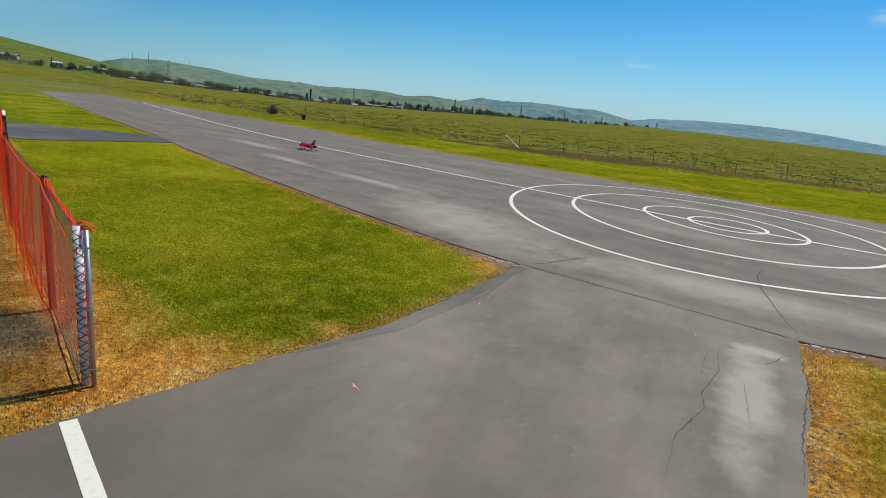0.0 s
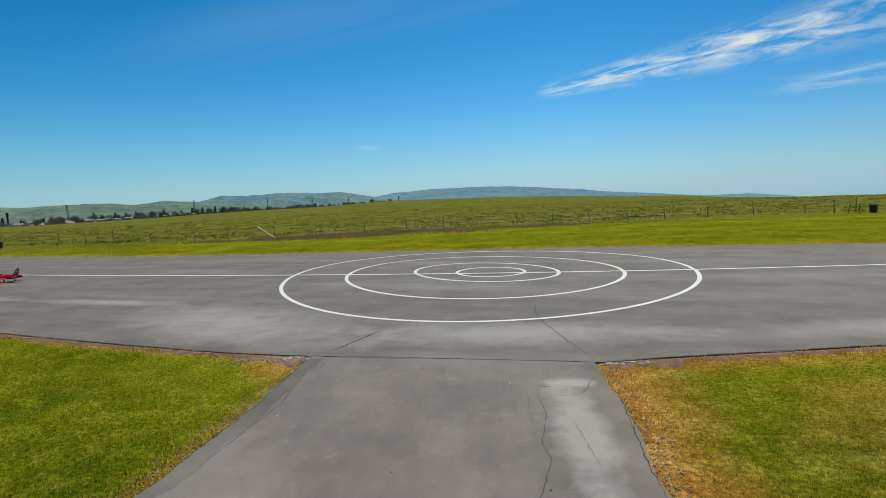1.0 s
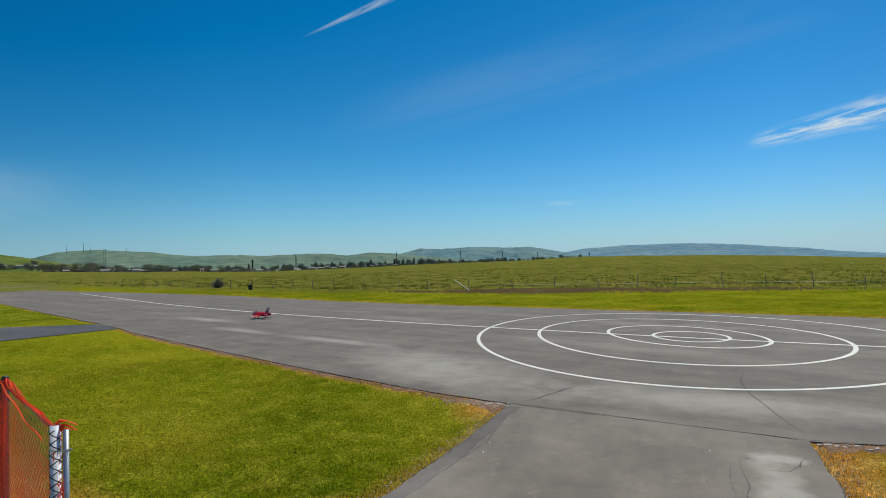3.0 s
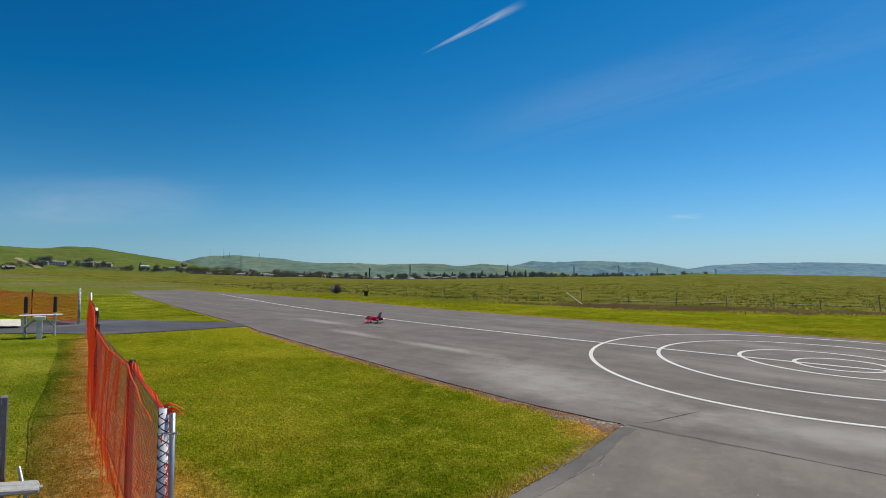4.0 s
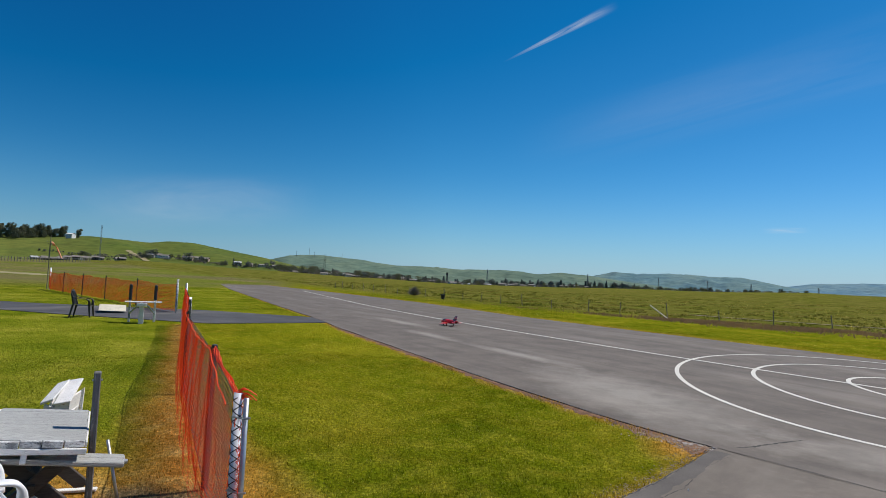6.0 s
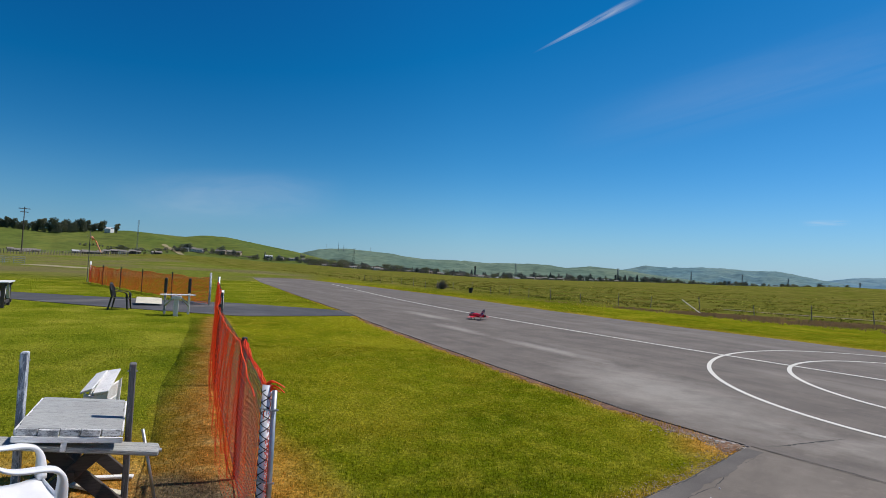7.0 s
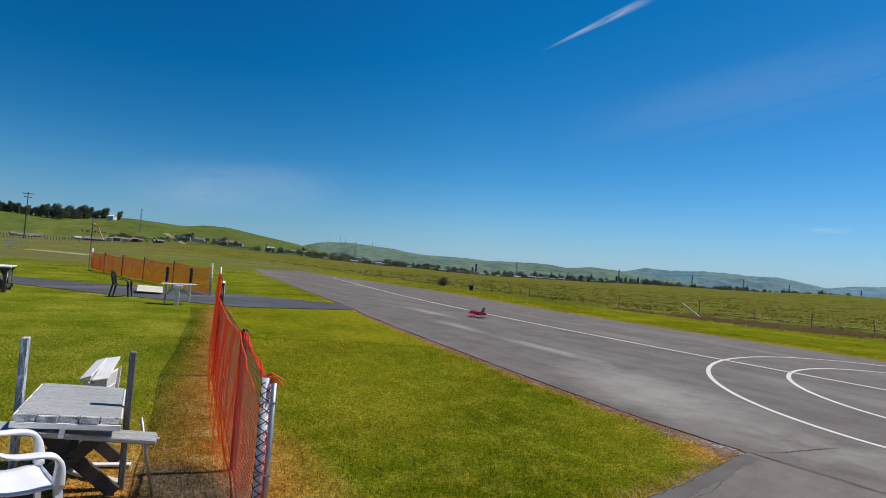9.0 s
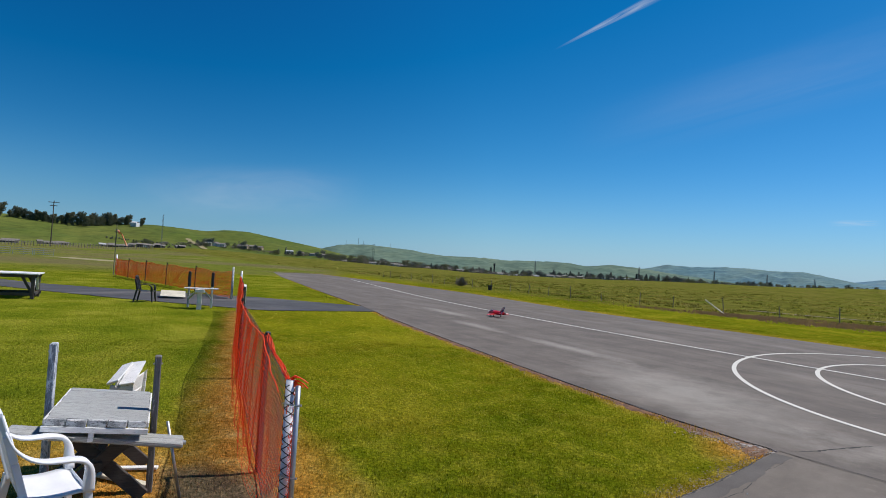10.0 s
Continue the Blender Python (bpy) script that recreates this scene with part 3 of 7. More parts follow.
xs = np.concatenate([np.arange(-58, -18, 0.5), np.arange(-18, 12, 0.16), np.arange(12, 70.1, 0.8)])
runway = slab("runway", [(x, float(along(NEAR_EDGE, x)) + 0.006) for x in xs], [(x, float(along(FAR_EDGE, x))) for x in xs], M_RUNWAY, "weathered grey asphalt runway of a flying field with pale dusty streaks", "runway")
tl, tr = [], []
for f in np.linspace(0, 1, 110):
    y = -9 + f * 14.98
    ya = -9 + f * 15.435
    tl.append((float(along(TAXI_L, ya)), ya))
    tr.append((float(along(TAXI_R, y)), y))
taxiway = slab("taxiway", tl, tr, M_TAXI, "grey asphalt taxiway slab with worn edges and cracks", "taxiway")


def resample(poly, n):
    d = np.concatenate([[0], np.cumsum([math.dist(a, b) for a, b in zip(poly, poly[1:])])])
    t = np.linspace(0, d[-1], n)
    return [(float(np.interp(k, d, [p[0] for p in poly])), float(np.interp(k, d, [p[1] for p in poly]))) for k in t]


slab("side_path", resample(PATH_A, 90), resample(PATH_B, 90), M_PATH, "narrow grey asphalt path crossing the grass", "path", top=0.010, cross=4)


# ---- paint ----
def ribbon(bm, pts, width, z, h=0.003, closed=False):
    """A flat painted stripe of the given width along the points."""
    n = len(pts)
    rows = []
    for i in range(n):
        p0 = Vector(pts[i - 1] if (i or closed) else pts[0])
        p1 = Vector(pts[(i + 1) % n] if (i < n - 1 or closed) else pts[-1])
        d = (p1 - p0).normalized()
        nrm = Vector((-d.y, d.x)) * width / 2
        p = Vector(pts[i])
        rows.append([bm.verts.new((p.x + nrm.x * s, p.y + nrm.y * s, zz)) for s, zz in ((-1, z), (-1, z + h), (1, z + h), (1, z))])
    for i in range(n if closed else n - 1):
        a, b = rows[i], rows[(i + 1) % n]
        for j in range(3):
            bm.faces.new((a[j], a[j + 1], b[j + 1], b[j]))
    return bm


TOP = 0.0145
# each ring: middle, then the first and second swing of its slightly egg-shaped outline, for x and for y
RINGS = [((-0.319, 4.564, -0.992, -0.011, -0.001), (13.669, 0.606, 5.274, 0.271, -0.233)), ((-0.317, 3.130, -0.666, -0.028, 0.009), (13.546, 0.161, 3.594, 0.095, -0.129)),
         ((-0.203, 1.656, -0.339, 0.0, 0.0), (13.591, -0.184, 1.781, 0.0, 0.0)), ((-0.040, 0.770, -0.149, 0.0, 0.0), (13.420, 0.060, 0.860, 0.0, 0.0))]
target = thing("landing_circles", "four white painted landing circles nested on the runway", "runway marking", kind="structure")
for ring_x, ring_y in RINGS:
    pts = [tuple(q[0] + q[1] * math.cos(u) + q[2] * math.sin(u) + q[3] * math.cos(2 * u) + q[4] * math.sin(2 * u) for q in (ring_x, ring_y)) for u in np.linspace(0, 2 * math.pi, 160, endpoint=False)]
    part("painted_ring", ribbon(bmesh.new(), pts, 0.080, TOP, closed=True), M_PAINT, target)


def centre_y(x):
    """The centre line bends very slightly along the strip."""
    if x > 0:
        return 13.15 - 0.165 * x + 0.008 * x * x if x < 8 else 12.342 - 0.037 * (x - 8)
    return 13.15 - 0.165 * x + 0.0049 * x * x if x > -31 else 22.97 + 0.44 * (-31 - x)


solid("centre_line", ribbon(bmesh.new(), [(x, centre_y(x)) for x in np.linspace(60, -44, 160)], 0.105, TOP + 0.003), M_PAINT, "thin white painted centre line along the runway", "runway marking", kind="structure")
solid("hold_line", ribbon(bmesh.new(), [(-2.56, 1.2), (-1.88, 0.955), (0.95, -0.1)], 0.085, TOP), M_PAINT, "white painted hold line across the taxiway", "runway marking", kind="structure")


# ---- hills ----
def hills(name, profile, dist, depth, mat, label, rough, rows=26, step=0.25, foot=-3.0):
    """A range of hills whose skyline follows (bearing, degrees up), with folds running down to its foot."""
    a0, a1 = profile[0][0], profile[-1][0]
    az = np.arange(min(a0, a1), max(a0, a1) + step / 2, step)
    pr = sorted(profile)
    el = np.interp(az, [p[0] for p in pr], [p[1] for p in pr])
    ker = np.array([1, 2, 3, 2, 1]) / 9
    el = np.convolve(np.pad(el, 2, mode="edge"), ker, "valid")
    verts = []
    for j in range(rows + 4):
        f = min(j / rows, 1)
        over = max(0, j - rows) * 0.06
        r = dist - depth * (1 - f) + depth * over
        shape = f * f * (3 - 2 * f)
        for a, e in zip(az, el):
            x, y = bearing(a, r)
            zt = EYE_Z + dist * math.tan(radians(e))
            zb = ground_at(x, y) + foot
            fold = noise.fractal(Vector((x, y, 0)) * (rough / dist), 1.0, 2.0, 5) * (zt - zb) * 0.20 * math.sin(math.pi * f) ** 0.8
            tip = noise.fractal(Vector((a * 2.1, dist, 3)), 1.0, 2.0, 3) * dist * 0.0005 * f
            verts.append((x, y, zb + (zt - zb) * shape + fold + tip - over * 500 * over))
    n = len(az)
    faces = [(j * n + i, j * n + i + 1, (j + 1) * n + i + 1, (j + 1) * n + i) for j in range(rows + 3) for i in range(n - 1)]
    return tagged(new(name, arrays_mesh(name, verts, faces, mat, True)), label, "hills", kind="structure")


NEAR_HILLS = [(115, 1.4), (100, 2.2), (90, 2.3), (85.9, 2.19), (81, 1.92), (78, 2.1), (75, 2.26), (73.3, 2.16), (70.6, 1.96), (68.7, 2.27), (66.9, 2.25), (63.7, 1.71), (60.5, 1.22), (58, 0.7), (55, 0.2)]
MID_HILLS = [(66, 0.8), (61, 1.0), (59.9, 1.14), (58.3, 1.58), (55.5, 1.82), (52.7, 1.6), (48, 1.14), (45, 1.19), (41.2, 1.02), (36.5, 1.18), (33.5, 0.92), (31.3, 1.14), (29.8, 1.03), (28, 0.95), (25, 0.55), (20, 0.1)]
FAR_HILLS = [(36, 0.6), (28.2, 0.99), (26.4, 1.43), (24.9, 1.33), (20.7, 1.5), (18.6, 1.35), (15.4, 1.38), (13.2, 1.0), (11.8, 0.72), (9.5, 0.35), (7, 0.0)]
BLUE_HILLS = [(16, 0.2), (13.2, 0.5), (11.8, 0.72), (9.8, 1.05), (5.2, 1.27), (1.3, 1.25), (-1.6, 1.17), (-6, 0.78), (-8.7, 0.53), (-10.8, 0.21), (-14, -0.05), (-17.4, -0.38), (-19.8, -0.6), (-23.4, -0.57), (-26, -0.88), (-30, -1.4)]
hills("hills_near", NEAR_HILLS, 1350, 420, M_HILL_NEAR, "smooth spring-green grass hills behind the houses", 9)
hills("hills_middle", MID_HILLS, 2500, 700, M_HILL_MID, "hill range tinted hazy grey-green beyond the town", 22)
hills("hills_far", FAR_HILLS, 4000, 900, M_HILL_HAZY, "far mountain range on the horizon tinted blue-green for haze", 30, step=0.2)
hills("hills_farthest", BLUE_HILLS, 4350, 900, M_HILL_FAR, "farthest mountain range on the horizon tinted blue for haze", 30, step=0.2)


# ---- places on the far ground ----
from mathutils import bvhtree

FAR_TREES = []
for nm in ("ground", "hills_near", "hills_middle", "hills_far"):
    o = bpy.data.objects[nm]
    FAR_TREES.append(bvhtree.BVHTree.FromPolygons([v.co.copy() for v in o.data.vertices], [tuple(p.vertices) for p in o.data.polygons]))


def drop(x, y):
    """The ground or hillside under a place."""
    z = -1e9
    for t in FAR_TREES[:3]:
        hit = t.ray_cast(Vector((x, y, 900)), Vector((0, 0, -1)))[0]
        if hit is not None:
            z = max(z, hit.z)
    return Vector((x, y, z))


def sighted(a, el):
    """Where a line of sight from the eye at that bearing and height meets ground or hill."""
    b, e = radians(a), radians(el)
    way = Vector((-math.sin(b) * math.cos(e), math.cos(b) * math.cos(e), math.sin(e)))
    eye = Vector((0, 0, EYE_Z))
    best = None
    for t in FAR_TREES[:3]:
        hit = t.ray_cast(eye, way)
        if hit[0] is not None and (best is None or hit[3] < best[1]):
            best = (hit[0], hit[3])
    return best[0] if best else None


# ---- orange fence along the lawn ----
def fence_run(pts, n):
    return [Vector((x, y, 0)) for x, y in resample(pts, n)]


def net_sheet(pts, top, low, pitch, side, sag, seed, w, mat, fold=0.03, flare=0.0, slant=0.0):
    """Plastic safety net: strands along and across, bulging and folding between the posts."""
    rng = random.Random(seed)
    n = len(pts)
    xy = np.array([(p.x, p.y) for p in pts])
    tg = np.gradient(xy, axis=0)
    tg /= np.linalg.norm(tg, axis=1)[:, None]
    nr = np.stack([-tg[:, 1], tg[:, 0]], 1)
    run = np.concatenate([[0], np.cumsum(np.linalg.norm(np.diff(xy, axis=0), axis=1))])
    sv = run / run[-1]
    zt, zl = np.array([top(v) for v in sv]), np.array([low(v) for v in sv])
    rows = int(1.0 / pitch)
    f = np.linspace(0, 1, rows + 1)[None, :]
    ph = [rng.uniform(0, 6) for _ in range(4)]
    r_ = np.clip(run[:, None] * (run[-1] + slant) / run[-1] - slant * f, 0, run[-1])     # strands lean towards the near post
    on_line = lambda v: np.interp(r_, run, v)
    off = side + sag * np.sin(math.pi * f) * (0.6 + 0.4 * np.sin(r_ * 2.9 + ph[0])) + fold * (0.35 + 0.65 * f) * (0.6 * np.sin(r_ * 7.3 + 2.0 * f + ph[1]) + 0.4 * np.sin(r_ * 17.0 - 3.1 * f + ph[2]))
    off = off + flare * (1 - f) ** 1.3 * np.clip((r_ - 0.4) / 0.8, 0, 1) * np.clip((6.5 - r_) / 3, 0.3, 1)
    near = np.clip(r_ / 1.3, 0, 1)
    off = off * near - 0.055 * (1 - near) * (fold > 0.01)
    z = on_line(zl) + on_line(zt - zl) * f + 0.012 * np.sin(r_ * 5.1 + 7 * f + ph[3])
    slip = 0.02 * np.sin(6 * f + r_ * 3.3 + ph[0]) * fold / 0.03
    g = np.stack([on_line(xy[:, i]) + on_line(nr[:, i]) * off + on_line(tg[:, i]) * slip for i in (0, 1)] + [z], -1)
    a = np.concatenate([g[:-1].reshape(-1, 3), g[:, :-1].reshape(-1, 3)])
    b = np.concatenate([g[1:].reshape(-1, 3), g[:, 1:].reshape(-1, 3)])
    m3 = np.concatenate([np.repeat(np.column_stack([nr, np.zeros(n)])[:-1, None], rows + 1, 1).reshape(-1, 3), np.repeat(np.column_stack([nr, np.zeros(n)])[:, None], rows, 1).reshape(-1, 3)])
    d = b - a
    u = np.cross(m3, d)
    u /= np.linalg.norm(u, axis=1)[:, None]
    vs = []
    for p in (a, b):
        vs += [p + u * w / 2, p - u * w / 2, p + m3 * w * 0.5]
    verts = np.stack(vs, 1).reshape(-1, 3)
    k = np.arange(len(a))[:, None] * 6
    faces = np.concatenate([k + np.array([[0, 1, 4, 3]]), k + np.array([[1, 2, 5, 4]]), k + np.array([[2, 0, 3, 5]])])
    return arrays_mesh("safety_net", verts, faces.tolist(), mat)


def net_part(me, parent, label):
    ob = new("safety_net", me)
    ob.parent = parent
    tagged(ob, label)
    return ob


def chain_link(bm, pts_line, h, gap=0.062, r=0.0013):
    """Woven wire: slanting wires both ways, three-sided."""
    run = [Vector((x, y, 0)) for x, y in pts_line]
    d = [0.0]
    for a, b in zip(run, run[1:]):
        d.append(d[-1] + (b - a).length)

    def at_s(s):
        return Vector((float(np.interp(s, d, [p.x for p in run])), float(np.interp(s, d, [p.y for p in run])), 0))

    n = int(d[-1] / gap)
    for i in range(-int(h / gap), n):
        for up in (1, -1):
            s0, s1 = i * gap, i * gap + h
            z0, z1 = (0.03, h) if up == 1 else (h, 0.03)
            if s0 < 0:
                z0 = z0 + (z1 - z0) * (-s0) / (s1 - s0)
                s0 = 0
            if s1 > d[-1]:
                z1 = z0 + (z1 - z0) * (d[-1] - s0) / (s1 - s0)
                s1 = d[-1]
            if s1 - s0 < 0.02:
                continue
            a, b = at_s(s0), at_s(s1)
            rod(bm, (a.x, a.y, z0), (b.x, b.y, z1), r, 3)
    return bm


fence = thing("lawn_fence", "low chain link fence draped with torn orange plastic net", "fence", at(0, 0, 0))
part("wire_mesh", chain_link(bmesh.new(), FENCE, 1.02, r=0.0010), M_MESH, fence, "woven wire mesh")
bm = bmesh.new()
for z in (1.02, 0.04):
    for a, b in zip(FENCE, FENCE[1:]):
        rod(bm, (*a, z), (*b, z), 0.0022 if z > 0.5 else 0.005, 6)
part("tension_wire", bm, M_WIRE, fence)
net_top = lambda s: float(np.interp(s, [0, 0.03, 0.06, 0.1, 0.2, 0.34, 0.5, 0.66, 0.8, 1], [0.96, 0.97, 1.01, 1.06, 1.0, 1.04, 0.99, 1.05, 1.0, 1.06]))
net_low = lambda s: float(np.interp(s, [0, 0.05, 0.10, 0.2, 1], [0.05, 0.04, 0.03, 0.02, 0.02]))
net_part(net_sheet(fence_run(FENCE, 330), net_top, net_low, 0.043, 0.03, 0.05, 4, 0.0024, M_NET, flare=0.09, slant=0.9), fence, "sagging orange plastic safety net")
fold_top = lambda s: min(net_top(s) - 0.01, float(np.interp(s, [0, 0.03, 0.07, 0.11, 1], [0.72, 0.79, 0.93, 1.06, 1.1])))
fold_low = lambda s: float(np.interp(s, [0, 0.03, 0.07, 0.12, 0.2, 0.3, 0.5, 0.75, 1], [0.34, 0.26, 0.12, 0.04, 0.05, 0.10, 0.05, 0.12, 0.05])) + 0.05 * math.sin(90 * s) * math.sin(37 * s)
net_part(net_sheet(fence_run(FENCE, 560), fold_top, fold_low, 0.050, 0.015, 0.03, 14, 0.0029, M_NET, 0.02, flare=0.05, slant=0.7), fence, "folded double band of orange plastic net")
ruffle = random.Random(15)
for k in range(9):      # bunched hem running down to the end post and curling loose past it
    p, ph = None, ruffle.uniform(0, 6)
    bm = bmesh.new()
    for i in range(22 + k % 3):
        f = i / 20
        x, y = (-4.25 + 1.34 * f, 1.97 - 0.475 * f) if f <= 1 else (-2.91 + 0.30 * (f - 1), 1.495 + 0.42 * (f - 1))
        z = 1.06 - 0.085 * f + 0.018 * math.sin(9 * f + ph) + (0.0 if f <= 1 else -0.9 * (f - 1) ** 2 + 0.03) + 0.004 * k - 0.02
        q = Vector((x + 0.010 * math.sin(14 * f + 2 * ph), y + 0.016 * math.cos(11 * f + ph), z))
        if p:
            rod(bm, p, q, 0.0034, 4)
        p = q
    part("torn_strand", bm, M_NET, fence, "torn orange strand")
bm = bmesh.new()        # rolled hem along the top of the net
hem = [Vector((x, y, 0)) for x, y in resample(FENCE, 150)]
for i in range(len(hem) - 1):
    s0, s1 = i / 149, (i + 1) / 149
    rod(bm, hem[i] + Vector((-0.012 + 0.01 * math.sin(i), -0.03, net_top(s0) - 0.004)), hem[i + 1] + Vector((-0.012 + 0.01 * math.sin(i + 1), -0.03, net_top(s1) - 0.004)), 0.0045, 5)
part("net_hem", bm, M_NET, fence, "rolled orange net hem")
for i, (x, y) in enumerate(FENCE):
    bm = bmesh.new()
    if i == 0:
        cyl(bm, 0.0255, 0.025, 1.0, at(x - 0.06, y + 0.065, 0), 16)
        part("white_end_post", bm, M_WHITE_PIPE, fence, "white plastic sleeve on the end post", True)
        bm = bmesh.new()
        cyl(bm, 0.0135, 0.0135, 0.98, at(x + 0.008, y + 0.075, 0), 12)
        part("steel_post", bm, M_GALV, fence, "galvanised steel tube post", True)
        for z in (0.12, 0.5, 0.88):
            bm = bmesh.new()
            beam(bm, (x - 0.06, y + 0.03, z), (x + 0.035, y + 0.06, z), 0.016, 0.004, 0)
            rod(bm, (x + 0.03, y + 0.055, z), (x + 0.055, y + 0.075, z + 0.006), 0.006, 6)
            part("clamp", bm, M_GALV, fence, "steel tension band")
        bm = bmesh.new()       # woven wire wrapped round the sleeve
        for turn in (1, -1):
            for start in (0, math.pi):
                prev = None
                for z in np.arange(0.03, 0.99, 0.012):
                    an = turn * 2 * math.pi * z / 0.11 + start
                    q = Vector((x - 0.06 + 0.0275 * math.cos(an), y + 0.065 + 0.0275 * math.sin(an), z))
                    if prev:
                        rod(bm, prev, q, 0.0028, 4)
                    prev = q
        part("wire_wrap", bm, M_WIRE, fence, "dark wire mesh wrapped round the sleeve")
        snag = random.Random(19)
        for k in range(26):     # torn ends of the net caught between the wires
            bm = bmesh.new()
            z, an = snag.uniform(0.05, 0.96), snag.uniform(0, 6.28)
            c = Vector((x - 0.06 + 0.029 * math.cos(an), y + 0.065 + 0.029 * math.sin(an), z))
            rod(bm, c, c + Vector((snag.uniform(-0.012, 0.012), snag.uniform(-0.012, 0.012), snag.uniform(-0.04, 0.04))), 0.0026, 4)
            part("net_scrap", bm, M_NET, fence, "scrap of orange net caught in the wire")
    elif i == 4:
        cyl(bm, 0.035, 0.035, 0.95, at(x, y, 0), 12)
        part("dark_post", bm, M_DARK_POST, fence)
        bm = bmesh.new()
        cyl(bm, 0.058, 0.055, 0.42, at(x + 0.0, y + 0.01, 0.56), 14)
        part("post_sleeve", bm, M_WHITE_PIPE, fence, "white plastic sleeve", True)
    elif i == 5:
        cyl(bm, 0.03, 0.03, 1.2, at(x, y, 0), 12)
        part("steel_post", bm, M_GALV, fence, "pale steel corner post", True)
        bm = bmesh.new()
        cyl(bm, 0.075, 0.075, 0.3, at(x, y, 0.0), 12)
        part("post_sleeve", bm, M_WHITE_PIPE, fence, "white plastic foot sleeve", True)
    else:
        box(bm, 0.035, 0.035, 1.08, at(x, y + 0.01, 0.54), 0.006)
        box(bm, 0.034, 0.006, 1.06, at(x, y - 0.012, 0.53), 0)
        part("dark_post", bm, M_DARK_POST, fence)

back_fence = thing("back_fence", "faded orange plastic net fence on thin posts beyond the path", "fence", at(0, 0, 0))
BACK = [(-20.9, 8.4), (-25.0, 8.5), (-28.8, 8.45), (-32.1, 8.4), (-35.3, 8.35), (-38.6, 8.4)]
net_part(net_sheet(fence_run(BACK, 330), lambda s: 1.03 - 0.07 * abs(math.sin(s * 15.7)), lambda s: 0.05, 0.055, 0.03, 0.04, 9, 0.0135, M_NET_FADED, 0.006), back_fence, "sun-faded orange safety net")
for i, (x, y) in enumerate(BACK):
    bm = bmesh.new()
    if i in (0, len(BACK) - 1):
        cyl(bm, 0.04, 0.04, 1.25 if i else 1.2, at(x, y, 0), 10)
        part("pale_post", bm, M_BLOCK_WOOD if i == 0 else M_WHITE_PIPE, back_fence, "pale end post", True)
    else:
        box(bm, 0.04, 0.035, 1.10, at(x, y - 0.055, 0.55), 0.005)
        part("wooden_post", bm, M_DARK_POST, back_fence)


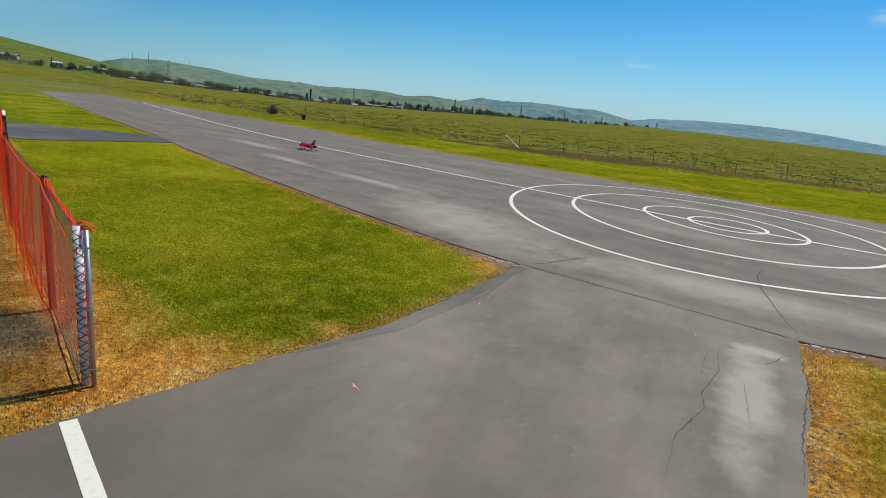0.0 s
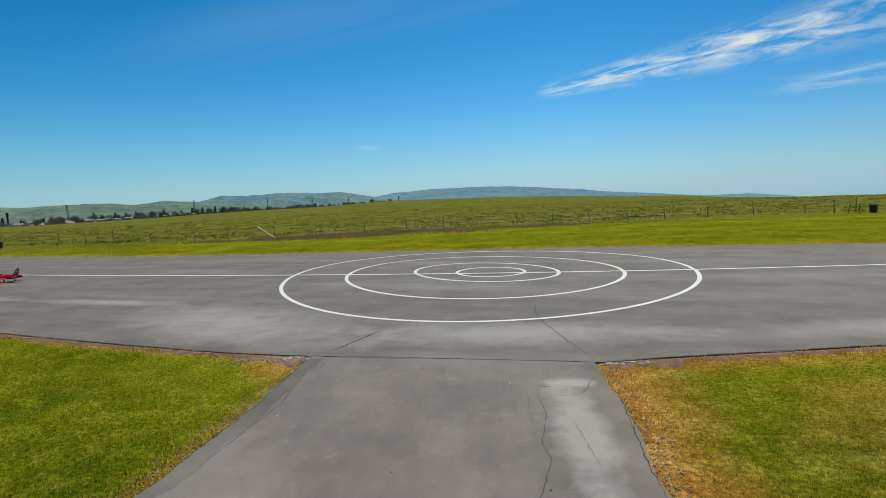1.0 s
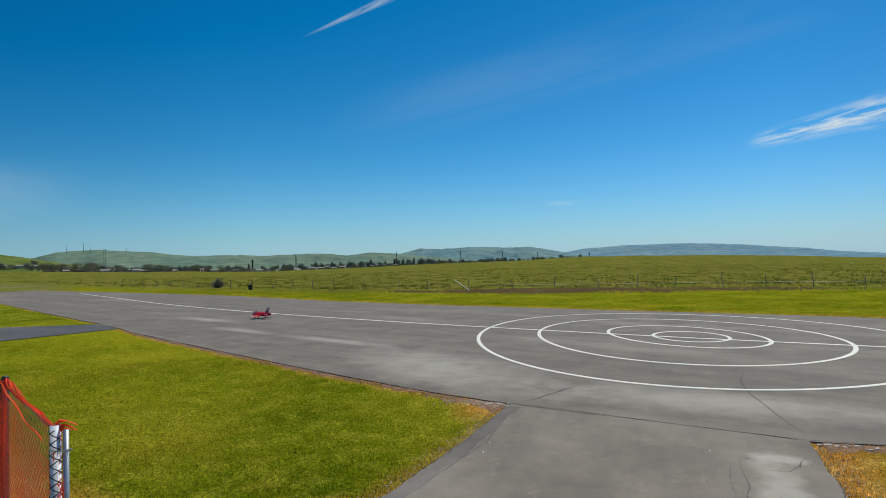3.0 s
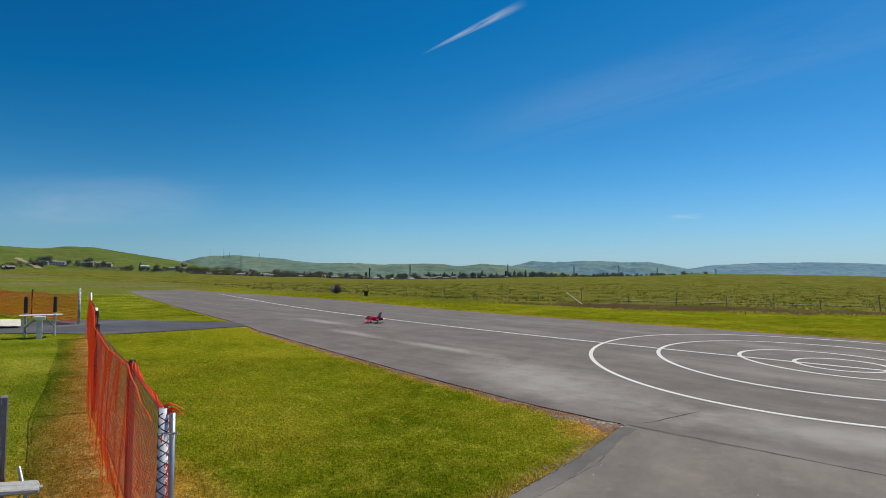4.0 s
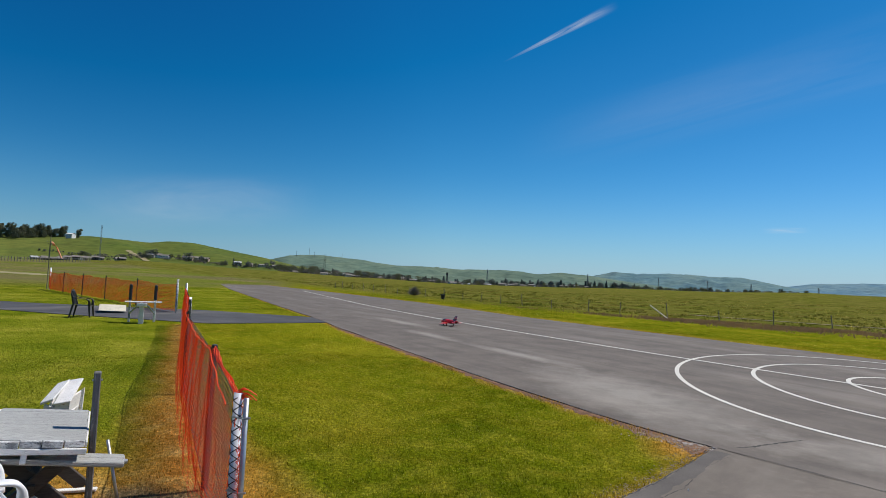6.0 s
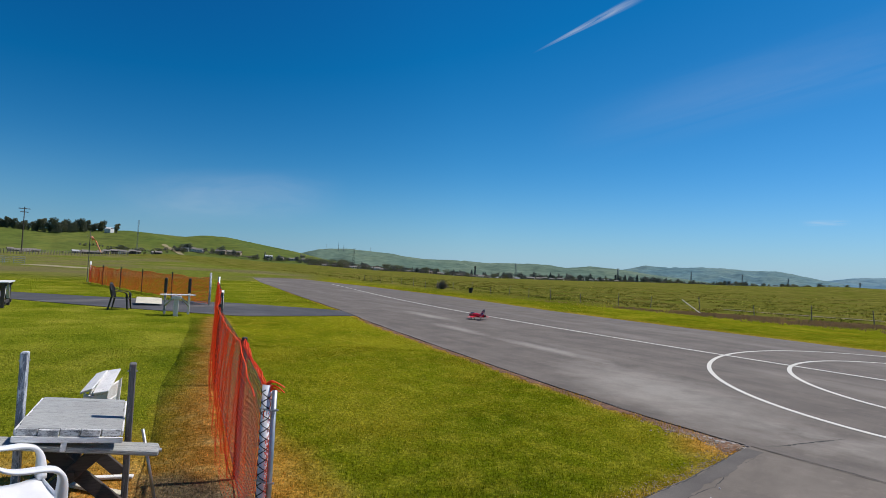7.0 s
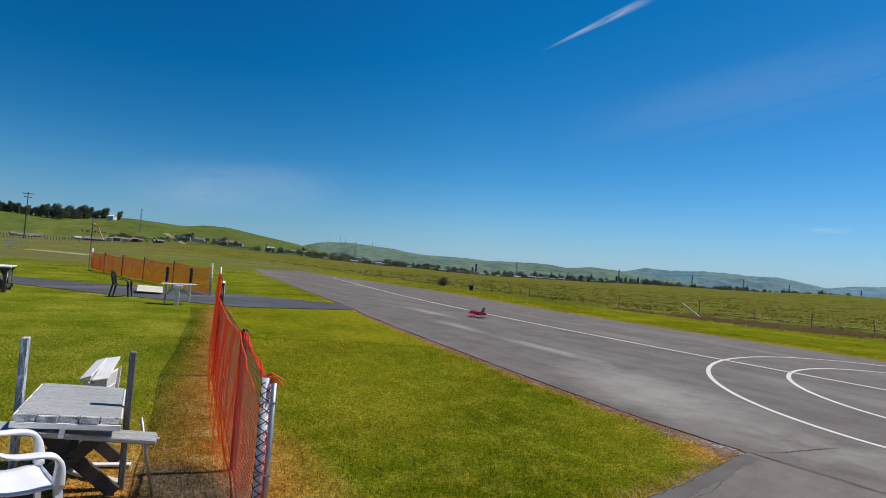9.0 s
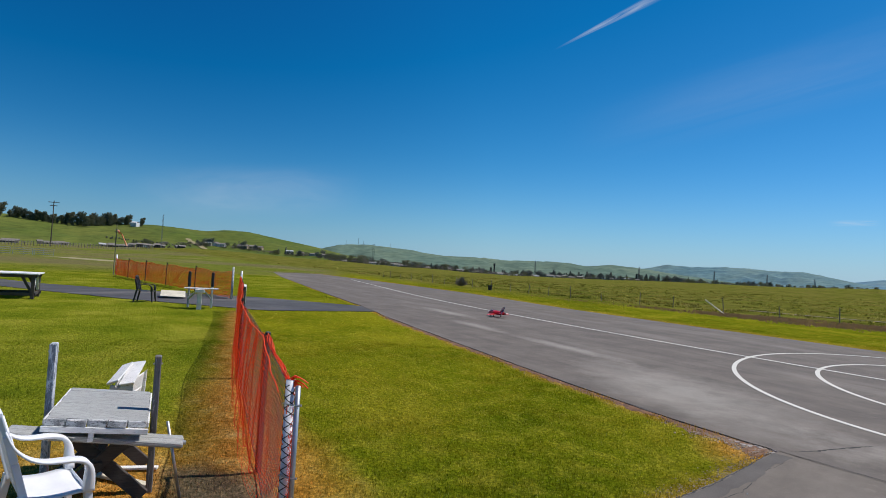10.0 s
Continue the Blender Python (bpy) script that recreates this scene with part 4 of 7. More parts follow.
# ---- engine starting stands: tables with two uprights ----
def starting_stand(m, label):
    """Sun-bleached plank top on crossed legs; a plank below sticks out on both sides."""
    st = thing("starting_stand", label, "work stand", m, group="model starting stands")
    w, l, zt = 0.536, 1.086, 0.582
    lean_top = pose(0, 0, zt, -3.1, 5.9, 0)      # the top sags towards the fence
    rng = random.Random(8)
    for k in range(9):          # narrow planks across the top
        bm = bmesh.new()
        box(bm, w + rng.uniform(-0.006, 0.006), l / 9 - 0.003, 0.03, lean_top @ at(rng.uniform(-0.003, 0.003), -l / 2 + l / 18 + k * l / 9, -0.015 - rng.uniform(0, 0.003)), 0.002)
        part("top_plank", bm, M_GREY_WOOD, st)
    for k in range(5):          # worn block ends along the front edge, crumbling at the corner
        bm = bmesh.new()
        wide = w / 5 - 0.002 - rng.uniform(0, 0.003)
        box(bm, wide, 0.03 + 0.006 * (k % 2), 0.040, lean_top @ pose(-w / 2 + w / 10 + k * w / 5, -l / 2 - 0.016 + rng.uniform(-0.006, 0.004) + 0.012 * (k == 4), -0.021 + rng.uniform(-0.003, 0.002), rng.uniform(-4, 3), rng.uniform(-2, 2), rng.uniform(-2, 2) + 8 * (k == 4)), 0.003)
        part("edge_block", bm, M_BLOCK_WOOD, st, "pale worn wooden block")
    for s in (-1, 1):
        bm = bmesh.new()
        box(bm, 0.012, l, 0.035, lean_top @ at(s * (w / 2 + 0.007), 0, -0.026), 0.003)
        part("side_rail", bm, M_WHITE_WOOD, st)
        bm = bmesh.new()
        h = 0.98 - 0.045 * s
        box(bm, 0.042, 0.075, h, at(0.305 * s, -0.17, h / 2 - 0.005), 0.006)
        # right upright gets the tone darkened for shade, left the sunlit one
        part("upright", bm, M_SHADED_POST if s > 0 else M_PALE_POST, st)
        bm = bmesh.new()        # steel bolt through the upright
        rod(bm, (0.305 * s - 0.03, -0.17, h - 0.06), (0.305 * s + 0.03, -0.17, h - 0.06), 0.006, 8)
        part("bolt", bm, M_GALV, st, "rusty steel bolt")
    bm = bmesh.new()
    box(bm, w + 0.03, 0.022, 0.034, lean_top @ at(0, -l / 2 - 0.028, -0.060), 0.003)
    part("front_rail", bm, M_WHITE_WOOD, st)
    for k in (0, 1):
        bm = bmesh.new()
        box(bm, 0.97, 0.104, 0.034, lean_top @ pose(0.015 + 0.008 * k, -0.485 + 0.108 * k, -0.130, 0, 2.5, 1.5 * k), 0.008)
        part("cross_board", bm, M_GREY_WOOD, st)
    bm = bmesh.new()            # round-headed bolt in the board's end
    rod(bm, lean_top @ Vector((0.49, -0.45, -0.148)), lean_top @ Vector((0.52, -0.45, -0.149)), 0.014, 10)
    part("bolt", bm, M_GALV, st, "rusty steel bolt")
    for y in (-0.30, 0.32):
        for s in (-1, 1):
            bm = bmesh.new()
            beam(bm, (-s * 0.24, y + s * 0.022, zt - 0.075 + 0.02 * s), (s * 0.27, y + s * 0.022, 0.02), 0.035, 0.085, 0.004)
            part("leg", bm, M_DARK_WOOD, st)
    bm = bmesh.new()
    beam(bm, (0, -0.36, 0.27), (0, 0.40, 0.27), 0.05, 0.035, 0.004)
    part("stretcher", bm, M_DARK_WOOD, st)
    bm = bmesh.new()
    box(bm, 0.03, 0.03, 0.06, lean_top @ at(-0.02, -l / 2 - 0.02, -0.10), 0.003)
    part("drain_block", bm, M_WHITE_WOOD, st)
    return st


def padded_stand(m, label):
    """Thin white slab on one thick leg and two uprights whose tops are wrapped in black foam."""
    st = thing("starting_stand", label, "work stand", m, group="model starting stands")
    zt, half = 0.60, 0.325
    bm = bmesh.new()
    box(bm, 0.94, 0.50, 0.016, at(0.02, -0.12, zt), 0.003)
    part("top_board", bm, M_BLOCK_WOOD, st)
    bm = bmesh.new()
    box(bm, 0.13, 0.10, zt - 0.01, at(-0.02, -0.42, zt / 2 - 0.01), 0.006)
    part("thick_leg", bm, M_WHITE_WOOD, st)
    bm = bmesh.new()
    box(bm, 0.26, 0.05, 0.10, at(-0.02, -0.49, zt - 0.06), 0.01)
    part("leg_bracket", bm, M_WHITE_WOOD, st)
    for s in (-1, 1):
        bm = bmesh.new()
        box(bm, 0.06, 0.06, 0.64, at(s * half, 0.3, 0.31), 0.006)
        part("upright", bm, M_BLOCK_WOOD if s < 0 else M_WHITE_WOOD, st)
        bm = bmesh.new()
        box(bm, 0.085, 0.085, 0.46, at(s * half, 0.3, zt + 0.25), 0.025)
        part("pad", bm, M_BLACK, st, "black foam pad")
        bm = bmesh.new()
        beam(bm, (s * half, 0.26, 0.25), (s * 0.08, -0.38, zt - 0.04), 0.03, 0.05, 0.003)
        part("brace", bm, M_GALV, st, "thin grey brace")
    return st


starting_stand(pose(-4.57, 0.981, 0, 0, 0, 73.6), "weathered grey wooden starting stand with two uprights on dry grass")
padded_stand(pose(-17.5, 6.08, 0, 0, 0, 71), "white wooden starting stand with black padded uprights beside the path")


# ---- moulded plastic armchairs ----
def armchair(name, m, mat, label, slats=7, size=1.0, deep=1.0, rake=0.17, slat=0.026, broad=1.0):
    ch = thing(name, label, "chair", m @ Matrix.Diagonal((size, size * deep, size, 1)))
    bm = bmesh.new()       # dished seat with a rolled front edge
    rows = []
    for j in range(9):
        f = j / 8
        y = -0.22 + 0.46 * f
        wd = 0.215 + 0.02 * f
        z = 0.415 - 0.02 * math.sin(math.pi * f) - (0.05 * max(0, f - 0.85) / 0.15) ** 1 * 0.6
        ring = [(-wd + 2 * wd * i / 8, y, z - 0.012 * math.sin(math.pi * i / 8)) for i in range(9)]
        rows.append(ring)
    top = [[bm.verts.new(p) for p in r] for r in rows]
    bot = [[bm.verts.new((p[0], p[1], p[2] - 0.012)) for p in r] for r in rows]
    for j in range(8):
        for i in range(8):
            bm.faces.new((top[j][i], top[j][i + 1], top[j + 1][i + 1], top[j + 1][i]))
            bm.faces.new((bot[j][i], bot[j + 1][i], bot[j + 1][i + 1], bot[j][i + 1]))
    for j in range(8):
        bm.faces.new((top[j][0], top[j + 1][0], bot[j + 1][0], bot[j][0]))
        bm.faces.new((top[j][8], bot[j][8], bot[j + 1][8], top[j + 1][8]))
        bm.faces.new((top[0][j], bot[0][j], bot[0][j + 1], top[0][j + 1]))
        bm.faces.new((top[8][j], top[8][j + 1], bot[8][j + 1], bot[8][j]))
    part("seat", bm, mat, ch, smooth=True)
    lean = lambda z: -0.22 - rake * (z - 0.42) / 0.45
    bm = bmesh.new()       # rim of the back
    arc = [(-0.215, 0.40), (-0.225, 0.62), (-0.21, 0.78), (-0.14, 0.865), (0, 0.885), (0.14, 0.865), (0.21, 0.78), (0.225, 0.62), (0.215, 0.40)]
    for (xa, za), (xb, zb) in zip(arc, arc[1:]):
        beam(bm, (xa, lean(za), za), (xb, lean(zb), zb), 0.025, 0.055, 0.006)
    part("back_frame", bm, mat, ch)
    for k in range(slats):
        x = -0.155 + 0.31 * k / (slats - 1)
        zt = 0.86 - 0.07 * (x / 0.155) ** 2
        bm = bmesh.new()
        beam(bm, (x, lean(0.43), 0.43), (x, lean(zt), zt), 0.010, slat, 0.003)
        part("back_slat", bm, mat, ch)
    for s in (-1, 1):
        bm = bmesh.new()   # arm: from the back, level, then curving down to the front leg
        pts = [(0.222, lean(0.80) - 0.005, 0.80), (0.232, lean(0.74) + 0.03, 0.70), (0.25, -0.20, 0.635), (0.265, -0.09, 0.612), (0.272, 0.08, 0.612), (0.268, 0.18, 0.592), (0.258, 0.22, 0.54), (0.246, 0.225, 0.48), (0.235, 0.225, 0.40)]
        wds = [0.03, 0.04, 0.05, 0.06, 0.065, 0.06, 0.06, 0.06, 0.06]
        ths = [0.016, 0.016, 0.017, 0.018, 0.02, 0.028, 0.05, 0.07, 0.075]
        knots = np.arange(len(pts))
        fine = np.linspace(0, len(pts) - 1, 29)
        line = np.stack([np.interp(fine, knots, [q[c] for q in pts]) for c in range(3)] + [np.interp(fine, knots, wds) * broad, np.interp(fine, knots, ths)], 1)
        for _ in range(3):
            line[1:-1] = 0.25 * line[:-2] + 0.5 * line[1:-1] + 0.25 * line[2:]
        rings = []
        for i in range(len(line)):
            d = Vector(line[min(i + 1, len(line) - 1), :3] - line[max(i - 1, 0), :3]).normalized()
            sx = Vector((1, 0, 0))
            up = d.cross(sx).normalized()
            c, wd, th = Vector(line[i, :3]), line[i, 3], line[i, 4]
            rings.append([c + sx * wd / 2 * x_ + up * th / 2 * y_ for x_, y_ in ((1, 0.4), (0.8, 1), (-0.8, 1), (-1, 0.4), (-1, -0.6), (-0.8, -1), (0.8, -1), (1, -0.6))])
        loft(bm, [[(s * q.x, q.y, q.z) for q in r] for r in rings])
        part("arm", bm, mat, ch, smooth=True)
        for y0, y1 in ((0.22, 0.265), (-0.23, -0.315)):
            bm = bmesh.new()
            loft(bm, [[(s * (0.235 + dx * k2 + 0.03 * (1 - f)), y0 + (y1 - y0) * (1 - f) + dy * k2, 0.43 * f + 0.0) for dx, dy in ((0.028, 0.028), (-0.028, 0.028), (-0.028, -0.028), (0.028, -0.028))] for f, k2 in ((0, 0.65), (0.5, 0.85), (1, 1.05))])
            part("leg", bm, mat, ch)
    bm = bmesh.new()
    box(bm, 0.42, 0.012, 0.055, at(0, 0.235, 0.375), 0.004)
    part("apron", bm, mat, ch)
    return ch


armchair("plastic_armchair", pose(-3.80, 0.56, 0, 0, 0, 3), M_WHITE_PLASTIC, "white moulded plastic armchair beside the starting stand", size=0.9, deep=0.70, broad=1.4)
armchair("plastic_armchair", pose(-19.6, 5.14, 0, 0, 0, -27), M_BROWN_PLASTIC, "dark brown moulded plastic armchair on the lawn by the path", slats=11, size=0.92, rake=0.10, slat=0.031)


# ---- white cradle, pipe, scraps ----
cradle = thing("model_cradle", "white painted wooden aircraft cradle with chipped paint on the lawn", "cradle", pose(-6.58, 1.60, 0, 0, 0, 62) @ Matrix.Diagonal((0.72, 1, 1.1, 1)))
for sx, hh, tilt_, turn in ((-0.11, 0.20, 20, 5), (0.10, 0.21, 8, -3)):
    bm = bmesh.new()
    box(bm, 0.028, 0.50, hh, pose(sx, 0.02, 0.10 + hh / 2, 0, tilt_, turn), 0.006)
    part("side_board", bm, M_WHITE_WOOD, cradle)
bm = bmesh.new()
loft(bm, [[(-0.15, -0.24 + d, 0.0), (0.15, -0.24 + d, 0.0), (0.16, -0.24 + d, 0.31), (0.06, -0.24 + d, 0.29), (-0.02, -0.24 + d, 0.25), (-0.13, -0.24 + d, 0.28)] for d in (0, 0.03)])
part("end_board", bm, M_WHITE_WOOD, cradle)
bm = bmesh.new()
loft(bm, [[(-0.15, 0.22 + d, 0.0), (0.15, 0.22 + d, 0.0), (0.17, 0.22 + d, 0.34), (0.04, 0.22 + d, 0.24), (-0.14, 0.22 + d, 0.30)] for d in (0, 0.03)])
part("end_board", bm, M_WHITE_WOOD, cradle)
bm = bmesh.new()
box(bm, 0.25, 0.46, 0.022, pose(0.0, 0, 0.19, 0, 9, 0), 0.004)
part("floor_board", bm, M_WHITE_WOOD, cradle)
bm = bmesh.new()
box(bm, 0.19, 0.54, 0.022, pose(0.06, 0.0, 0.345, 12, -6, 3), 0.004)
part("top_board", bm, M_WHITE_WOOD, cradle)
bm = bmesh.new()
box(bm, 0.15, 0.50, 0.02, pose(-0.095, -0.01, 0.345, 10, -14, -3), 0.004)
part("top_board", bm, M_WHITE_WOOD, cradle)
bm = bmesh.new()
box(bm, 0.03, 0.012, 0.07, at(0.05, -0.252, 0.10), 0.003)
part("latch", bm, M_BLACK, cradle, "black hook")
bm = bmesh.new()
rod(bm, (-4.085, 1.355, 0.0), (-4.168, 1.268, 0.51), 0.010, 10)
solid("steel_pipe", bm, M_GALV, "bare grey steel pipe leaning against the stand", "pipe", smooth=True)
bm = bmesh.new()
box(bm, 0.42, 0.06, 0.025, pose(-4.55, 1.12, 0.03, 0, 3, 35), 0.004)
solid("wood_scrap", bm, M_CREAM, "pale wood scrap lying under the stand", "scrap wood")
bm = bmesh.new()
box(bm, 0.3, 0.05, 0.02, pose(-4.75, 1.25, 0.028, 0, 0, 60), 0.004)
solid("wood_scrap", bm, M_WHITE_WOOD, "flaking white wood scrap on the dry grass", "scrap wood")

bench = thing("low_bench", "low bench with a cream board top beside the path", "bench", pose(-21.4, 6.5, 0, 0, 0, 73))
bm = bmesh.new()
box(bm, 0.80, 0.95, 0.018, pose(0, 0, 0.15, 9, 2, 0), 0.004)
part("seat_board", bm, M_CREAM, bench)
for s in (-1, 1):
    bm = bmesh.new()
    box(bm, 0.04, 0.5, 0.10, at(s * 0.30, 0.16, 0.05), 0.005)
    part("leg", bm, M_DARK_WOOD, bench)


def square_table(m):
    t = thing("work_table", "square wooden table with pale top and dark braced legs", "table", m)
    for k in range(6):
        bm = bmesh.new()
        box(bm, 1.7, 0.195, 0.035, at(0, -0.5 + 0.2 * k, 0.735), 0.004)
        part("top_plank", bm, M_WHITE_WOOD, t)
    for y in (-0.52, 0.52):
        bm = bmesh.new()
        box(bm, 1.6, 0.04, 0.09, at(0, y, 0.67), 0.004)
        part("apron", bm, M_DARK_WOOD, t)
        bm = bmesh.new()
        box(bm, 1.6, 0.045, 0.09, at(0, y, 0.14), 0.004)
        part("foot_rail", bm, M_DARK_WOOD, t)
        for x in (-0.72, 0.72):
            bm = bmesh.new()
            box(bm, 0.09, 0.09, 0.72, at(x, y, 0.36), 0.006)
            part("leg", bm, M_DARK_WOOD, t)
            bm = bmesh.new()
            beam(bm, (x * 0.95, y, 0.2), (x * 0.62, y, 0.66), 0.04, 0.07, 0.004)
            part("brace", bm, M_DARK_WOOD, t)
    for x in (-0.72, 0.72):
        bm = bmesh.new()
        box(bm, 0.04, 0.96, 0.09, at(x, 0, 0.67), 0.004)
        part("apron", bm, M_DARK_WOOD, t)
        bm = bmesh.new()
        box(bm, 0.045, 0.96, 0.10, at(x, 0, 0.14), 0.004)
        part("foot_rail", bm, M_DARK_WOOD, t)
        for y in (-0.44, 0.44):
            bm = bmesh.new()
            beam(bm, (x, y, 0.22), (x, y * 0.55, 0.66), 0.07, 0.04, 0.004)
            part("brace", bm, M_WHITE_WOOD, t)
    return t


square_table(pose(-21.25, 1.76, 0, 0, 0, 76))


# ---- model jet on the runway ----
def section(y, w, h, zc, n=16, flat=1.0):
    return [(w * math.copysign(abs(math.cos(a)) ** flat, math.cos(a)), y, zc + h * math.sin(a)) for a in [2 * math.pi * i / n for i in range(n)]]


def wing_mesh(bm, s, root, tip, zr, zt, xr, xt, thick):
    """One panel: root and tip are (leading y, trailing y); an aerofoil section lofted outwards."""
    rings = []
    for f in (0, 0.25, 0.5, 0.75, 0.93, 1.0):
        le = root[0] + (tip[0] - root[0]) * f - (0.03 if f == 1.0 else 0)
        te = root[1] + (tip[1] - root[1]) * f
        x = s * (xr + (xt - xr) * f)
        z = zr + (zt - zr) * f
        th = thick * (1 - 0.55 * f) * (0.4 if f == 1.0 else 1)
        c = le - te
        prof = [(0, 0), (0.08, 0.6), (0.3, 1.0), (0.65, 0.6), (1, 0.06), (1, -0.06), (0.65, -0.35), (0.3, -0.6), (0.08, -0.4)]
        rings.append([(x, le - c * u, z + th * v) for u, v in prof])
    loft(bm, rings)


def disc(bm, r, m, h=0.0015, seg=20):
    return cyl(bm, r, r, h, m, seg)


jet = thing("model_jet", "red model jet with patterned fin standing on the runway", "model aircraft", pose(-13.62, 14.95, 0.0155, 0, 0, 78) @ Matrix.Scale(0.93, 4))
SEC = [(0.56, 0.004, 0.004, 0.185), (0.545, 0.016, 0.016, 0.187), (0.50, 0.032, 0.032, 0.19), (0.43, 0.046, 0.048, 0.197), (0.34, 0.055, 0.062, 0.205), (0.25, 0.062, 0.072, 0.212), (0.18, 0.078, 0.076, 0.214), (0.08, 0.088, 0.078, 0.214),
       (-0.05, 0.086, 0.076, 0.213), (-0.18, 0.076, 0.071, 0.214), (-0.30, 0.064, 0.063, 0.218), (-0.42, 0.052, 0.054, 0.222), (-0.50, 0.045, 0.046, 0.225)]
bm = bmesh.new()
loft(bm, [section(*q) for q in SEC])
part("fuselage", bm, M_RED, jet, smooth=True)
bm = bmesh.new()
loft(bm, [section(y, w * 1.012, h * 1.012, z) for y, w, h, z in ((-0.375, 0.0565, 0.0575, 0.2205), (-0.40, 0.0545, 0.056, 0.2212))])
part("white_band", bm, M_JET_WHITE, jet, "white band round the tail", True)
bm = bmesh.new()
loft(bm, [section(y, w * 1.02, h * 1.02, z) for y, w, h, z in ((0.5615, 0.003, 0.003, 0.185), (0.545, 0.0165, 0.0165, 0.187), (0.515, 0.028, 0.028, 0.189))])
part("nose_tip", bm, M_JET_WHITE, jet, "white nose tip", True)
bm = bmesh.new()
loft(bm, [section(-0.498, 0.044, 0.045, 0.225), section(-0.53, 0.040, 0.040, 0.226), section(-0.531, 0.034, 0.034, 0.226), section(-0.49, 0.030, 0.030, 0.226)], cap=True)
part("jet_nozzle", bm, M_BLACK, jet, "dark jet nozzle")
m_can, _, bs_can = material("smoked_canopy", 0.08)
bs_can.inputs["Base Color"].default_value = (0.03, 0.035, 0.04, 1)
bs_can.inputs["Coat Weight"].default_value = 0.6
bm = bmesh.new()
loft(bm, [section(y, w, h, 0.262, 12) for y, w, h in ((0.445, 0.006, 0.004), (0.41, 0.026, 0.022), (0.35, 0.038, 0.040), (0.28, 0.042, 0.048), (0.21, 0.040, 0.042), (0.15, 0.028, 0.026), (0.10, 0.010, 0.010))])
canopy = part("canopy", bm, m_can, jet, "dark glossy two-seat canopy", True)
for y in (0.37, 0.275, 0.185):
    bm = bmesh.new()
    h = {0.37: 0.037, 0.275: 0.048, 0.185: 0.036}[y]
    ring = [section(y + d, 0.0425 if y != 0.37 else 0.036, h + 0.0012, 0.262, 12) for d in (-0.004, 0.004)]
    loft(bm, ring)
    part("canopy_frame", bm, M_JET_WHITE, canopy)
bm = bmesh.new()
box(bm, 0.012, 0.11, 0.012, at(0, 0.02, 0.292), 0.003)
part("spine", bm, M_RED, jet)
for s in (-1, 1):
    bm = bmesh.new()
    wing_mesh(bm, s, (0.17, -0.13), (-0.02, -0.155), 0.165, 0.150, 0.06, 0.485, 0.022)
    w = part("wing", bm, M_RED, jet)
    zw = lambda x: 0.165 - 0.015 * (x - 0.06) / 0.425 + 0.0165 - 0.006 * (x - 0.06) / 0.425
    for r, mt, dz, nm in ((0.038, M_NAVY, 0.0, "roundel_blue"), (0.026, M_JET_WHITE, 0.0016, "roundel_white"), (0.011, M_RED, 0.0032, "roundel_red")):
        bm = bmesh.new()
        disc(bm, r, pose(s * 0.37, -0.06, zw(0.37) - 0.002 + dz, 0, s * 3.4, 0))
        part(nm, bm, mt, w)
    bm = bmesh.new()
    beam(bm, (s * 0.10, -0.098, 0.176), (s * 0.44, -0.122, 0.158), 0.003, 0.003, 0)
    part("flap_gap", bm, M_BLACK, w)
    bm = bmesh.new()
    box(bm, 0.006, 0.07, 0.008, at(s * 0.27, 0.10, 0.170), 0.001)
    part("wing_fence", bm, M_RED, w)
    bm = bmesh.new()
    loft(bm, [section(y, ww, hh, 0.215, 12) for y, ww, hh in ((0.205, 0.012, 0.030), (0.20, 0.024, 0.042), (0.10, 0.026, 0.046), (-0.02, 0.018, 0.038), (-0.10, 0.003, 0.01))])
    for v in bm.verts:
        v.co.x += s * 0.074
    intake = part("air_intake", bm, M_RED, jet, smooth=True)
    bm = bmesh.new()
    loft(bm, [[(p[0] + s * 0.074, p[1], p[2]) for p in section(y, 0.019, 0.036, 0.215, 12)] for y in (0.2035, 0.207)])
    part("intake_mouth", bm, M_BLACK, intake)
    bm = bmesh.new()
    wing_mesh(bm, s, (-0.33, -0.485), (-0.44, -0.515), 0.232, 0.212, 0.035, 0.225, 0.012)
    part("tailplane", bm, M_RED, jet)
    gear = None
    bm = bmesh.new()
    rod(bm, (s * 0.155, -0.05, 0.028), (s * 0.150, -0.045, 0.112), 0.006, 8)
    gear = part("main_gear_leg", bm, M_GALV, jet)
    bm = bmesh.new()
    cyl(bm, 0.028, 0.028, 0.018, pose(s * 0.155 - 0.009, -0.05, 0.028, 0, 90, 0), 18)
    part("tyre", bm, M_RUBBER, gear)
    bm = bmesh.new()
    cyl(bm, 0.013, 0.013, 0.021, pose(s * 0.155 - 0.0105, -0.05, 0.028, 0, 90, 0), 12)
    part("hub", bm, M_GALV, gear)
    bm = bmesh.new()
    box(bm, 0.003, 0.045, 0.050, at(s * 0.167, -0.045, 0.078), 0.001)
    part("gear_door", bm, M_RED, gear)
bm = bmesh.new()
rod(bm, (0, 0.37, 0.026), (0, 0.36, 0.11), 0.0055, 8)
gear = part("nose_gear_leg", bm, M_GALV, jet)
bm = bmesh.new()
cyl(bm, 0.026, 0.026, 0.016, pose(-0.008, 0.37, 0.026, 0, 90, 0), 18)
part("tyre", bm, M_RUBBER, gear)
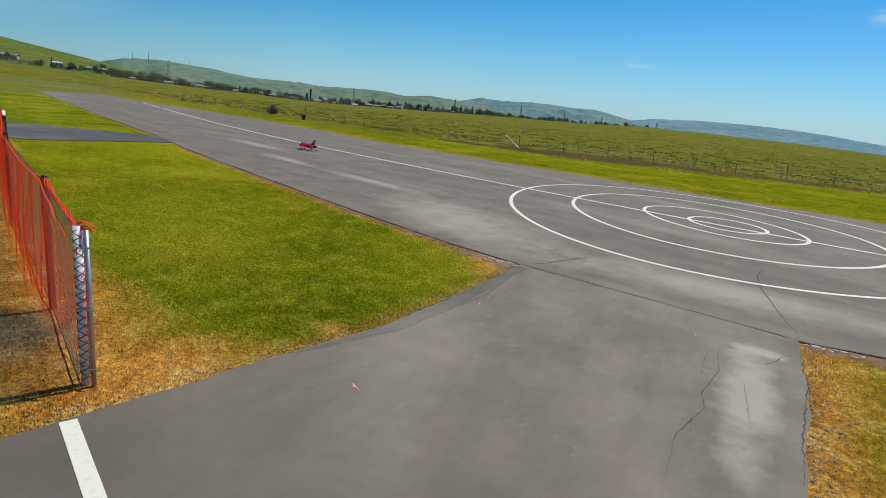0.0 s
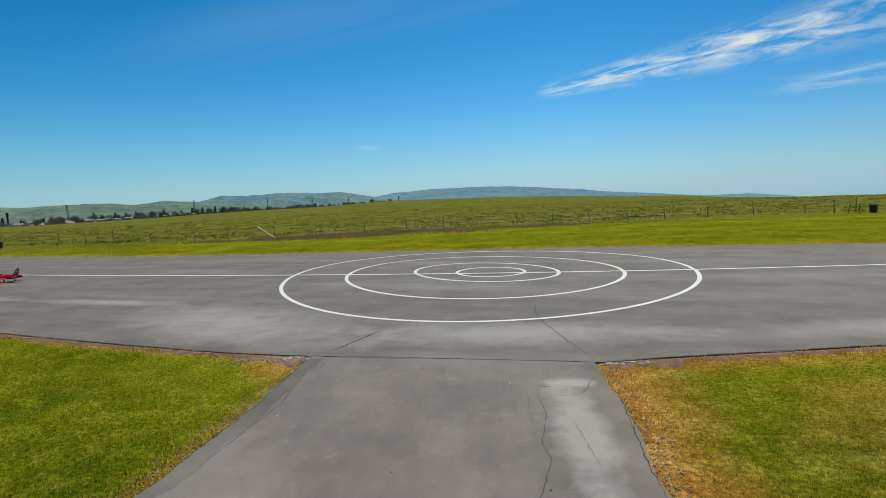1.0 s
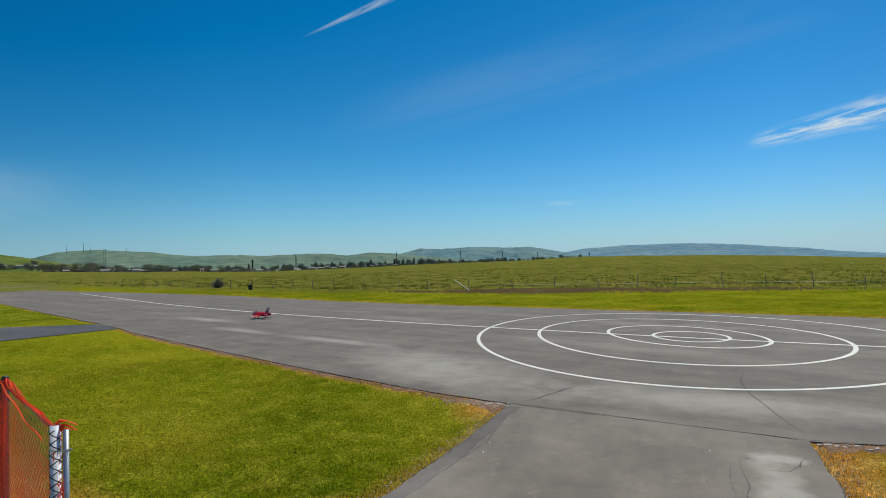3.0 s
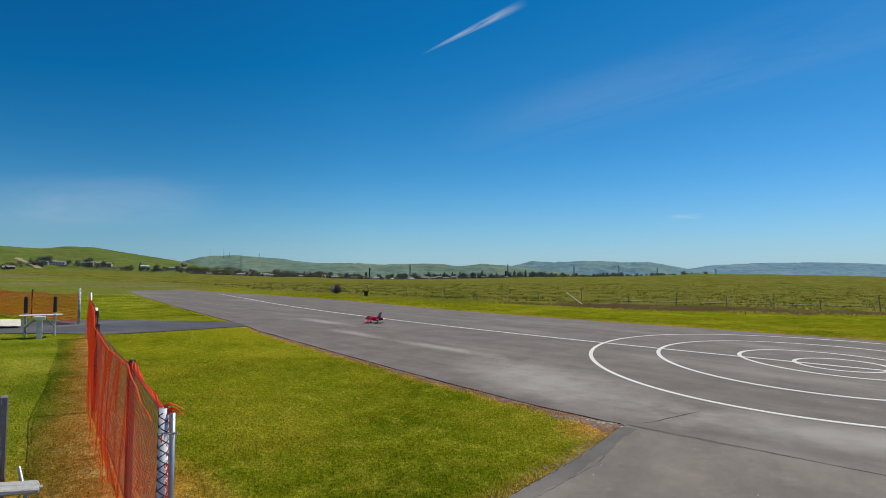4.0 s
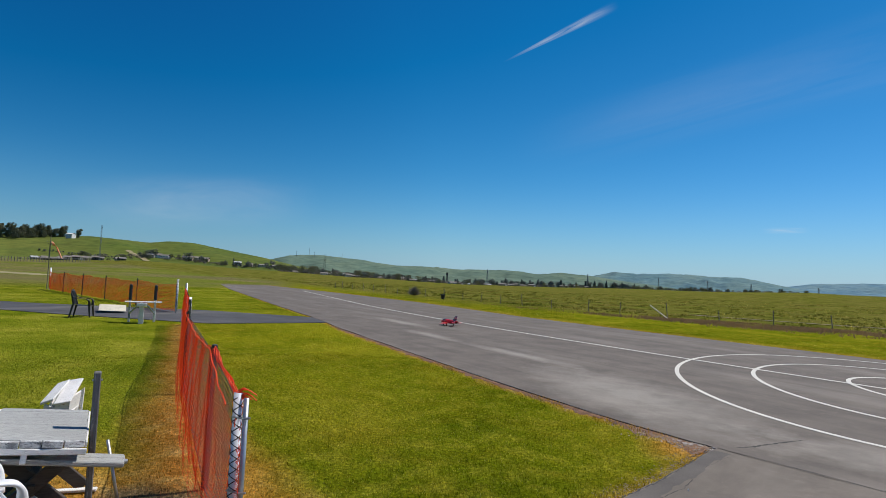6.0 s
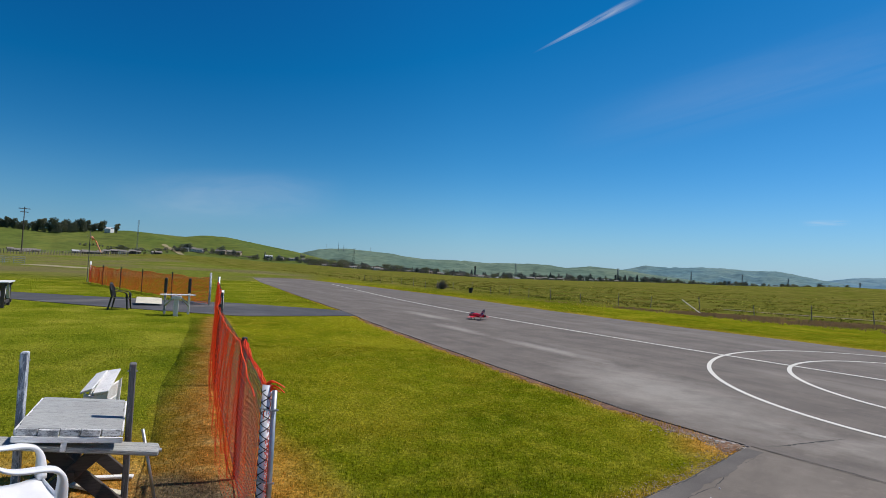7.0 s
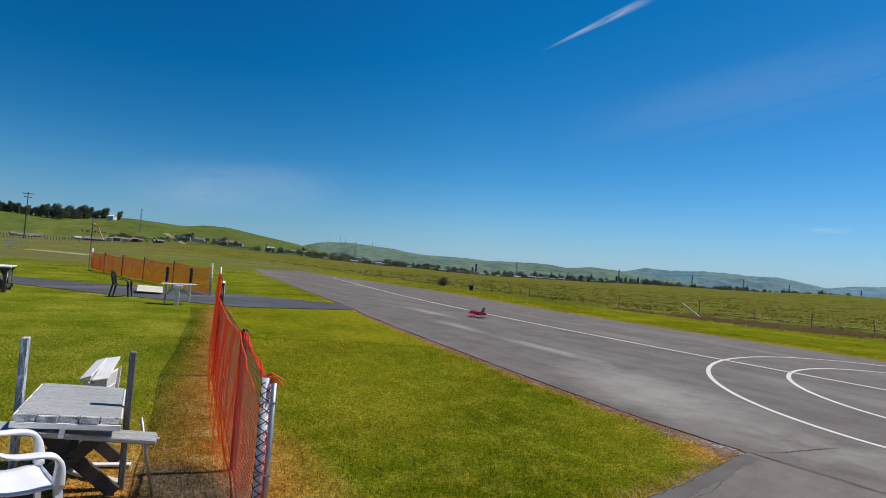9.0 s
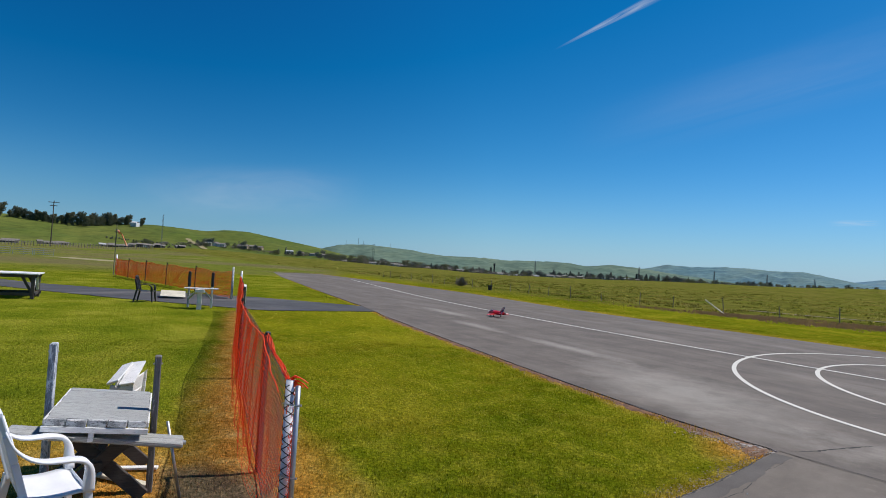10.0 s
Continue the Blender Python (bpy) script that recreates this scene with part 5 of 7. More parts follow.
# fin with crossed bands
bm = bmesh.new()
rings = []
for f in (0, 0.5, 0.92, 1.0):
    le, te = -0.20 - 0.195 * f - (0.012 if f == 1 else 0), -0.445 - 0.065 * f
    z, th = 0.268 + 0.20 * f, 0.011 * (1 - 0.5 * f)
    c = le - te
    rings.append([(th * v, le - c * u, z) for u, v in ((0, 0), (0.2, 0.8), (0.5, 1), (1, 0.1), (1, -0.1), (0.5, -1), (0.2, -0.8))])
loft(bm, rings)
fin = part("fin", bm, M_NAVY, jet, "navy fin with white and red crossed bands")
for s in (-1, 1):
    for a, b, wd, mt, dx, nm in (((-0.29, 0.285), (-0.47, 0.455), 0.026, M_JET_WHITE, 0.0085, "white_stripe"), ((-0.29, 0.285), (-0.47, 0.455), 0.010, M_RED, 0.0100, "red_stripe"),
                                 ((-0.45, 0.285), (-0.37, 0.42), 0.022, M_JET_WHITE, 0.0090, "white_stripe"), ((-0.45, 0.285), (-0.37, 0.42), 0.008, M_RED, 0.0105, "red_stripe"),
                                 ((-0.27, 0.34), (-0.48, 0.37), 0.022, M_JET_WHITE, 0.0095, "white_stripe"), ((-0.275, 0.34), (-0.48, 0.37), 0.010, M_RED, 0.0110, "red_stripe")):
        bm = bmesh.new()
        beam(bm, (s * dx, *a), (s * dx * 0.72, *b), 0.0012, wd, 0)
        part(nm, bm, mt, fin)
for s in (-1, 1):
    bm = bmesh.new()
    box(bm, 0.004, 0.02, 0.006, at(s * 0.02, 0.14, 0.291), 0.001)
    part("hatch_latch", bm, M_BLACK, jet)


for o in jet.children:          # the airframe rides low on its short legs
    if "gear" not in o.name:
        o.location.z -= 0.055


# ---- cracks and broken rims of the tarmac ----
def crack(pts, width, seed, z=0.0150):
    rng = random.Random(seed)
    out = []
    for a, b in zip(pts, pts[1:]):
        n = max(2, int(math.dist(a, b) / 0.035))
        for i in range(n):
            f = i / n
            out.append((a[0] + (b[0] - a[0]) * f + rng.uniform(-0.008, 0.008), a[1] + (b[1] - a[1]) * f + rng.uniform(-0.008, 0.008)))
    out.append(pts[-1])
    bm = bmesh.new()
    rows = []
    for i, p in enumerate(out):
        d = (Vector(out[min(i + 3, len(out) - 1)]) - Vector(out[max(i - 3, 0)])).normalized()
        w = width * rng.uniform(0.15, 0.7) * min(1, 0.2 + 3 * min(i, len(out) - 1 - i) / len(out))
        rows.append([bm.verts.new((p[0] - d.y * k * w / 2, p[1] + d.x * k * w / 2, z)) for k in (-1, 1)])
    for r0, r1 in zip(rows, rows[1:]):
        bm.faces.new((r0[0], r0[1], r1[1], r1[0]))
    return bm


CRACKS = [([(-2.0, 6.44), (-1.07, 6.32), (-0.05, 6.15), (1.05, 6.0)], 0.034), ([(-1.95, 6.55), (-1.8, 6.8), (-1.66, 7.2), (-1.45, 7.71)], 0.055), ([(1.05, 6.05), (1.03, 6.3), (0.91, 6.74), (0.82, 7.25), (0.7, 7.9), (0.64, 8.6), (0.72, 9.4)], 0.032),
          ([(0.42, 5.3), (0.40, 5.0), (0.44, 4.6), (0.36, 4.1), (0.40, 3.8), (0.28, 3.3), (0.30, 2.8)], 0.013), ([(0.42, 5.3), (0.55, 5.22)], 0.03), ([(-2.63, 9.7), (-1.9, 9.5), (-1.1, 9.26)], 0.022), ([(2.2, 9.0), (3.0, 8.85), (4.4, 8.6)], 0.02),
          ([(-1.85, 6.2), (-1.9, 5.6), (-1.82, 4.9), (-1.9, 4.2), (-1.95, 3.5)], 0.014), ([(0.58, 5.0), (0.77, 5.04), (0.86, 5.2), (0.91, 5.41), (1.03, 5.52)], 0.014), ([(0.33, 5.1), (0.31, 4.7), (0.33, 4.4)], 0.010), ([(0.62, 4.5), (0.66, 4.1), (0.70, 3.7)], 0.008), ([(-4.2, 11.2), (-6.0, 11.4), (-7.5, 12.0)], 0.02)]
for i, (pts, wd) in enumerate(CRACKS):
    o = part("crack", crack(pts, wd, i), M_CRACK, runway if i in (1, 2, 5, 6, 11) else taxiway)

# dark ribbons along the rims: crumbled edge plus the crevice's shade as colour
for i, (pts, wd) in enumerate((([(1.05, 6.0), (1.05, 5.5), (1.08, 4.9), (1.03, 4.3), (0.99, 3.7), (0.98, 3.2)], 0.022), ([(1.06, 6.0), (1.5, 6.06), (2.4, 6.17), (4.0, 6.38), (6.5, 6.2)], 0.045),
                               ([(-2.08, 6.42), (-3.2, 6.69), (-5.0, 7.26), (-7.0, 7.96), (-10.0, 9.06)], 0.045), ([(-2.06, 6.40), (-2.04, 5.6), (-2.03, 4.9), (-2.12, 3.6)], 0.03))):
    part("crumbled_rim", crack(pts, wd, 40 + i, 0.0153), M_CRACK, runway if i in (1, 2) else taxiway, "dark ribbon for the crumbled asphalt rim and the shade below it")

rng = random.Random(5)
chunk = bmesh.new()
bmesh.ops.create_icosphere(chunk, subdivisions=1, radius=1)
for v in chunk.verts:
    v.co = Vector((v.co.x * rng.uniform(0.7, 1.2), v.co.y * rng.uniform(0.7, 1.2), v.co.z * rng.uniform(0.3, 0.6)))
chunk_me = mesh_of(chunk, "asphalt_crumb", M_RUBBLE)
vs_all, fs_all = [], []
base_v = [v.co.copy() for v in chunk_me.vertices]
base_f = [tuple(p.vertices) for p in chunk_me.polygons]
for k in range(5200):
    u = rng.random()
    if u < 0.30:
        x = rng.uniform(-14, -2.1)
        y = float(along(NEAR_EDGE, x)) - abs(rng.gauss(0.03, 0.12))
    elif u < 0.5:
        x = rng.uniform(1.1, 9)
        y = float(along(NEAR_EDGE, x)) - abs(rng.gauss(0.03, 0.10))
    elif u < 0.72:
        y = rng.uniform(0.4, 6.2)
        x = float(along(TAXI_L, y)) - abs(rng.gauss(0.0, 0.10)) - 0.01
    elif u < 0.9:
        y = rng.uniform(2.5, 5.9)
        x = float(along(TAXI_R, y)) + abs(rng.gauss(0.0, 0.12)) + 0.01
    else:
        x, y = -2.3 + rng.gauss(0, 0.35), 6.35 + rng.gauss(0, 0.10)
    sc = rng.uniform(0.003, 0.009) * (2.2 if u > 0.9 else 1)
    a = rng.uniform(0, 6.3)
    o = len(vs_all)
    vs_all += [(x + sc * (v.x * math.cos(a) - v.y * math.sin(a)), y + sc * (v.x * math.sin(a) + v.y * math.cos(a)), 0.004 + sc * v.z) for v in base_v]
    fs_all += [tuple(o + i for i in f) for f in base_f]
tagged(new("gravel", arrays_mesh("gravel", vs_all, fs_all, M_RUBBLE)), "crumbs of broken asphalt along the tarmac rims", "gravel", kind="stuff")
# bare soil showing along the rims of the tarmac
for side, (poly, lo, hi, inner) in enumerate(((NEAR_EDGE, -15.0, -2.1, -0.02), (NEAR_EDGE, 1.15, 9.0, -0.02))):
    bm = bmesh.new()
    srng = random.Random(60 + side)
    rows = []
    n_rim = 420
    for i in range(n_rim):
        x = lo + (hi - lo) * i / (n_rim - 1)
        y = float(along(poly, x))
        w = 0.09 + 0.04 * math.sin(i * 0.23) + 0.025 * math.sin(i * 0.71 + 1) + srng.uniform(0, 0.03) + (0.16 if abs(x + 2.5) < 0.6 else 0) + (0.07 if 1.1 < x < 1.9 else 0)
        rows.append([bm.verts.new((x, y + inner - w * f, h)) for f, h in ((0, 0.009), (0.5, 0.008 + srng.uniform(-0.004, 0.004)), (1, 0.001 + srng.uniform(-0.006, 0.003)), (1.5, -0.02))])
    for r0, r1 in zip(rows, rows[1:]):
        for q in range(3):
            bm.faces.new((r0[q], r1[q], r1[q + 1], r0[q + 1]))
    solid("soil_rim", bm, M_SOIL, "bare red-brown soil along the broken runway edge", "soil", kind="structure", smooth=True)
# lumps of broken edge at the two corners
for cx, cy, n in ((-2.28, 6.40, 13), (1.35, 5.94, 10)):
    for k in range(n):
        bm = bmesh.new()
        r = rng.uniform(0.018, 0.05)
        pts = [(math.cos(t) * r * rng.uniform(0.7, 1.3), math.sin(t) * r * 0.7 * rng.uniform(0.7, 1.2)) for t in np.linspace(0, 6.28, 8)[:-1]]
        loft(bm, [[(x, y, 0) for x, y in pts], [(x * 0.85, y * 0.85, 0.012) for x, y in pts]])
        solid("asphalt_fragment", bm, M_CHUNK, "loose broken piece of grey asphalt at the runway edge", "asphalt fragment", pose(cx + rng.uniform(-0.25, 0.25), cy + rng.uniform(-0.08, 0.06), 0.0, rng.uniform(-5, 5), rng.uniform(-5, 5), rng.uniform(0, 360)), group="broken asphalt")


# ---- field fence, bins, brush ----
field_fence = thing("field_fence", "old wire fence on thin weathered wooden posts along the rough field", "fence", at(0, 0, 0))
rng = random.Random(11)
post_xs = []
x = -56.0
while x < 34:
    post_xs.append(x)
    x += rng.uniform(2.1, 2.9)
tips = []
for k in range(4):
    bm = bmesh.new()
    h = (0.74, 0.86, 0.60, 0.80)[k]
    loft(bm, [[(0.024 * math.cos(t) * s, 0.024 * math.sin(t) * s, z) for t in np.linspace(0, 2 * math.pi, 8)[:-1]] for s, z in ((1.05, -0.05), (1, h * 0.6), (0.9, h))])
    tips.append((mesh_of(bm, "post", M_FIELD_POST), h))
for i, x in enumerate(post_xs):
    me, h = tips[i % 4]
    o = new("post", me)
    o.parent = field_fence
    y = float(along(FIELD, x)) + rng.uniform(-0.1, 0.1)
    o.matrix_basis = pose(x, y, 0, rng.uniform(-6, 6), rng.uniform(-6, 6), rng.uniform(0, 90))
for z in (0.22, 0.40, 0.56):
    bm = bmesh.new()
    for a, b in zip(post_xs, post_xs[1:]):
        rod(bm, (a, float(along(FIELD, a)), z), (b, float(along(FIELD, b)), z), 0.0010, 3)
    part("wire", bm, M_WIRE, field_fence)
bm = bmesh.new()
rod(bm, (-14.2, 33.5, 0.66), (-12.6, 32.1, 0.03), 0.035, 8)
solid("brace_pole", bm, M_CREAM, "pale fallen brace pole leaning on the field fence", "pole")


def bin_thing(x, y, h, girth):
    b = thing("rubbish_bin", "black plastic bin with a flared rim in the grass", "bin", at(x, y, 0), group="field bins")
    bm = bmesh.new()
    loft(bm, [[(girth * r * math.cos(t), girth * r * math.sin(t), z) for t in np.linspace(0, 2 * math.pi, 17)[:-1]] for r, z in ((0.20, 0), (0.26, h), (0.24, h), (0.19, 0.05))])
    part("body", bm, M_BLACK, b)
    bm = bmesh.new()
    loft(bm, [[(girth * r * math.cos(t), girth * r * math.sin(t), z) for t in np.linspace(0, 2 * math.pi, 17)[:-1]] for r, z in ((0.262, h - 0.05), (0.285, h - 0.045), (0.285, h + 0.005), (0.262, h + 0.005))])
    part("rim", bm, M_BLACK, b)
    return b


bin_thing(-31.9, 34.2, 0.40, 0.7)
bin_thing(20.6, 33.0, 0.44, 0.8)
for k, (x, h, lean_x) in enumerate(((18.7, 0.62, 0), (19.3, 0.55, 14), (19.8, 0.5, -6))):
    bm = bmesh.new()
    loft(bm, [[(0.028 * math.cos(t) * q, 0.028 * math.sin(t) * q, z) for t in np.linspace(0, 2 * math.pi, 8)[:-1]] for q, z in ((1, -0.03), (1, h * 0.8), (0.7, h))])
    solid("stake", bm, M_FIELD_POST, "weathered wooden stake in the grass near a black bin", "stake", pose(x, 33.2 - 0.2 * k, 0, 0, lean_x, 0), group="field stakes")


def twig_bush(name, x, y, w, h, mat, label, n=420, seed=3):
    rng = random.Random(seed)
    bm = bmesh.new()
    for k in range(n):
        a, e = rng.uniform(0, 6.28), rng.uniform(0.15, 1.5)
        r = rng.uniform(0.55, 1.0)
        tip = Vector((math.cos(a) * math.cos(e) * w / 2 * r, math.sin(a) * math.cos(e) * w / 2 * r, math.sin(e) * h * r + 0.05))
        root = Vector((tip.x * 0.25, tip.y * 0.25, 0))
        rod(bm, root + (tip - root) * rng.uniform(0, 0.5), tip, 0.008, 3, 0.003)
    return solid(name, bm, mat, label, "bush", at(x, y, 0))


twig_bush("dry_bush", -38.6, 37.4, 1.5, 0.85, M_DEADBUSH, "round dry grey-brown bush at the field edge", 1100)


# ---- trees ----
def tree(name, kind_of, label, leaf, h, w, seed, n=520):
    """A tapered trunk with limbs and a crown of many small leaf clumps in uneven lobes."""
    rng = random.Random(seed)
    t = thing(name, label, "tree", at(0, 0, -900))
    bm = bmesh.new()
    th = h * (0.5 if kind_of != "cone" else 0.9)
    loft(bm, [[(r * math.cos(a) + bx, r * math.sin(a), z) for a in np.linspace(0, 6.283, 8)[:-1]] for r, z, bx in ((h * 0.035, -0.5, 0), (h * 0.025, th * 0.5, h * 0.01), (h * 0.012, th, h * 0.015))])
    lobes = []
    if kind_of == "cone":
        for k in range(7):
            f = k / 7
            lobes.append((Vector((0, 0, h * (0.12 + 0.82 * f))), w / 2 * (1.0 - 0.85 * f), h * 0.10))
    else:
        for k in range(9 if kind_of == "round" else 12):
            a = rng.uniform(0, 6.28)
            d = rng.uniform(0.1, 0.55) * w / 2
            z = h * rng.uniform(0.22, 0.84) if kind_of == "round" else h * (0.16 + 0.72 * ((k * 5) % 12) / 11)
            c = Vector((math.cos(a) * d, math.sin(a) * d, z))
            lobes.append((c, w * rng.uniform(0.18, 0.32), h * rng.uniform(0.10, 0.2)))
            rod(bm, (h * 0.01, 0, th * rng.uniform(0.45, 0.95)), c, h * 0.010, 5, h * 0.003)
    part("trunk", bm, M_BARK, t)
    vs, fs = [], []
    for k in range(n):
        c, rw, rh = lobes[k % len(lobes)]
        v = Vector((rng.gauss(0, 1), rng.gauss(0, 1), rng.gauss(0, 1))).normalized() * rng.uniform(0.55, 1.12)
        p = c + Vector((v.x * rw, v.y * rw, v.z * rh))
        s = h * rng.uniform(0.025, 0.06)
        u = Vector((rng.gauss(0, 1), rng.gauss(0, 1), rng.gauss(0, 1))).normalized()
        q = u.orthogonal().normalized()
        o = len(vs)
        vs += [p + u * s, p + q * s * 0.7, p - u * s, p - q * s * 0.7, p + u.cross(q) * s * 0.6]
        fs += [(o, o + 1, o + 4), (o + 1, o + 2, o + 4), (o + 2, o + 3, o + 4), (o + 3, o, o + 4)]
    crown = new("crown", arrays_mesh("crown", [tuple(v) for v in vs], fs, leaf))
    crown.parent = t
    return t


GUM = tree("gum_tree", "gum", "dark eucalyptus tree with open clumped crown on the hillside", M_LEAF, 16, 15, 1, 1500)
GUM["group"] = "eucalyptus row on the hill"
GUM_LOOSE = tree("gum_tree", "gum", "tall loose eucalyptus tree with gaps in its grey-green crown", M_LEAF_LIGHT, 17, 12, 9, 1100)
GUM_LOOSE["group"] = "eucalyptus row on the hill"
OAK = tree("oak_tree", "round", "dark round evergreen tree among the town houses", M_HAZED_LEAF, 9, 9, 2)
OAK["group"] = "town trees"
CONE = tree("conifer", "cone", "dark narrow conifer among the town houses", M_HAZED_LEAF, 13, 5, 3)
CONE["group"] = "town trees"
OLIVE = tree("garden_tree", "round", "pale olive-green bushy tree near the houses", M_LEAF_LIGHT, 6, 8, 4)
OLIVE["group"] = "town trees"

BRUSH = tree("grey_brush", "round", "grey-brown leafless brush beside the houses", M_DEADBUSH, 4, 9, 6, 420)
BRUSH["group"] = "town brush"

rng = random.Random(21)
first = {}


def plant(proto, p, s):
    m = pose(p.x, p.y, p.z - 0.2, 0, 0, rng.uniform(0, 360))
    if proto.name not in first:
        first[proto.name] = proto
        proto.matrix_world = m @ Matrix.Diagonal((s, s, s, 1))
        return proto
    o = copy_thing(proto, m)
    o.scale = (s * rng.uniform(0.85, 1.2), s * rng.uniform(0.85, 1.2), s)
    return o


for a, el, s in ((84.9, 1.95, 0.95), (84.0, 1.85, 0.9), (83.6, 1.82, 1.05), (83.2, 1.78, 0.9), (82.8, 1.76, 0.8), (82.2, 1.72, 0.85), (81.6, 1.70, 1.1), (81.2, 1.68, 1.2), (80.8, 1.68, 1.0), (80.4, 1.68, 1.1),
                 (79.9, 1.74, 0.9), (79.5, 1.78, 1.0), (79.1, 1.84, 0.95), (78.6, 1.90, 1.1), (78.2, 1.96, 0.9), (77.2, 2.02, 1.05), (77.05, 2.04, 1.0), (75.95, 2.02, 0.75), (86.0, 2.0, 1.0), (87.0, 2.0, 1.0), (85.4, 1.97, 0.7), (84.5, 1.9, 0.8), (83.9, 1.84, 0.7), (82.5, 1.74, 0.75), (81.9, 1.71, 0.7), (80.1, 1.71, 0.75), (79.7, 1.76, 0.7), (79.3, 1.8, 0.8), (78.9, 1.86, 0.7), (78.4, 1.93, 0.75), (77.9, 1.98, 0.7), (77.6, 1.99, 0.8)):
    p = sighted(a, el)
    if p:
        plant(GUM if rng.random() < 0.5 else GUM_LOOSE, p, s * rng.uniform(0.62, 0.95) * p.length / 800)

HILL_CLUMPS = [(71.2, 0.3), (67.6, 0.5), (66.2, 0.4), (62.4, 0.5), (60.1, 0.35)]     # bearings and spreads of the garden trees
for k in range(245):
    a = rng.uniform(10, 58.5) if k < 215 else (rng.gauss(*HILL_CLUMPS[k % len(HILL_CLUMPS)]) if k % 4 else rng.uniform(59, 74))
    r = rng.uniform(820, 960)
    u = rng.random()
    if k >= 215:
        p = sighted(a, float(np.interp(a, [59, 61, 64, 67, 70, 73], [0.3, 0.32, 0.42, 0.62, 0.72, 0.7])) + rng.uniform(-0.16, 0.1))
        proto = OAK if u < 0.35 else (CONE if u < 0.5 else OLIVE)
        sc = rng.uniform(0.5, 1.0)
    else:
        p = drop(*bearing(a, r))
        dark = 24 < a < 49
        proto = (OAK if u < 0.45 else CONE) if dark and u < 0.85 else (OLIVE if u < 0.7 else OAK)
        sc = rng.uniform(0.55, 1.0) * (1.0 if a > 24 else 0.7)
    if p:
        plant(proto, p, sc * (1.1 if proto is CONE else 1.4) * p.length / 900)


for k in range(70):
    a = rng.uniform(58, 77)
    p = sighted(a, float(np.interp(a, [58, 61, 64, 67, 70, 73, 77], [0.2, 0.3, 0.36, 0.56, 0.64, 0.55, 0.4])) + rng.uniform(-0.2, 0.1))
    if p:
        plant(BRUSH if rng.random() < 0.7 else OLIVE, p, rng.uniform(0.5, 1.1) * p.length / 700)

for k in range(280):
    a = 59 - 47 * rng.random() ** 1.3
    p = drop(*bearing(a, rng.uniform(780, 960)))
    plant(BRUSH if rng.random() < 0.65 else OLIVE, p, rng.uniform(0.6, 1.7) * float(np.interp(a, [12, 30, 42, 58], [0.55, 0.9, 1.1, 1.5])) * p.length / 900)
for k in range(110):        # low pale scrub in front of the town
    a = rng.uniform(26, 60)
    p = drop(*bearing(a, rng.uniform(700, 790)))
    plant(BRUSH if rng.random() < 0.8 else OLIVE, p, rng.uniform(0.25, 0.7) * float(np.interp(a, [26, 42, 60], [0.6, 0.9, 1.3])))
for k in range(26):         # dark hedge on the slope behind the farm
    a = 72.4 + 6.2 * (k + rng.uniform(-0.3, 0.3)) / 25
    p = sighted(a, 0.62 - 0.05 * (75.5 - a) + rng.uniform(-0.04, 0.04))
    if p:
        plant(OAK, p, rng.uniform(0.28, 0.42) * p.length / 900)
for k in range(70):         # low tree line thinning out over the rise
    a = rng.uniform(11, 31)
    p = drop(*bearing(a, rng.uniform(880, 960)))
    plant((OAK, CONE, OLIVE)[k % 3], p, rng.uniform(0.3, 0.55) * (1 if a > 18 else 0.7))
for k in range(14):
    a = rng.uniform(73, 85)
    plant(BRUSH if k % 2 else OLIVE, drop(*bearing(a, rng.uniform(400, 470))), rng.uniform(0.2, 0.4))


# ---- houses ----
def house(p, w, d, h, wall, roof, label, turn, nwin=3, name="house"):
    hs = thing(name, label, "house" if name == "house" else "shed", pose(p.x, p.y, p.z - 0.6, 0, 0, turn))
    bm = bmesh.new()
    box(bm, w, d, h + 0.6, at(0, 0, (h + 0.6) / 2), 0.05)
    part("wall", bm, wall, hs)
    bm = bmesh.new()
    rise = d * 0.22
    z = h + 0.6
    loft(bm, [[(x, -d / 2 - 0.5, z - 0.1), (x, 0, z + rise), (x, d / 2 + 0.5, z - 0.1), (x, d / 2 + 0.5, z - 0.25), (x, 0, z + rise - 0.2), (x, -d / 2 - 0.5, z - 0.25)] for x in (-w / 2 - 0.5, w / 2 + 0.5)])
    part("roof", bm, roof, hs)
    for k in range(nwin):
        bm = bmesh.new()
        x = -w / 2 + w * (k + 0.5) / nwin
        box(bm, w * 0.14, 0.12, 1.1, at(x, -d / 2 - 0.02, 0.6 + h * 0.55), 0.02)
        part("window", bm, M_GLASS_DARK, hs)
    return hs


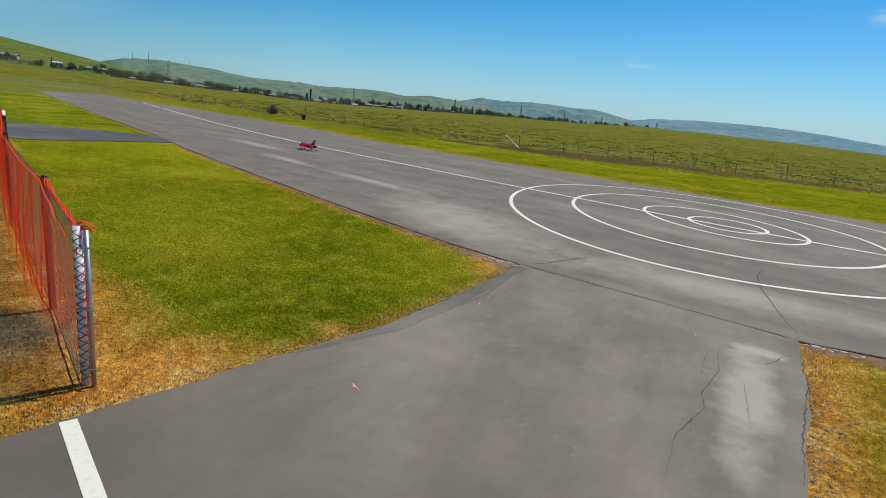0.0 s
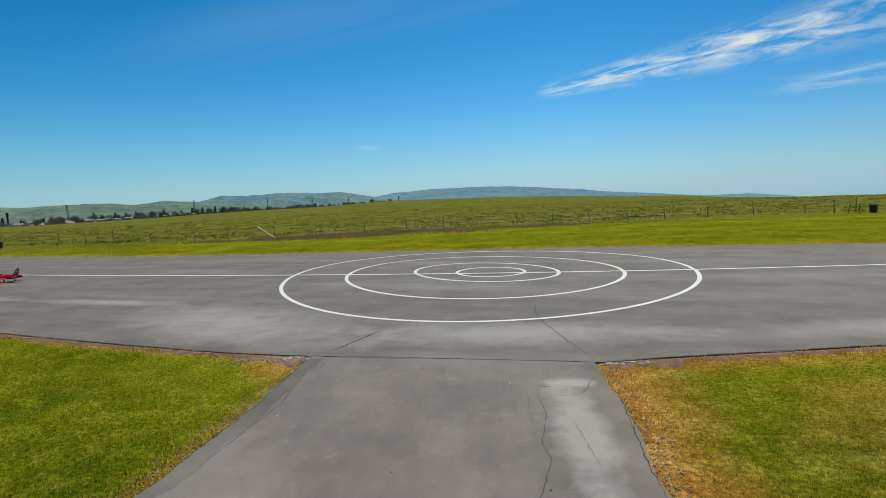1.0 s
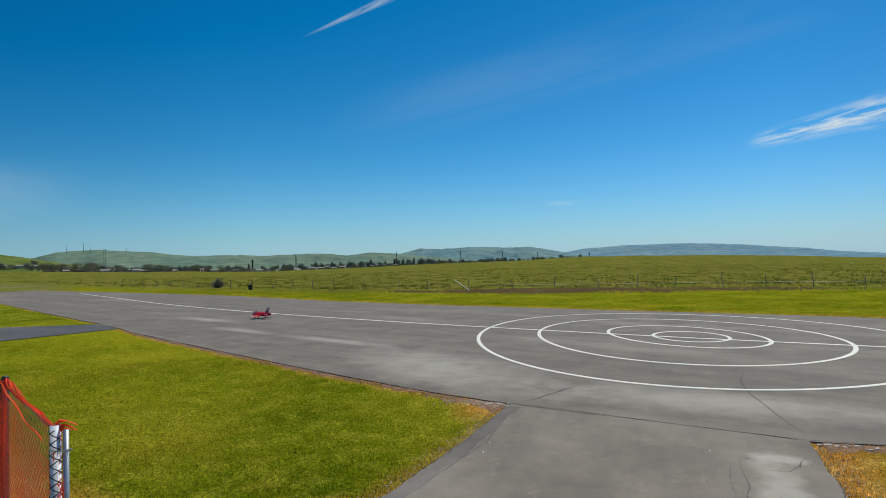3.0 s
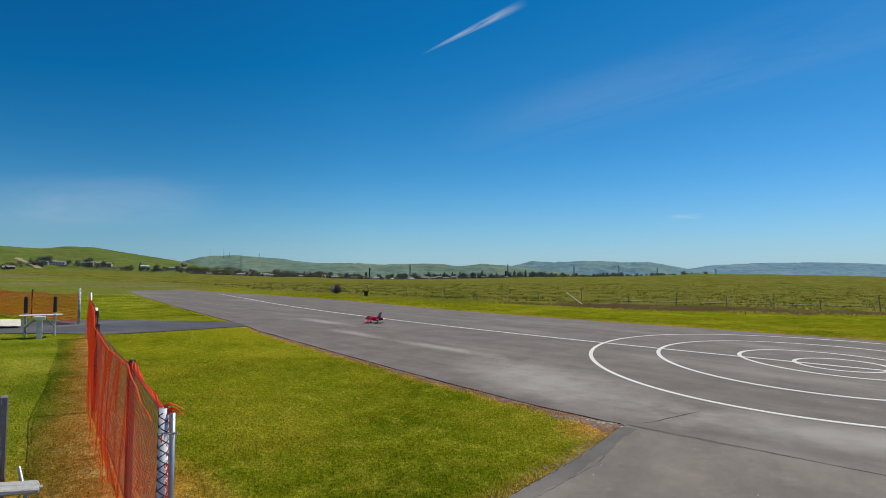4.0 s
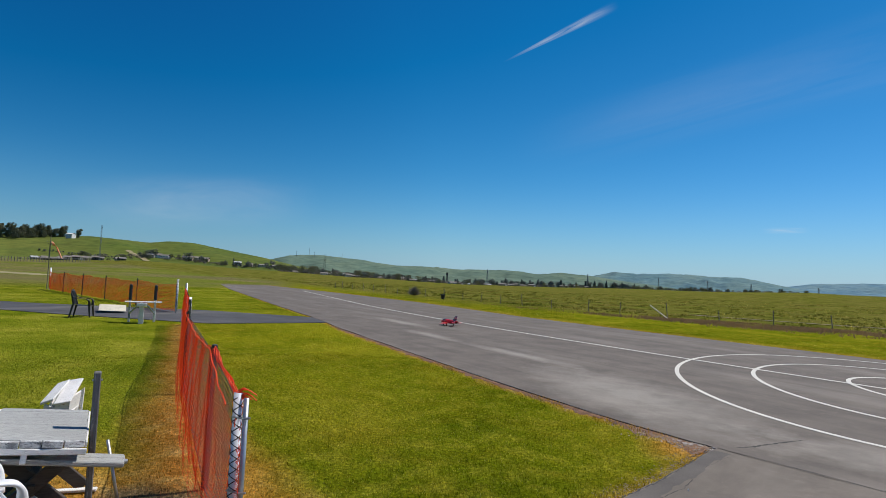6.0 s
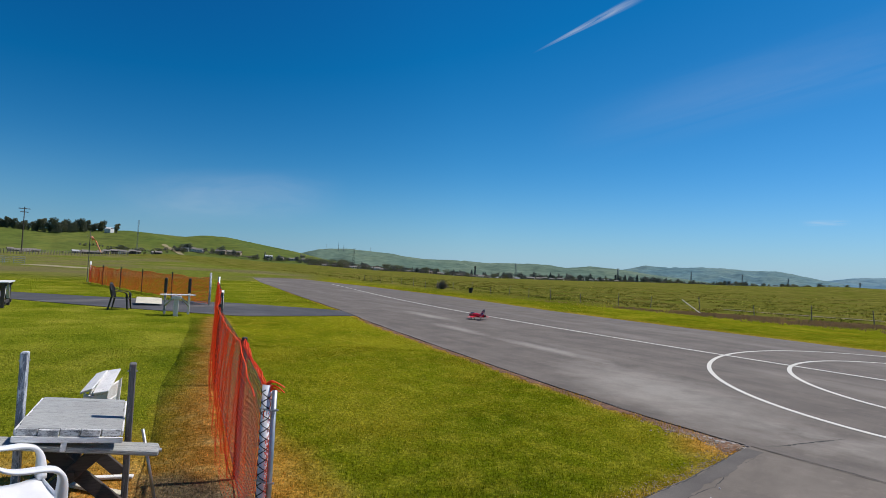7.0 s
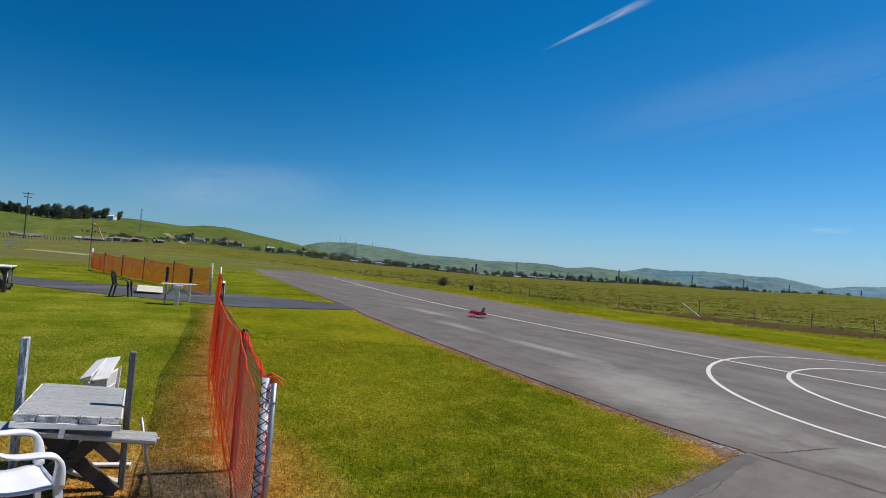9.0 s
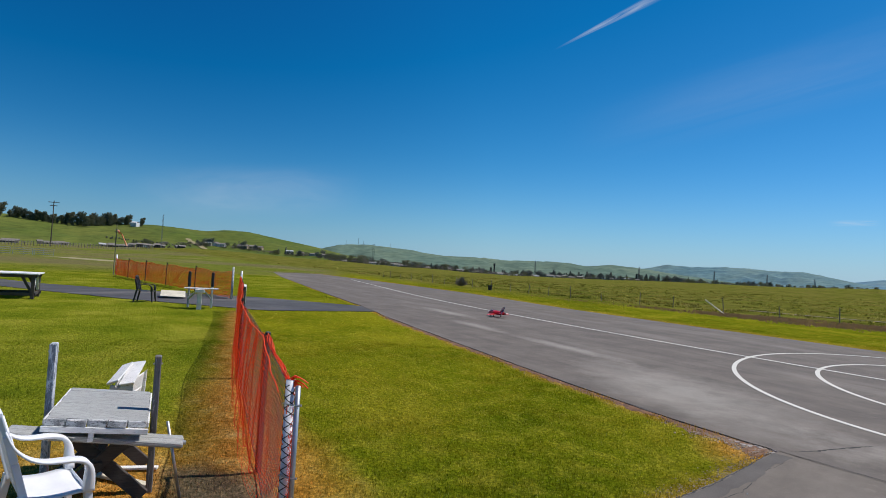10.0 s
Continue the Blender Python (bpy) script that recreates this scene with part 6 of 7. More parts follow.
TOWN = [29 + 29.5 * k / 49 for k in range(50)]
HILLSIDE = [(59.6, 0.3), (60.8, 0.35), (61.9, 0.34), (63.0, 0.40), (65.9, 0.60), (66.6, 0.66), (67.3, 0.64), (69.2, 0.70), (69.9, 0.76), (70.4, 0.72)]
for k in range(len(TOWN) + len(HILLSIDE)):
    if k < len(TOWN):
        a = TOWN[k] + rng.uniform(-0.3, 0.3)
        p = drop(*bearing(a, rng.uniform(770, 940)))
        w = rng.uniform(6, 12) if a > 34 else rng.uniform(4, 7)
    else:
        a, el = HILLSIDE[k - len(TOWN)]
        p = sighted(a, el)
        w = rng.uniform(9, 15)
    if p:
        wall, tone = ((M_WALL_PALE, "pale stucco"), (M_WALL_TAN, "tan stucco"), (M_WALL_TAN, "brown stucco"), (M_WHITE_WOOD, "white board"))[rng.randrange(4)]
        roof, rtone = (M_ROOF, "grey shingle roof") if rng.random() < 0.82 else (M_ROOF_METAL, "pale sheet roof")
        house(p, w * p.length / 900, w * 0.7 * p.length / 900, rng.uniform(2.4, 4.2) * p.length / 900, wall, roof, f"small {tone} house with {rtone} among trees", a + rng.uniform(-25, 25))
FARM = [(85.2, 0.18, 16, 3.0, "M_WALL_TAN", "M_ROOF"), (83.3, 0.3, 5, 3.2, "M_WHITE_WOOD", "M_ROOF_METAL"), (82.6, 0.28, 11, 2.6, "M_WALL_TAN", "M_ROOF"), (81.9, 0.3, 9, 2.8, "M_WALL_TAN", "M_ROOF"),
        (78.6, 0.18, 10, 2.4, "M_WALL_TAN", "M_ROOF"), (77.0, 0.16, 9, 2.4, "M_WALL_TAN", "M_ROOF"), (75.6, 0.16, 12, 3.4, "M_WHITE_WOOD", "M_ROOF"), (74.7, 0.14, 7, 2.4, "M_WALL_TAN", "M_ROOF"), (72.9, 0.3, 7, 2.6, "M_WALL_TAN", "M_ROOF")]
MATS = {"M_WALL_TAN": M_WALL_TAN, "M_WHITE_WOOD": M_WHITE_WOOD, "M_WALL_PALE": M_WALL_PALE, "M_ROOF": M_ROOF, "M_ROOF_METAL": M_ROOF_METAL}
for a, el, w, h, wm, rm in FARM:
    p = drop(*bearing(a, 480))
    house(p, w * 0.55, 4.5, h * 0.7, MATS[wm], MATS[rm], "low farm shed with a shallow roof below the hill", a + rng.uniform(-15, 15), 2, "farm_shed")
for a, el, w, h, dark in ((85.5, 0.2, 15, 2.4, 1), (83.3, 0.4, 4, 2.8, 0), (82.3, 0.35, 9, 1.8, 1), (81.5, 0.35, 5, 2.2, 0), (78.9, 0.3, 5, 2.2, 0), (78.2, 0.3, 5, 2.6, 1), (77.6, 0.35, 19, 1.6, 1), (76.6, 0.3, 6, 2.6, 0),
                       (76.0, 0.3, 7, 3.0, 1), (75.3, 0.33, 5, 2.4, 0), (74.6, 0.33, 6, 2.8, 1), (74.2, 0.3, 5, 2.0, 0), (72.6, 0.35, 6, 2.2, 1)):
    p = drop(*bearing(a, 430 + 40 * rng.random()))
    house(p, w * 0.6, 4.0, h * 0.75, M_DARK_WOOD if dark else M_WALL_TAN, M_ROOF if dark or rng.random() < 0.75 else M_ROOF_METAL, "low dark timber farm shed below the hill" if dark else "small tan farm shed with a shallow roof", a + rng.uniform(-15, 15), 1, "farm_shed")
p = sighted(76.5, 1.98)
house(p, 13, 10, 7.5, M_WHITE_WOOD, M_WHITE_WOOD, "plain white hilltop building beside dark eucalyptus trees", 35, 0)


# ---- poles, towers, windsock ----
def utility_pole(a, r, h, label="tall wooden utility pole with crossarms"):
    p = drop(*bearing(a, r))
    t = thing("utility_pole", label, "utility pole", pose(p.x, p.y, p.z, 0, 0, a))
    bm = bmesh.new()
    cyl(bm, 0.16, 0.10, h, None, 8)
    part("pole", bm, M_BARK, t)
    for z in (h - 0.5, h - 1.4):
        bm = bmesh.new()
        box(bm, 2.6 if z > h - 1 else 1.8, 0.14, 0.16, at(0, 0, z), 0.01)
        arm = part("crossarm", bm, M_BARK, t)
        for x in (-1.1, -0.5, 0.5, 1.1):
            if abs(x) < (1.3 if z > h - 1 else 0.9):
                bm = bmesh.new()
                cyl(bm, 0.06, 0.05, 0.22, at(x, 0, z + 0.08), 6)
                part("insulator", bm, M_GALV, arm)
    return t


def lattice_tower(a, r, h, w, label, arms=0, mat=None):
    p = drop(*bearing(a, r))
    t = thing("lattice_tower", label, "tower", pose(p.x, p.y, p.z - 0.5, 0, 0, a + 20))
    th = (0.00018 if arms else 0.00011) * r
    half = lambda z: w / 2 * (1 - 0.8 * z / h) if arms else w / 2
    n = 9
    for sx in (-1, 1):
        for sy in (-1, 1):
            bm = bmesh.new()
            rod(bm, (sx * half(0), sy * half(0), 0), (sx * half(h), sy * half(h), h), th, 4)
            part("corner_leg", bm, mat or M_STEEL_FAR, t)
    bm = bmesh.new()
    for k in range(n):
        z0, z1 = h * k / n, h * (k + 1) / n
        for sy in (-1, 1):
            rod(bm, (-half(z0), sy * half(z0), z0), (half(z1), sy * half(z1), z1), th * 0.5, 3)
            rod(bm, (sy * half(z0), -half(z0), z0), (sy * half(z1), half(z1), z1), th * 0.5, 3)
    part("bracing", bm, mat or M_STEEL_FAR, t)
    for k in range(arms):
        bm = bmesh.new()
        z = h * (0.72 + 0.1 * k)
        rod(bm, (-w * 0.95, 0, z), (w * 0.95, 0, z), th * 0.7, 4)
        part("crossarm", bm, mat or M_STEEL_FAR, t)
    return t


utility_pole(82.55, 190, 12.6)
utility_pole(77.9, 330, 9.5)
lattice_tower(74.3, 420, 23, 0.55, "slim lattice radio mast on the farm land")
lattice_tower(54.85, 900, 33, 2.6, "slim lattice radio mast in front of green hills", 0, M_DARK_POST)
for a, h in ((57.6, 25), (56.4, 38), (55.9, 24), (53.2, 22)):
    p = sighted(a, float(np.interp(a, [53.2, 57.6], [1.55, 1.55])))
    if p:
        bm = bmesh.new()
        cyl(bm, 0.9, 0.4, h, at(p.x, p.y, p.z - 1), 6)
        solid("radio_mast", bm, M_STEEL_FAR, "thin radio mast on the hill ridge", "mast", group="ridge masts")
lattice_tower(38.55, 900, 27, 3.2, "steel power pylon rising above the town", 3)
lattice_tower(28.7, 900, 23, 2.8, "steel power pylon rising above the town", 3)
for a, h in ((22.2, 21), (18.0, 18), (14.5, 14), (9.5, 10)):
    lattice_tower(a, 950, h, 2.2, "small distant steel power pylon", 3)
p = drop(*bearing(42.6, 860))
bm = bmesh.new()
cyl(bm, 1.1, 1.0, 19, at(p.x, p.y, p.z - 1), 10)
cyl(bm, 1.5, 1.5, 4, at(p.x, p.y, p.z + 14), 10)
solid("chimney_stack", bm, M_DARK_POST, "dark stubby chimney stack among the town roofs", "chimney")
p = drop(*bearing(28.9, 860))
bm = bmesh.new()
cyl(bm, 1.4, 1.4, 12, at(p.x, p.y, p.z - 1), 10)
solid("water_stack", bm, M_DARK_POST, "dark round stack below a power pylon", "stack")

wx, wy = bearing(77.9, 40.3)
sock = thing("windsock", "faded orange windsock drooping from a thin pole behind the net fence", "windsock", pose(wx, wy, 0, 0, 0, 78))
bm = bmesh.new()
cyl(bm, 0.026, 0.017, 3.12, None, 8)
part("pole", bm, M_FIELD_POST, sock)
bm = bmesh.new()
loft(bm, [[(0.08 + 0.50 * f - r * math.cos(t) * (0.4 + 0.5 * f), r * math.sin(t), 2.62 + 0.10 * math.sin(math.pi * min(1, f * 1.6)) - 0.78 * f ** 1.7 + r * math.cos(t) * (0.9 - 0.4 * f)) for t in np.linspace(0, 2 * math.pi, 13)[:-1]] for f, r in ((0, 0.13), (0.12, 0.135), (0.25, 0.125), (0.4, 0.115), (0.6, 0.10), (0.8, 0.085), (1.0, 0.07))], cap=False)
sm, snt, sbs = material("windsock_cloth", 0.8)
snt.links.new(ramp(snt, noise_tex(snt, coords(snt), 3), [(0.3, (0.75, 0.16, 0.05)), (0.7, (0.80, 0.45, 0.30))]), sbs.inputs["Base Color"])
part("sock", bm, sm, sock, "drooping orange cloth sock")
bm = bmesh.new()
for k in range(12):
    t0, t1 = 2 * math.pi * k / 12, 2 * math.pi * (k + 1) / 12
    rod(bm, (0.10 + 0.07 * math.cos(t0), 0.10 * math.sin(t0), 2.62 + 0.06 * math.cos(t0)), (0.10 + 0.07 * math.cos(t1), 0.10 * math.sin(t1), 2.62 + 0.06 * math.cos(t1)), 0.008, 4)
rod(bm, (0, 0, 2.68), (0.06, 0, 2.66), 0.008, 4)
part("hoop", bm, M_GALV, sock)

# wooden corral fence and steel gates at the farm
corral = thing("corral_fence", "row of dark wooden fence posts in front of the farm", "fence", at(0, 0, 0))
bm = bmesh.new()
box(bm, 0.15, 0.15, 1.4, at(0, 0, 0.55), 0.02)
post_me = mesh_of(bm, "post", M_FIELD_POST)
pts = []
for k in range(64):
    a = 88 - 13 * k / 63
    x, y = bearing(a, float(np.interp(-a, [-88, -75], [175, 196])))
    p = drop(x, y)
    pts.append(p)
    o = new("post", post_me)
    o.parent = corral
    o.matrix_basis = pose(p.x, p.y, p.z, rng.uniform(-3, 3), rng.uniform(-3, 3), rng.uniform(0, 90))
for z in (0.5, 1.0):
    bm = bmesh.new()
    for a, b in zip(pts, pts[1:]):
        rod(bm, a + Vector((0, 0, z)), b + Vector((0, 0, z)), 0.03, 3)
    part("rail", bm, M_FIELD_POST, corral)
for a in (85.9, 84.3, 83.0):
    x, y = bearing(a, 92)
    p = drop(x, y)
    g = thing("farm_gate", "grey tubular steel farm gate panel in the pasture", "gate", pose(p.x, p.y, p.z, 0, 0, 84), group="farm gates")
    for z in (0.15, 0.4, 0.65, 0.9):
        bm = bmesh.new()
        rod(bm, (-1.15, 0, z), (1.15, 0, z), 0.025, 6)
        part("rail", bm, M_GALV, g)
    for xx in (-1.15, 0, 1.15):
        bm = bmesh.new()
        rod(bm, (xx, 0, 0), (xx, 0, 0.95), 0.028, 6)
        part("stile", bm, M_GALV, g)


# ---- tracks and weedy strips ----
def strip(name, pts, width, mat, label, category, lift=0.03, wob=0.25, seed=1):
    rng = random.Random(seed)
    vs, fs = [], []
    n = len(pts)
    for i, (x, y) in enumerate(pts):
        a, b = Vector(pts[max(i - 1, 0)]), Vector(pts[min(i + 1, n - 1)])
        d = (b - a).normalized()
        w = width / 2 * (1 + rng.uniform(-wob, wob)) * (0.15 if i in (0, n - 1) else 1)
        for k in (-1, 0, 1):
            q = (x - d.y * k * w, y + d.x * k * w)
            vs.append((*q, drop(*q).z + lift))
    for i in range(n - 1):
        for k in range(2):
            o = i * 3 + k
            fs.append((o, o + 1, o + 4, o + 3))
    return tagged(new(name, arrays_mesh(name, vs, fs, mat, True)), label, category, kind="structure")


strip("field_track", [(x, float(along(FIELD, x)) + 5.5 + 0.3 * math.sin(x * 0.2)) for x in np.linspace(-14, 14, 60)], 0.7, plain("dull_dirt_track", (0.17, 0.14, 0.075), 0.95, vary=0.35, scale=0.5, grain=8), "dull dirt track through the rough field", "dirt track", 0.05)
strip("farm_track", [bearing(a, 88 - 1.2 * (82.5 - a) ** 1.4) for a in np.linspace(82.2, 77.5, 30)], 4.5, M_TRACK, "pale dirt track across the pasture", "dirt track")
strip("hill_road", [tuple(bearing(a, r)) for a, r in zip(np.linspace(70.6, 72.2, 24), np.linspace(1010, 1130, 24))], 9, M_TRACK, "pale dirt road climbing the green hill", "dirt road", 0.8)


# ---- clouds ----
def cloud(name, a0, e0, a1, e1, width_deg, dist, label, scale, thin, seed, streak=(1, 5, 1), taper=(1, 1), rise=0.45):
    """A thin sheet of high cloud seen from (a0, e0) to (a1, e1), torn into wisps."""
    def dirv(a, e):
        a, e = radians(a), radians(e)
        return Vector((-math.sin(a) * math.cos(e), math.cos(a) * math.cos(e), math.sin(e)))
    p0, p1 = dirv(a0, e0) * dist, dirv(a1, e1) * dist
    mid = (p0 + p1) / 2
    x = (p1 - p0).normalized()
    nrm = (-mid).normalized()
    y = nrm.cross(x).normalized()
    L, W = (p1 - p0).length, 2 * dist * math.tan(radians(width_deg / 2))
    nx, ny = 24, 8
    vs = [(L * (i / nx - 0.5), W * (j / ny - 0.5) * (taper[0] + (taper[1] - taper[0]) * i / nx), 0.02 * L * math.sin(3 * i / nx + seed) * math.cos(2 * j / ny)) for j in range(ny + 1) for i in range(nx + 1)]
    fs = [(j * (nx + 1) + i, j * (nx + 1) + i + 1, (j + 1) * (nx + 1) + i + 1, (j + 1) * (nx + 1) + i) for j in range(ny) for i in range(nx)]
    m = bpy.data.materials.new(name)
    m.use_nodes = True
    nt = m.node_tree
    nt.nodes.clear()
    out = nt.nodes.new("ShaderNodeOutputMaterial")
    along_ = nt.nodes.new("ShaderNodeAttribute")
    along_.attribute_name = "spread"
    g = along_.outputs["Vector"]
    sep = nt.nodes.new("ShaderNodeSeparateXYZ")
    nt.links.new(g, sep.inputs[0])

    def fade(v, lo, hi):
        r = nt.nodes.new("ShaderNodeValToRGB")
        r.color_ramp.interpolation = "EASE"
        els = r.color_ramp.elements
        els.new(lo), els.new(hi)
        for e, (p, c) in zip(els, ((0, 0), (lo, 1), (hi, 1), (1, 0))):
            e.position, e.color = p, (c, c, c, 1)
        nt.links.new(v, r.inputs["Fac"])
        return r.outputs["Color"]

    def times(p, q):
        n = nt.nodes.new("ShaderNodeMath")
        n.operation = "MULTIPLY"
        for v, i in ((p, 0), (q, 1)):
            if hasattr(v, "links"):
                nt.links.new(v, n.inputs[i])
            else:
                n.inputs[i].default_value = v
        return n.outputs[0]

    off = nt.nodes.new("ShaderNodeMapping")
    off.inputs["Location"].default_value = (seed * 3.7, seed * 1.3, 0)
    off.inputs["Rotation"].default_value = (0, 0, radians(8))
    off.inputs["Scale"].default_value = streak
    nt.links.new(g, off.inputs["Vector"])
    n1 = nt.nodes.new("ShaderNodeTexNoise")
    n1.inputs["Scale"].default_value, n1.inputs["Detail"].default_value, n1.inputs["Roughness"].default_value, n1.inputs["Distortion"].default_value = scale, 9, 0.62, 0.6
    nt.links.new(off.outputs["Vector"], n1.inputs["Vector"])
    dens = ramp(nt, n1.outputs["Fac"], [(thin[0], (0, 0, 0)), (thin[1], (1, 1, 1))])
    alpha = times(times(times(dens, fade(sep.outputs[0], rise, 0.6)), fade(sep.outputs[1], 0.44, 0.56)), thin[2])
    tr = nt.nodes.new("ShaderNodeBsdfTransparent")
    em = nt.nodes.new("ShaderNodeEmission")
    em.inputs["Color"].default_value, em.inputs["Strength"].default_value = (0.93, 0.97, 1.0, 1), 0.85
    mx = nt.nodes.new("ShaderNodeMixShader")
    nt.links.new(alpha, mx.inputs[0])
    nt.links.new(tr.outputs[0], mx.inputs[1])
    nt.links.new(em.outputs[0], mx.inputs[2])
    nt.links.new(mx.outputs[0], out.inputs["Surface"])
    me = arrays_mesh(name, vs, fs, m, True)
    me.attributes.new("spread", "FLOAT_VECTOR", "POINT").data.foreach_set("vector", [c for j in range(ny + 1) for i in range(nx + 1) for c in (i / nx, j / ny, 0.0)])
    ob = tagged(new(name, me), label, "cloud", kind="structure")
    mat4 = Matrix((x, y, nrm)).transposed().to_4x4()
    mat4.translation = mid
    ob.matrix_world = mat4
    ob.visible_shadow = False
    return ob


cloud("cloud_main", -4.2, 9.9, -40, 13.2, 7.0, 4400, "bright white wispy cloud streaming over the fields", 2.2, (0.40, 0.66, 0.92), 1, (3.6, 2.4, 1), (0.22, 1.0), 0.10)
cloud("cloud_lower", -23, 8.2, -40, 8.6, 2.2, 4380, "thin white cloud wisp", 2.0, (0.42, 0.68, 0.6), 5, (1.6, 2.0, 1))
cloud("cirrus_streak", 38, 21.4, 26.5, 26.2, 1.0, 4300, "thin bright cirrus streak", 2.0, (0.25, 0.8, 0.9), 2, (0.8, 1.2, 1), (0.15, 1.2))
cloud("low_haze", 79, 4.6, 55, 7.2, 6.0, 4390, "faint pale haze of thin cloud over the hills", 1.5, (0.15, 0.95, 0.24), 11, (2.0, 1.6, 1))
cloud("cirrus_veil", 38, 12.5, -16, 20.5, 7, 4350, "faint broad veil of high cirrus", 1.6, (0.3, 0.9, 0.13), 3, (0.8, 1.6, 1))
cloud("cirrus_wisp", 14, 5.6, 10, 5.6, 0.7, 4300, "small faint cirrus wisp", 2.0, (0.35, 0.8, 0.4), 7, (0.8, 2.0, 1))


# ---- grass ----
def blades(name, xs_, ys_, height, width, label, seed, bend=0.6):
    """One triangle pair a blade, leaning at random."""
    rs = np.random.RandomState(seed)
    n = len(xs_)
    a = rs.uniform(0, 2 * np.pi, n)
    h = height * rs.uniform(0.55, 1.25, n)
    w = width * rs.uniform(0.6, 1.3, n)
    b = rs.uniform(0, 2 * np.pi, n)
    lean = bend * h * rs.uniform(0.1, 1.0, n)
    zg = land(xs_, ys_) + 0.0
    zg = zg + np.clip(0.014 * ripple(xs_, ys_, 1.1) + 0.008 * ripple(xs_ + 2, ys_, 3.1), -0.02, 0.03) * (np.hypot(xs_, ys_) < 30)
    ca, sa, cb, sb = np.cos(a), np.sin(a), np.cos(b), np.sin(b)
    v = np.empty((n, 5, 3))
    v[:, 0] = np.stack([xs_ - ca * w, ys_ - sa * w, zg - 0.01], 1)
    v[:, 1] = np.stack([xs_ + ca * w, ys_ + sa * w, zg - 0.01], 1)
    v[:, 2] = np.stack([xs_ + ca * w * 0.7 + cb * lean * 0.35, ys_ + sa * w * 0.7 + sb * lean * 0.35, zg + h * 0.6], 1)
    v[:, 3] = np.stack([xs_ - ca * w * 0.7 + cb * lean * 0.35, ys_ - sa * w * 0.7 + sb * lean * 0.35, zg + h * 0.6], 1)
    v[:, 4] = np.stack([xs_ + cb * lean, ys_ + sb * lean, zg + h], 1)
    o = (np.arange(n) * 5)[:, None]
    me = bpy.data.meshes.new(name)
    me.vertices.add(n * 5)
    me.vertices.foreach_set("co", v.reshape(-1))
    loops = np.concatenate([o + 0, o + 1, o + 2, o + 3, o + 3, o + 2, o + 4], 1)
    me.loops.add(n * 7)
    me.loops.foreach_set("vertex_index", loops.reshape(-1).astype(np.int32))
    starts = np.stack([np.arange(n) * 7, np.arange(n) * 7 + 4], 1).reshape(-1)
    me.polygons.add(n * 2)
    me.polygons.foreach_set("loop_start", starts.astype(np.int32))
    me.update(calc_edges=True)
    me.validate()
    me.materials.append(M_BLADES)
    for nm, val in (("dry", dryness(xs_, ys_)), ("wild", wildness(xs_, ys_)), ("lush", lushness(xs_, ys_)), ("yellowed", yellowing(xs_, ys_)), ("pasture", grazed(xs_, ys_)), ("bare", bareness(xs_, ys_))):
        me.attributes.new(nm, "FLOAT", "POINT").data.foreach_set("value", np.repeat(val, 5).astype(np.float32))
    return tagged(new(name, me), label, "grass", kind="stuff")


def scatter(n, r0, r1, a0, a1, seed, power=1.0):
    rs = np.random.RandomState(seed)
    r = r0 + (r1 - r0) * rs.uniform(0, 1, n) ** power
    a = np.radians(rs.uniform(a0, a1, n))
    return -np.sin(a) * r, np.cos(a) * r


gx1, gy1 = scatter(300000, 2.2, 12, -50, 112, 1, 0.85)
keep = ~on_tarmac(gx1, gy1, -0.01) & (np.random.RandomState(9).uniform(0, 1, len(gx1)) > 0.15 * dryness(gx1, gy1))
blades("lawn_grass", gx1[keep], gy1[keep], 0.017, 0.0030, "short mown green turf with dry straw patches", 1)
gx2, gy2 = scatter(150000, 10, 26, -45, 108, 2, 0.9)
keep = ~on_tarmac(gx2, gy2, 0.0)
blades("far_lawn_grass", gx2[keep], gy2[keep], 0.015, 0.0060, "mown green turf farther from the taxiway", 2)
gx5, gy5 = scatter(70000, 25, 52, 30, 100, 12, 0.9)
keep = ~on_tarmac(gx5, gy5, 0.05)
blades("outer_lawn_grass", gx5[keep], gy5[keep], 0.022, 0.014, "uneven green grass beyond the side path", 12)
cl = np.random.RandomState(33)
cx3, cy3 = scatter(12000, 28, 120, -45, 75, 3, 1.2)
clump = (cy3 > along(FIELD, cx3) + 0.3) & (ripple(cx3, cy3, 0.21) + 0.6 * ripple(cx3 + 9, cy3, 0.57) > cl.uniform(-1.6, 1.8, len(cx3)))
cx3, cy3 = cx3[clump], cy3[clump]
per, girth = 9, cl.uniform(0.08, 0.30, len(cx3))
gx3 = (cx3[:, None] + girth[:, None] * cl.normal(0, 1, (len(cx3), per))).ravel()
gy3 = (cy3[:, None] + girth[:, None] * cl.normal(0, 1, (len(cx3), per))).ravel()
blades("field_weeds", gx3, gy3, 0.10, 0.045, "tall rough clumps of weeds and grass in the field", 3, 1.6)
bx = np.random.RandomState(4)
gx4 = bx.normal(-6, 5.5, 20000)
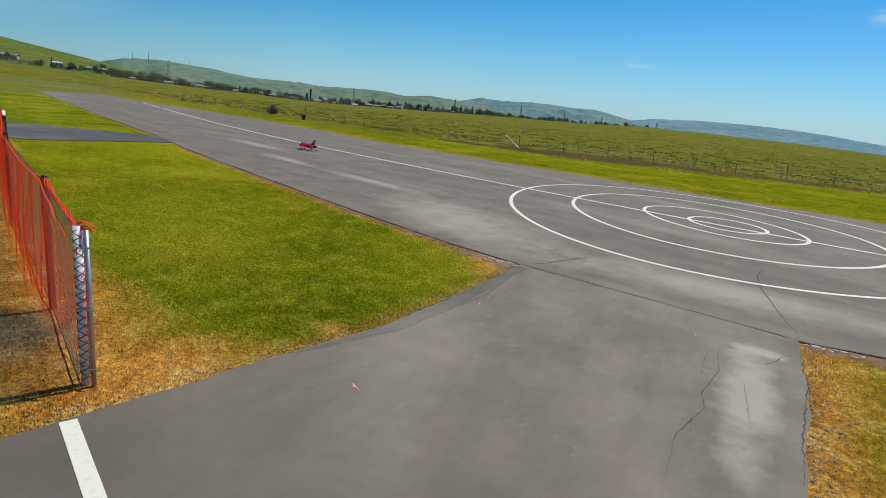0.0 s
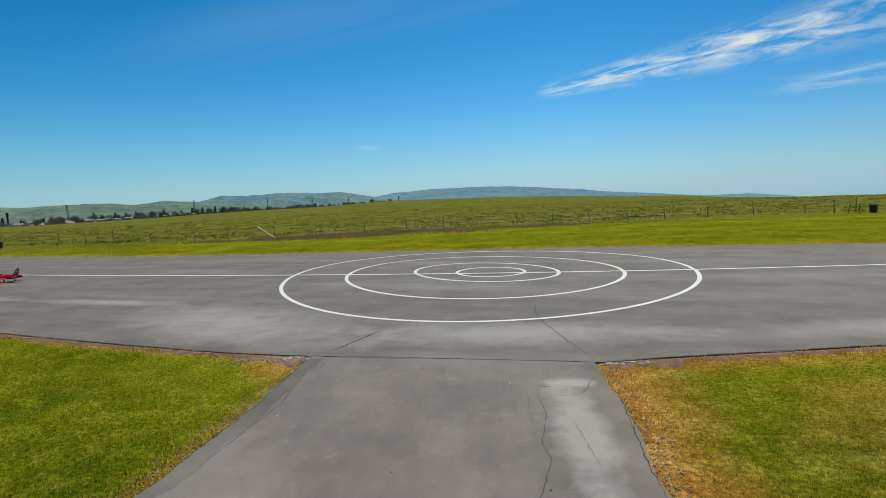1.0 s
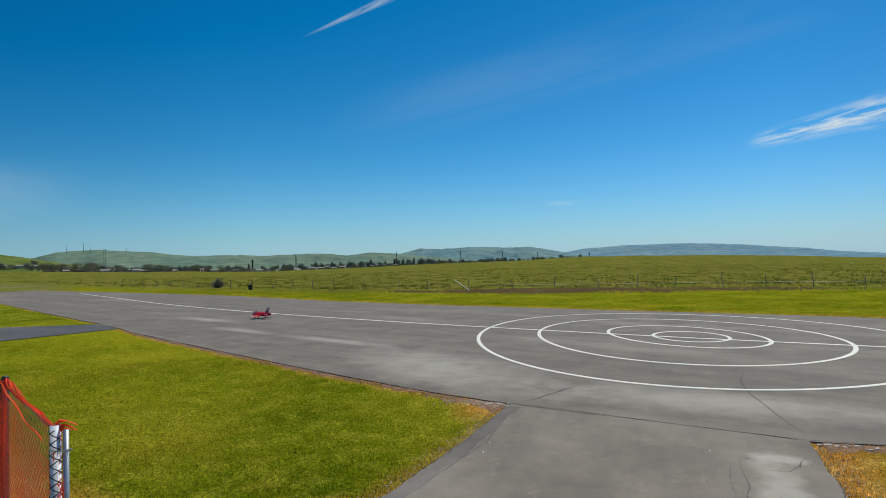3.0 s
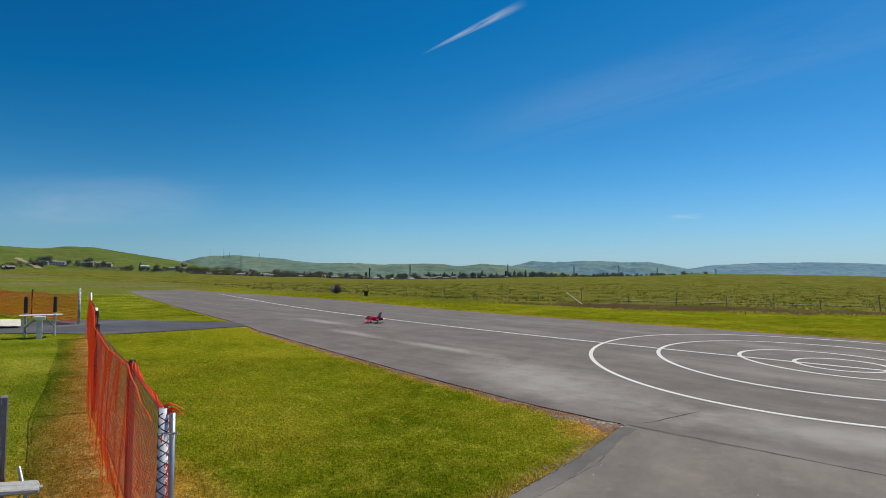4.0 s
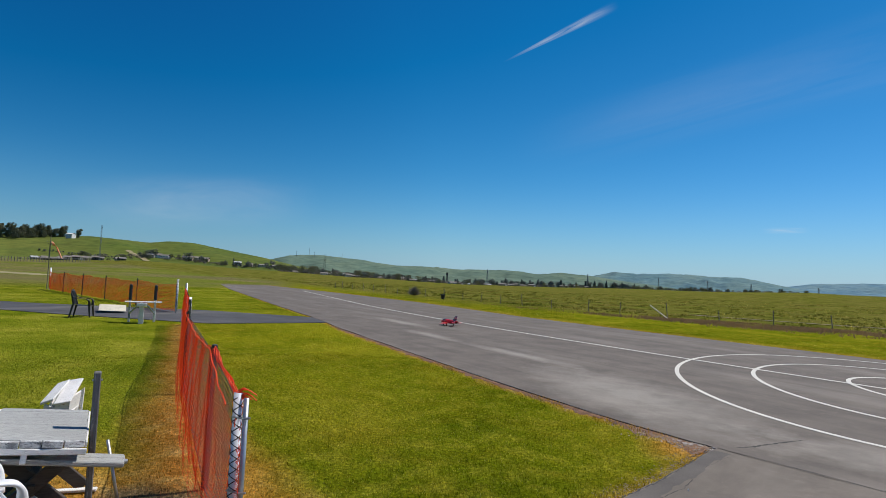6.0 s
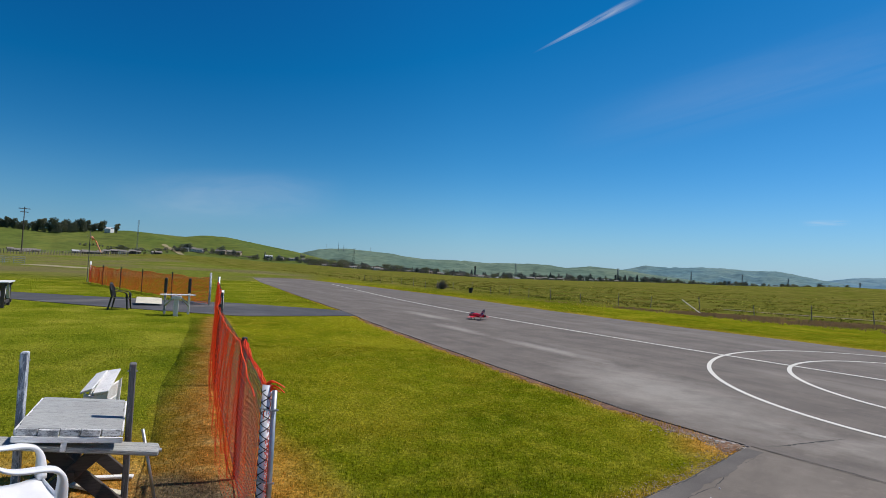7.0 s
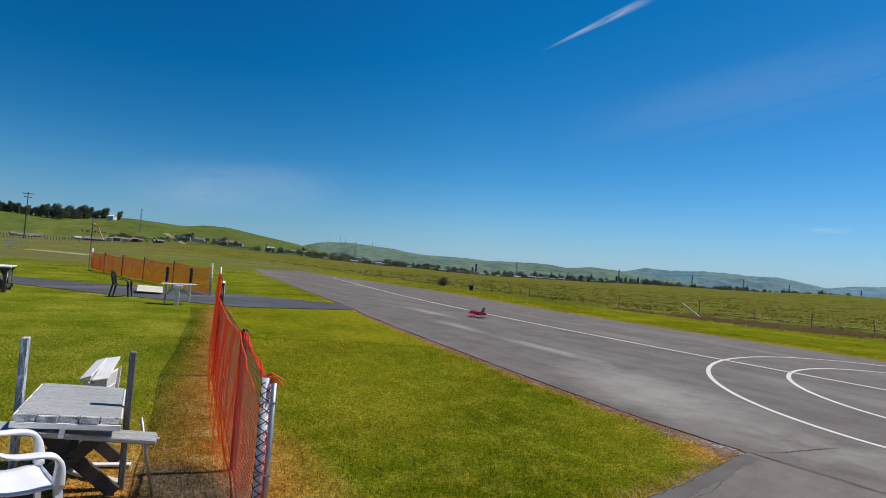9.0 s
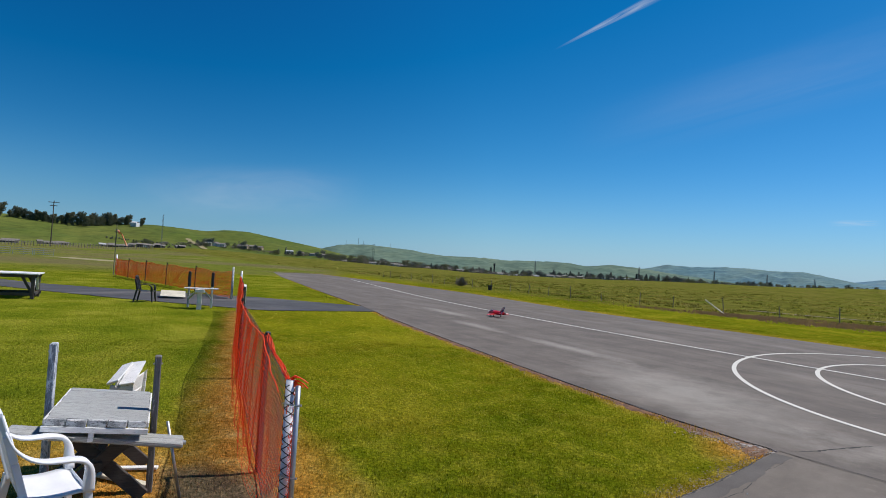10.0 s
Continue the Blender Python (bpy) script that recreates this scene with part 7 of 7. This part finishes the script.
gy4 = along(FIELD, gx4) - 2.2 + bx.normal(0, 1.2, 20000) * np.clip(1.2 - np.abs(gx4 + 6) / 18, 0.2, 1)
keep = ripple(gx4, gy4, 0.5) + bx.uniform(-0.7, 1.0, 20000) > 0
gx4, gy4 = gx4[keep], gy4[keep]
dock = blades("dock_weeds", gx4, gy4, 0.075, 0.030, "low reddish-brown weeds in front of the field fence", 5)
dock.data.materials[0] = M_BROWN_WEED


# ---- marks on the tarmac ----
bm = bmesh.new()
rows = []
for i in range(40):
    y = 2.6 + 3.72 * i / 39
    x0 = float(along(TAXI_L, y)) + 0.015
    w = (0.15 + 0.02 * math.sin(i * 0.7) + 0.012 * math.sin(i * 2.3)) * min(1, (i + 0.3) / 9)
    rows.append([bm.verts.new((x0 + w * f, y, TOP + 0.0012)) for f in (0, 0.5, 1)])
for r0, r1 in zip(rows, rows[1:]):
    for k in range(2):
        bm.faces.new((r0[k], r0[k + 1], r1[k + 1], r1[k]))
part("sealed_edge", bm, asphalt_material("old_sealer", (0.118, 0.106, 0.094), False), taxiway, "dark sealed strip along the slab edge")
pebble_rng = random.Random(77)
for k in range(14):
    x, y = pebble_rng.uniform(-2.0, 0.9), pebble_rng.uniform(1.2, 5.6)
    r = pebble_rng.uniform(0.004, 0.008)
    bm = bmesh.new()
    bmesh.ops.create_icosphere(bm, subdivisions=1, radius=r, matrix=pose(0, 0, 0, pebble_rng.uniform(0, 90), pebble_rng.uniform(0, 90), 0) @ Matrix.Diagonal((1, 0.8, 0.6, 1)))
    pale = k % 2 == 0
    solid("pebble", bm, M_WHITE_PIPE if pale else M_RUBBLE, "tiny white pebble lying on the taxiway asphalt" if pale else "tiny brown pebble lying on the taxiway asphalt", "pebble", at(x, y, TOP + r * 0.45), group="pebbles on the taxiway")
bm = crack([(-1.66, 2.53), (-1.63, 2.51), (-1.57, 2.48)], 0.035, 31, TOP + 0.0015)
part("paint_smear", bm, plain("worn_orange_paint", (0.62, 0.33, 0.20), 0.8, vary=0.4, scale=20), taxiway, "worn orange paint smear")
